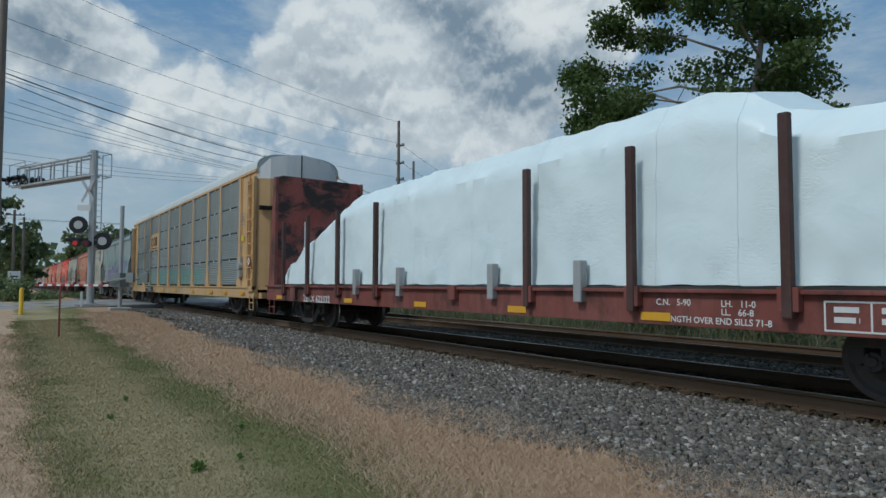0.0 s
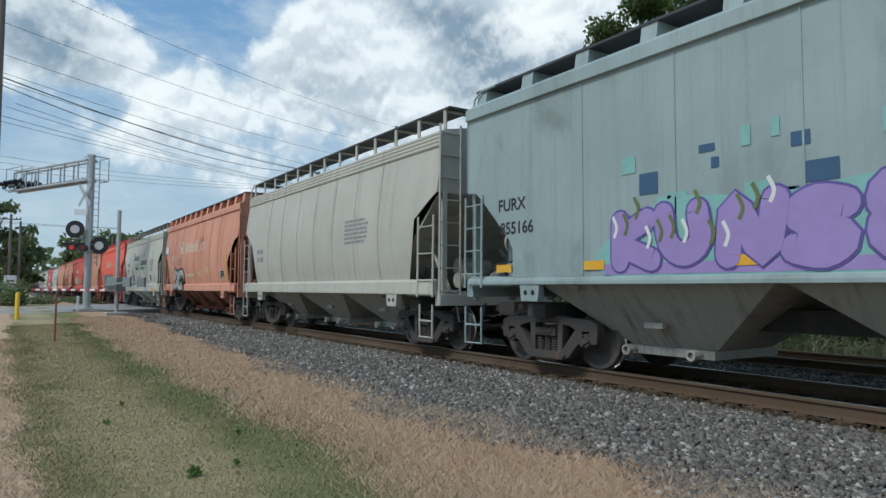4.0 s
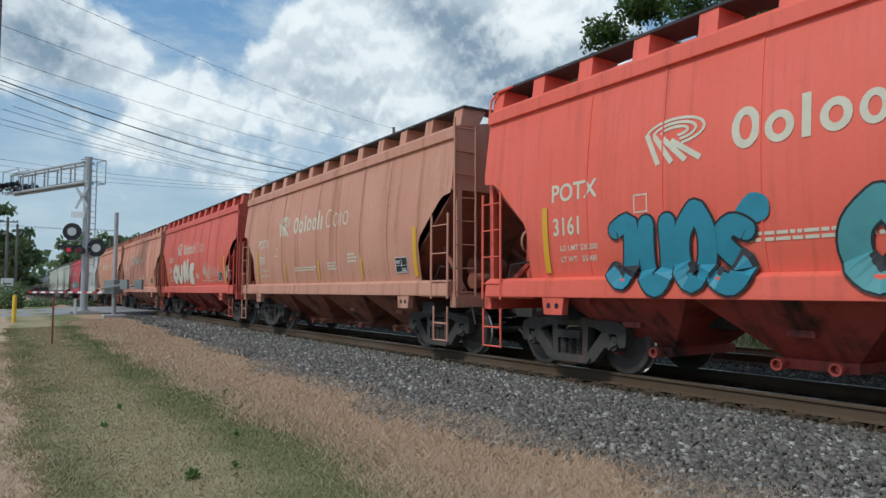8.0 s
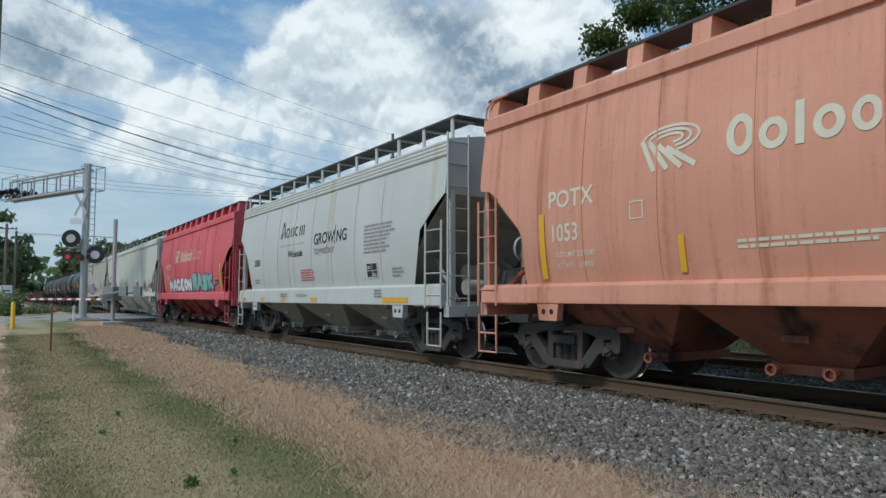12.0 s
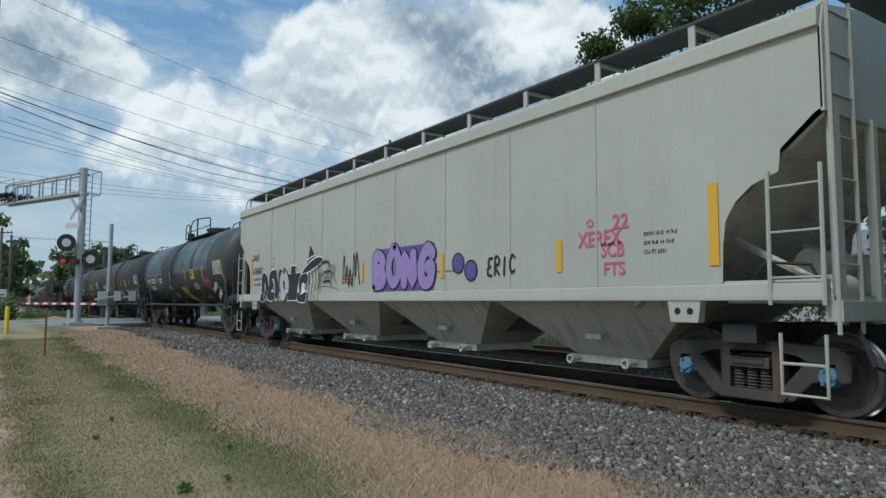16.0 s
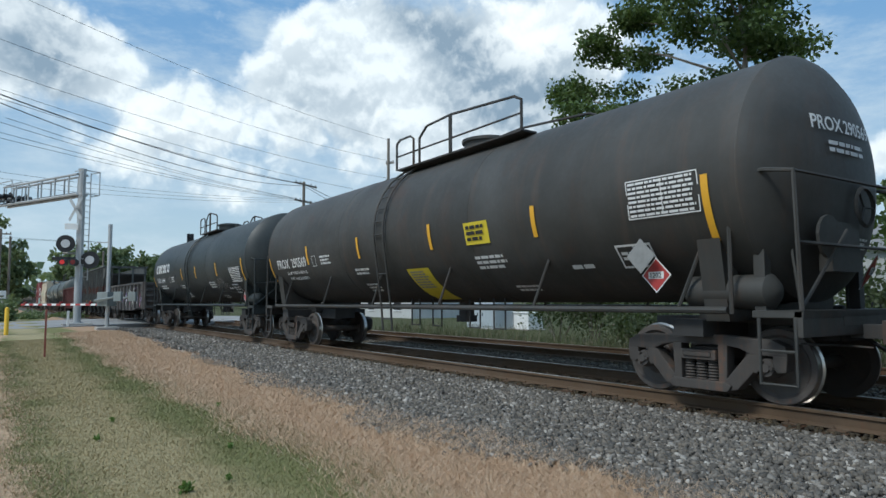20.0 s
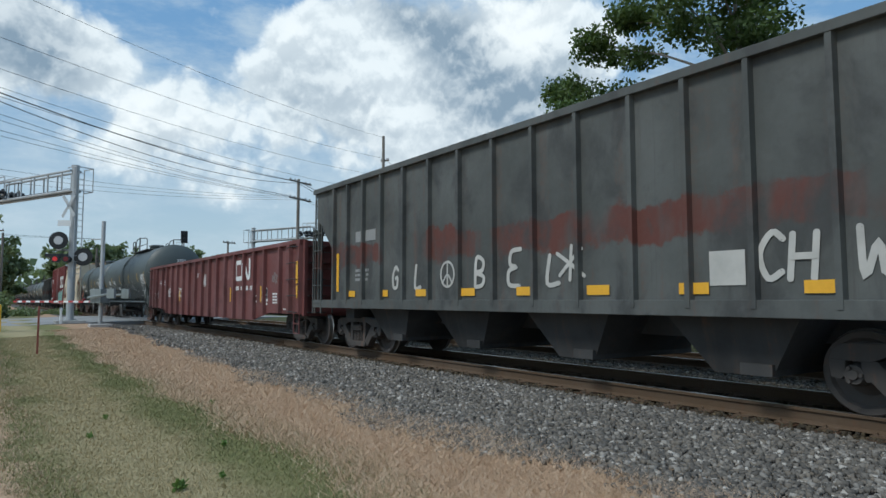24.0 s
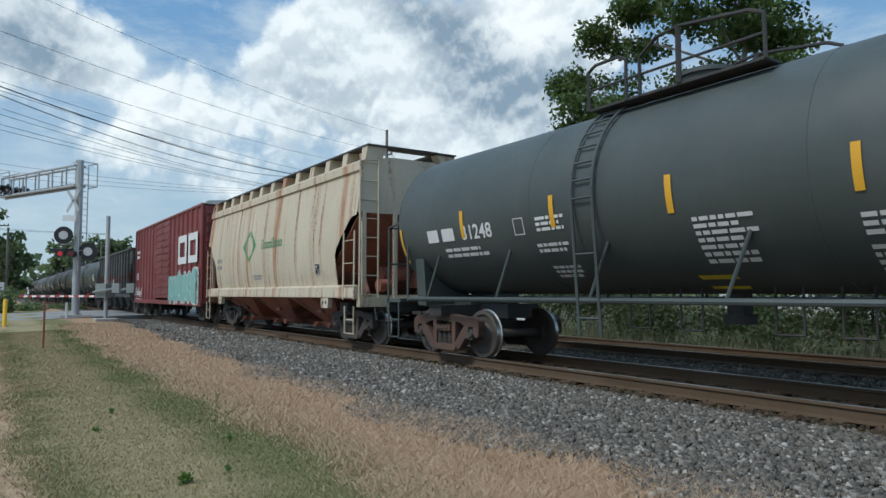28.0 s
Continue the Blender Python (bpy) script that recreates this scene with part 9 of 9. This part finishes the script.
# ---- leaves ----
def leaf_material(name, a, b, tint=(0.16, 0.17, 0.05)):
    m, t, s = material(name, 0.55, 0.0, 0.35)
    pick = node(t, "ShaderNodeNewGeometry").outputs["Random Per Island"]
    at = node(t, "ShaderNodeNewGeometry").outputs["Position"]
    c = blend(t, pick, a, b)
    c = blend(t, maths(t, "MULTIPLY", ramp(t, noisy(t, at, 0.6, 3), 0.5, 0.75), 0.5), c, tint)
    t.links.new(c, s.inputs["Base Color"])
    s.inputs["Subsurface Weight"].default_value = 0.0
    through_leaf = node(t, "ShaderNodeBsdfTranslucent")
    t.links.new(blend(t, 0.5, c, (0.16, 0.22, 0.03)), through_leaf.inputs["Color"])
    mix = node(t, "ShaderNodeMixShader", Fac=0.35)
    t.links.new(s.outputs[0], mix.inputs[1])
    t.links.new(through_leaf.outputs[0], mix.inputs[2])
    t.links.new(mix.outputs[0], t.nodes["Material Output"].inputs["Surface"])
    return m


LEAF = leaf_material("broad_leaf", (0.055, 0.095, 0.030), (0.115, 0.170, 0.055), (0.15, 0.18, 0.06))
# Paler than real leaves: distance haze is mixed into the colour.
LEAF2 = leaf_material("hazy_far_leaf", (0.13, 0.175, 0.085), (0.22, 0.265, 0.135), (0.27, 0.29, 0.17))
BRUSH = leaf_material("brush_leaf", (0.045, 0.066, 0.030), (0.095, 0.115, 0.055), (0.15, 0.15, 0.085))
BARK = paint("bark", (0.24, 0.21, 0.17), 0.9, 0.5, 0.0, 0.3, bump=0.7)


def many(name, v, f, stuff, parent=None, kind="", label=""):
    """One mesh of very many alike faces, out of number arrays."""
    me = bpy.data.meshes.new(name)
    k = f.shape[1]
    me.vertices.add(len(v))
    me.vertices.foreach_set("co", v.astype(np.float32).ravel())
    me.loops.add(f.size)
    me.loops.foreach_set("vertex_index", f.astype(np.int32).ravel())
    me.polygons.add(len(f))
    me.polygons.foreach_set("loop_start", np.arange(0, f.size, k, dtype=np.int32))
    me.update(calc_edges=True)
    me.materials.append(stuff)
    ob = new(name, me)
    if parent is not None:
        ob.parent = parent
    return tagged(ob, label, "", "", kind)


def leaves(centres, size, rng, droop=0.35):
    """Folded four-cornered leaves at the centres, every way round."""
    n = len(centres)
    d = rng.normal(size=(n, 3))
    d[:, 2] -= droop
    d /= np.linalg.norm(d, axis=1)[:, None]
    u = np.cross(d, rng.normal(size=(n, 3)))
    u /= np.linalg.norm(u, axis=1)[:, None]
    w = np.cross(d, u)
    ln = size * rng.uniform(0.7, 1.4, size=(n, 1))
    wd = ln * 0.30
    a = centres
    mid = centres + d * ln * 0.5 + w * ln * 0.08
    v = np.stack([a, mid + u * wd, a + d * ln, mid - u * wd], axis=1).reshape(-1, 3)
    return v, np.arange(4 * n).reshape(n, 4)


def tree(x, y, height, crown, low, seed, count, size, stuff=LEAF, label="leafy deciduous tree with a pale forked trunk", r=0.24, limbs=11, squash=0.75, name="tree", lean=(0.0, 0.0), bias=(0.0, 0.0), reaching=()):
    """A tapered trunk with limbs and twigs; leaves hang in clumps round the twigs' ends."""
    rng = np.random.default_rng(seed)
    t = thing(name, label, "tree", "trees")
    s = Shape()
    top = Vector((x + lean[0], y + lean[1], height * 0.86))
    base = Vector((x, y, -0.2))
    pts = [base.lerp(top, i / 6) + Vector((rng.normal() * 0.15, rng.normal() * 0.15, 0)) * (i > 0) for i in range(7)]
    for i in range(6):
        s.rod(pts[i], pts[i + 1], r * (1 - i / 7), 9, r * (1 - (i + 1) / 7), caps=False)
    ends = [pts[-1]]
    twigs = Shape()
    for i in range(limbs):
        u = low / height + (0.98 - low / height) * (i + 0.5) / limbs
        j = min(5, int(u * 6))
        p = pts[j].lerp(pts[j + 1], u * 6 - j)
        a = i * 2.4 + rng.normal() * 0.4
        reach = crown * (1.05 - 0.6 * abs(2 * (u - low / height) / (1 - low / height) - 0.75)) * rng.uniform(0.75, 1.15) * (1 + math.cos(a) * bias[0] + math.sin(a) * bias[1])
        q = p + Vector((math.cos(a) * reach, math.sin(a) * reach, reach * rng.uniform(0.15, 0.6) * squash))
        m = p.lerp(q, 0.5) + Vector((0, 0, reach * 0.10))
        rr = r * 0.42 * (1 - 0.6 * u)
        s.rod(p, m, rr, 6, rr * 0.7, caps=False)
        s.rod(m, q, rr * 0.7, 6, rr * 0.3, caps=False)
        for k in range(5):
            b = p.lerp(q, rng.uniform(0.35, 1.0))
            e = b + Vector((rng.normal(), rng.normal(), rng.normal() * 0.6 + 0.15)) * crown * 0.22
            twigs.rod(b, e, rr * 0.28, 4, rr * 0.1, caps=False)
            ends.append(e)
        ends.append(q)
    for ex, ey, ez in reaching:
        u = min(0.9, max(0.25, (ez - 0.45 * math.hypot(ex - x, ey - y)) / (height * 0.86)))
        j = min(5, int(u * 6))
        p, q = pts[j].lerp(pts[j + 1], u * 6 - j), Vector((ex, ey, ez))
        m = p.lerp(q, 0.5) + Vector((0, 0, 0.3))
        s.rod(p, m, r * 0.28, 6, r * 0.18, caps=False)
        s.rod(m, q, r * 0.18, 6, r * 0.06, caps=False)
        for k in range(4):
            b = m.lerp(q, rng.uniform(0.3, 1.0))
            e = b + Vector((rng.normal(), rng.normal(), rng.normal() * 0.5)) * 0.5
            twigs.rod(b, e, 0.02, 4, 0.008, caps=False)
            ends += [e, q + Vector((rng.normal(), rng.normal(), rng.normal() * 0.6)) * 0.35]
    part("trunk", s, BARK, t, smooth=True)
    tagged(part("branchwork", twigs, BARK, t), kind="stuff")
    c = np.array([tuple(e) for e in ends])
    pick = rng.integers(0, len(c), count)
    spread = (0.18 + crown * 0.088) * np.array([1.0, 1.0, 0.55])
    v, f = leaves(c[pick] + np.clip(rng.normal(size=(count, 3)), -1.25, 1.25) * spread, size, rng)
    many("crown", v, f, stuff, t, "", "ragged crown of many leaves")
    return t


def trees():
    tree(-15.2, 25.6, 21.0, 4.4, 7.2, 3, 42000, 0.225, limbs=17, r=0.27, lean=(-0.5, 0.2), bias=(-0.45, -0.25),
         reaching=((-21.4, 25.6, 15.4), (-22.2, 24.6, 14.2), (-25.6, 25.6, 9.3), (-24.8, 24.6, 12.4), (-25.9, 26.4, 10.5), (-23.5, 25.6, 9.8), (-13.0, 24.6, 8.0), (-14.2, 26.4, 7.4)))
    tree(-24.0, 27.2, 12.6, 2.9, 7.6, 8, 13000, 0.225, r=0.15, limbs=8, label="slender leafy tree beside a taller tree")
    tree(-2.4, 27.5, 22.0, 3.6, 14.0, 12, 5000, 0.36, r=0.22, label="tall leafy tree with a high crown")
    tree(-8.2, 22.5, 6.0, 1.4, 3.0, 21, 2200, 0.22, r=0.09, label="young tree above the brush by the track")
    tree(-4.0, 22.5, 6.0, 1.8, 2.0, 22, 3000, 0.24, r=0.11, label="young tree above the brush by the track")
    tree(-12.6, 22.5, 4.0, 1.2, 1.8, 23, 2200, 0.20, r=0.08, label="young tree above the brush by the track")
    # the trees beyond the crossing
    for turn, reach, hgt, crown, sd in ((-1.9, 92, 12.0, 4.3, 31), (0.9, 104, 9.4, 2.4, 32), (-3.2, 84, 12.5, 4.2, 33), (5.2, 150, 12.5, 5.0, 34), (6.0, 160, 13.5, 5.6, 35), (8.0, 165, 14.5, 5.6, 36), (9.8, 170, 13.0, 5.4, 37), (11.8, 175, 14.5, 6.0, 38), (13.6, 168, 13.5, 5.8, 39), (15.6, 172, 13.0, 5.5, 40), (17.8, 165, 12.0, 5.5, 41), (20.0, 160, 11.0, 5.2, 42), (22.5, 158, 10.0, 5.0, 43), (24.5, 150, 10.0, 5.0, 44)):
        x, y = at_turn(turn, reach)
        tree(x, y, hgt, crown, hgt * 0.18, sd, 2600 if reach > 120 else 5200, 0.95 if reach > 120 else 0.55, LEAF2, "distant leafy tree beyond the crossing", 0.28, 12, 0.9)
    # far woods that close the view
    rng = np.random.default_rng(77)
    n = 9000
    a = np.radians(rng.uniform(-60, 100, n))
    d = rng.uniform(235, 300, n)
    hgt = 11 + 3.5 * np.sin(a * 37) + 2 * np.sin(a * 91)
    c = np.stack([-d * np.cos(a), d * np.sin(a), hgt * rng.uniform(0, 1, n) ** 0.8], axis=1)
    v, f = leaves(c, 3.4, rng, 0.1)
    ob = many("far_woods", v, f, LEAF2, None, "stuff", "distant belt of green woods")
    tagged(ob, category="woods")


trees()


def shrub(x, y, height, wide, seed, count, size, stuff=LEAF, label="dense green bush beside the railway"):
    rng = np.random.default_rng(seed)
    t = thing("bush", label, "bush", "bushes along the railway")
    s = Shape()
    ends = []
    for i in range(9):
        a = i * 2.4
        e = Vector((x + math.cos(a) * wide * rng.uniform(0.2, 0.9), y + math.sin(a) * wide * 0.7 * rng.uniform(0.2, 0.9), height * rng.uniform(0.4, 0.95)))
        s.rod((x + 0.1 * math.cos(a), y + 0.1 * math.sin(a), -0.1), e, 0.03, 5, 0.01, caps=False)
        ends.append(tuple(e))
    tagged(part("branchwork", s, BARK, t), kind="stuff")
    c = np.array(ends)[rng.integers(0, 9, count)] + rng.normal(size=(count, 3)) * np.array([wide * 0.28, wide * 0.24, height * 0.22])
    c[:, 2] = np.abs(c[:, 2])
    v, f = leaves(c, size, rng)
    many("foliage", v, f, stuff, t)


def brush():
    rng = random.Random(5)
    x = -19.5
    i = 0
    while x < 8:
        shrub(x, 18.3 + rng.uniform(-0.9, 1.2), rng.uniform(1.0, 2.3), rng.uniform(0.9, 1.5), 100 + i, 1900, 0.13, BRUSH)
        x += rng.uniform(1.1, 1.7)
        i += 1
    for turn, reach, h, w in ((0.5, 58.5, 1.4, 1.1), (-0.9, 60, 1.5, 1.3), (2.2, 64, 0.7, 1.4), (4.6, 72, 0.5, 1.6)):
        a, b = at_turn(turn, reach)
        shrub(a, b, h, w, 150 + int(reach), 1800, 0.24, LEAF2, "weedy green bush beyond the road")


brush()


# ---- ties, ballast, grass ----
def ties():
    tie = Shape().box(-0.115, 0.115, -1.3, 1.3, -0.17, 0.0).mesh("tie", bevel=0.012)
    plate = Shape().box(-0.10, 0.10, -0.18, 0.18, 0.0, 0.016).box(-0.07, -0.045, -0.13, -0.105, 0.016, 0.045).box(0.045, 0.07, 0.105, 0.13, 0.016, 0.045).mesh("tie_plate")
    rng = random.Random(2)
    for t, c, first, count in ((TRACKS[0], TRACK, 3.0, 82), (TRACKS[1], TRACK2, 1.0, 66)):
        for i in range(count):
            x = first - 0.52 * i
            if -56 < x < -42:
                continue
            ob = part("tie", tie, TIE, t, at=pose(x + rng.uniform(-0.03, 0.03), c + rng.uniform(-0.05, 0.05), RAIL - 0.192 + rng.uniform(-0.008, 0.004), rz=rng.uniform(-1.5, 1.5)))
            for e in (-0.755, 0.755):
                part("tie_plate", plate, RAILSIDE, t, at=pose(x, c + e, RAIL - 0.194))
    s = Shape()
    for c in (TRACK, TRACK2):
        x = -40.0
        while x > -150:
            if not -56 < x < -42:
                s.box(x - 0.11, x + 0.11, c - 1.3, c + 1.3, 0.0, RAIL - 0.19)
            x -= 0.52
    tagged(part("far_ties", s, TIE, TRACKS[0]), kind="stuff")


ties()


def stone_material(name, tone, warm):
    """Crushed stone of a tone, from dark to pale from stone to stone."""
    m, t, b = material(name, 0.85, 0.0, 0.3)
    pick = node(t, "ShaderNodeNewGeometry").outputs["Random Per Island"]
    r = node(t, "ShaderNodeValToRGB")
    t.links.new(pick, r.inputs[0])
    e = r.color_ramp.elements
    def hue(c, more=0.0):
        return (c * tone, c * tone * (1 - 0.03 * warm - more), c * tone * (1 - 0.07 * warm - 2 * more), 1)
    e[0].color, e[1].color = hue(0.08), hue(0.62)
    for at, c, more in ((0.28, 0.145, 0.01), (0.5, 0.19, 0.03), (0.68, 0.225, 0.08), (0.8, 0.25, 0.01), (0.92, 0.36, 0.01)):
        e.new(at).color = hue(c, more)
    at = node(t, "ShaderNodeNewGeometry").outputs["Position"]
    n = noisy(t, at, 60.0, 4)
    t.links.new(blend(t, maths(t, "MULTIPLY", n, 0.5), r.outputs[0], (0.09, 0.08, 0.07)), b.inputs["Base Color"])
    relief(t, b, n, 0.4)
    return m


def stones(name, boxes, seed, stuff, label):
    """Angular stones strewn over stretches of the bed: x0, x1, y0, y1, count, size."""
    rng = np.random.default_rng(seed)
    cube = np.array([(a, b, c) for a in (-1, 1) for b in (-1, 1) for c in (-1, 1)], float)
    quads = np.array([(0, 1, 3, 2), (4, 6, 7, 5), (0, 4, 5, 1), (2, 3, 7, 6), (0, 2, 6, 4), (1, 5, 7, 3)])
    vs, fs, base = [], [], 0
    for x0, x1, y0, y1, count, size in boxes:
        px, py = rng.uniform(x0, x1, count), rng.uniform(y0, y1, count)
        if y0 < 5.2:
            edge = 4.36 + 0.26 * np.sin(px * 1.1) + 0.14 * np.sin(px * 2.7 + 1) + rng.normal(size=count) * 0.16 + 1.3 * np.clip((-px - 10) / 20, 0, 1)
            keep = py > edge
            px, py = px[keep], py[keep]
        n = len(px)
        pz = np.array([ground_height(a, b) for a, b in zip(px, py)])
        k = size * rng.uniform(0.5, 1.25, n)
        v = cube[None] * (1 + rng.uniform(-0.45, 0.25, (n, 8, 3)))
        v *= (k[:, None] * rng.uniform(0.55, 1.15, (n, 3)))[:, None, :] * 0.5
        a = rng.uniform(0, 2 * np.pi, n)
        tilt = rng.normal(size=n) * 0.5
        c, s = np.cos(a)[:, None], np.sin(a)[:, None]
        x, y, z = v[..., 0], v[..., 1], v[..., 2]
        ct, st = np.cos(tilt)[:, None], np.sin(tilt)[:, None]
        y, z = y * ct - z * st, y * st + z * ct
        x, y = x * c - y * s, x * s + y * c
        v = np.stack([x + px[:, None], y + py[:, None], z + (pz + k * 0.22 + rng.uniform(0, 0.02, n))[:, None]], axis=-1)
        vs.append(v.reshape(-1, 3))
        fs.append((quads[None] + (np.arange(n) * 8)[:, None, None]).reshape(-1, 4) + base)
        base += n * 8
    ob = many(name, np.concatenate(vs), np.concatenate(fs), stuff, None, "stuff", label)
    tagged(ob, category="ballast")


stones("ballast", ((-9, 0.5, 3.8, 7.50, 30000, 0.050), (-20, -9, 4.0, 7.50, 20000, 0.058), (-40, -20, 4.3, 7.55, 12000, 0.08)), 4,
       stone_material("ballast_stone", 0.92, 2.6), "grey crushed stone ballast beside the rails")
# Darker tone than the near ballast: the train's shade is in the colour.
stones("middle_ballast", ((-22, 2, 10.1, 11.8, 12000, 0.06), (-22, 2, 14.3, 15.6, 4000, 0.06), (-40, -22, 10.1, 11.8, 3000, 0.10)), 14,
       stone_material("middle_stone", 0.55, 5.0), "grey crushed stone between the two tracks, toned dark for the train's shade")
# Near-black stone: oil and rust, plus painted shade below the train.
stones("oily_shaded_ballast", ((-9, 0.5, 7.42, 7.88, 1500, 0.045), (-20, -9, 7.42, 7.88, 1400, 0.050), (-16, 0.5, 8.0, 10.1, 6000, 0.055), (-40, -16, 8.0, 10.1, 4000, 0.08),
                        (-22, 2, 11.8, 14.3, 9000, 0.06)), 5, stone_material("oily_shaded_stone", 0.26, 9.0), "crushed stone between rails and ties, with oil and train shade in its colour")


def blade_material(name, a, b, c):
    m, t, s = material(name, 0.7, 0.0, 0.25)
    pick = node(t, "ShaderNodeNewGeometry").outputs["Random Per Island"]
    at = node(t, "ShaderNodeNewGeometry").outputs["Position"]
    xyz = node(t, "ShaderNodeSeparateXYZ")
    t.links.new(at, xyz.inputs[0])
    k = blend(t, lawn_patches(t, at, xyz.outputs[1]), a, b)
    t.links.new(blend(t, ramp(t, pick, 0.6, 1.0), k, c), s.inputs["Base Color"])
    return m


def grass(name, x0, x1, y0, y1, count, tall, lean, seed, stuff, label, ragged=0.15, thin=0.0016):
    rng = np.random.default_rng(seed)
    u = rng.uniform(0, 1, count)
    px = x1 + (x0 - x1) * u ** 1.5
    py = rng.uniform(y0 - ragged, y1 + ragged, count) + 0.12 * np.sin(px * 1.7) + rng.normal(size=count) * ragged * 0.6
    pz = np.array([ground_height(a, b) for a, b in zip(px, py)])
    a = rng.uniform(0, 2 * np.pi, count)
    h = tall * rng.uniform(0.4, 1.3, count)
    w = thin * (1 + np.abs(px) / 5)
    bend = rng.uniform(0.2, 1.0, count) * lean * h
    b = rng.uniform(0, 2 * np.pi, count)
    base = np.stack([px, py, pz - 0.005], axis=1)
    side = np.stack([np.cos(a) * w, np.sin(a) * w, np.zeros(count)], axis=1)
    tip = base + np.stack([np.cos(b) * bend, np.sin(b) * bend, h], axis=1)
    v = np.stack([base - side, base + side, tip], axis=1).reshape(-1, 3)
    ob = many(name, v, np.arange(3 * count).reshape(count, 3), stuff, None, "stuff", label)
    tagged(ob, category="grass")


grass("lawn_grass", -30, -3.2, 0.35, 3.1, 210000, 0.030, 1.3, 6, blade_material("lawn_blade", (0.198, 0.204, 0.084), (0.40, 0.325, 0.182), (0.32, 0.275, 0.15)), "short mown grass, green and dry in patches", 0.15, 0.0022)
grass("dry_grass", -34, -2.6, 3.0, 4.5, 170000, 0.085, 2.2, 7, blade_material("straw_blade", (0.53, 0.365, 0.235), (0.47, 0.315, 0.195), (0.64, 0.50, 0.36)), "dry straw-coloured grass along the ballast", 0.30, 0.0016)
grass("verge_grass", -24, -4.5, -0.7, 0.35, 22000, 0.05, 1.6, 9, blade_material("verge_blade", (0.50, 0.36, 0.24), (0.42, 0.30, 0.195), (0.28, 0.26, 0.12)), "sparse dry grass on the bare verge", 0.2, 0.0018)
grass("tall_weeds", -30, 3.0, 16.2, 17.6, 6000, 0.6, 0.6, 11, blade_material("weed_stalk", (0.095, 0.11, 0.05), (0.13, 0.125, 0.07), (0.24, 0.21, 0.145)), "tall thin weeds and dry stalks behind the far track", 0.3, 0.0020)


def weeds():
    green = leaf_material("weed_leaf", (0.12, 0.22, 0.05), (0.16, 0.27, 0.07))
    for i, (x, y, r) in enumerate(((-5.97, 1.41, 0.085), (-6.15, 1.82, 0.045), (-9.94, 1.38, 0.05), (-8.74, 1.06, 0.05), (-10.4, 2.9, 0.05), (-7.4, 2.2, 0.04))):
        rng = np.random.default_rng(200 + i)
        n = 60
        a = rng.uniform(0, 2 * np.pi, n)
        d = r * rng.uniform(0, 0.6, n)
        c = np.stack([x + np.cos(a) * d, y + np.sin(a) * d, ground_height(x, y) + rng.uniform(0.01, 0.06, n)], axis=1)
        v, f = leaves(c, r * 0.6, rng, -0.8)
        tagged(many("weed", v, f, green, None, "", "small bright green weed tuft in the lawn"), category="weed", group="weeds in the lawn")


weeds()


# ---- what moves ----
def motions():
    """The train rolls by at an even pace; its wheels turn with it."""
    times = [0.0, 7.0, 14.0, 21.0, 28.0]
    for car, mid in CARS:
        walk(car, [(t, pose(mid + SPEED * t, TRACK, RAIL)) for t in times])
    step = 1.0 / FPS
    for key, e in (("rear", -1), ("front", 1)):
        first, *rest = SPINNERS[key]
        rows = [(i * step, pose(BASE / 2 * e, 0, TYRE) @ Matrix.Rotation(SPEED * i * step / TYRE, 4, "Y")) for i in range(int(28 * FPS) + 1)]
        walk(first, rows)
        keys = first.animation_data
        for ob in rest:
            ob.rotation_mode = "QUATERNION"
            ob.animation_data_create()
            ob.animation_data.action = keys.action
            ob.animation_data.action_slot = keys.action_slot


motions()
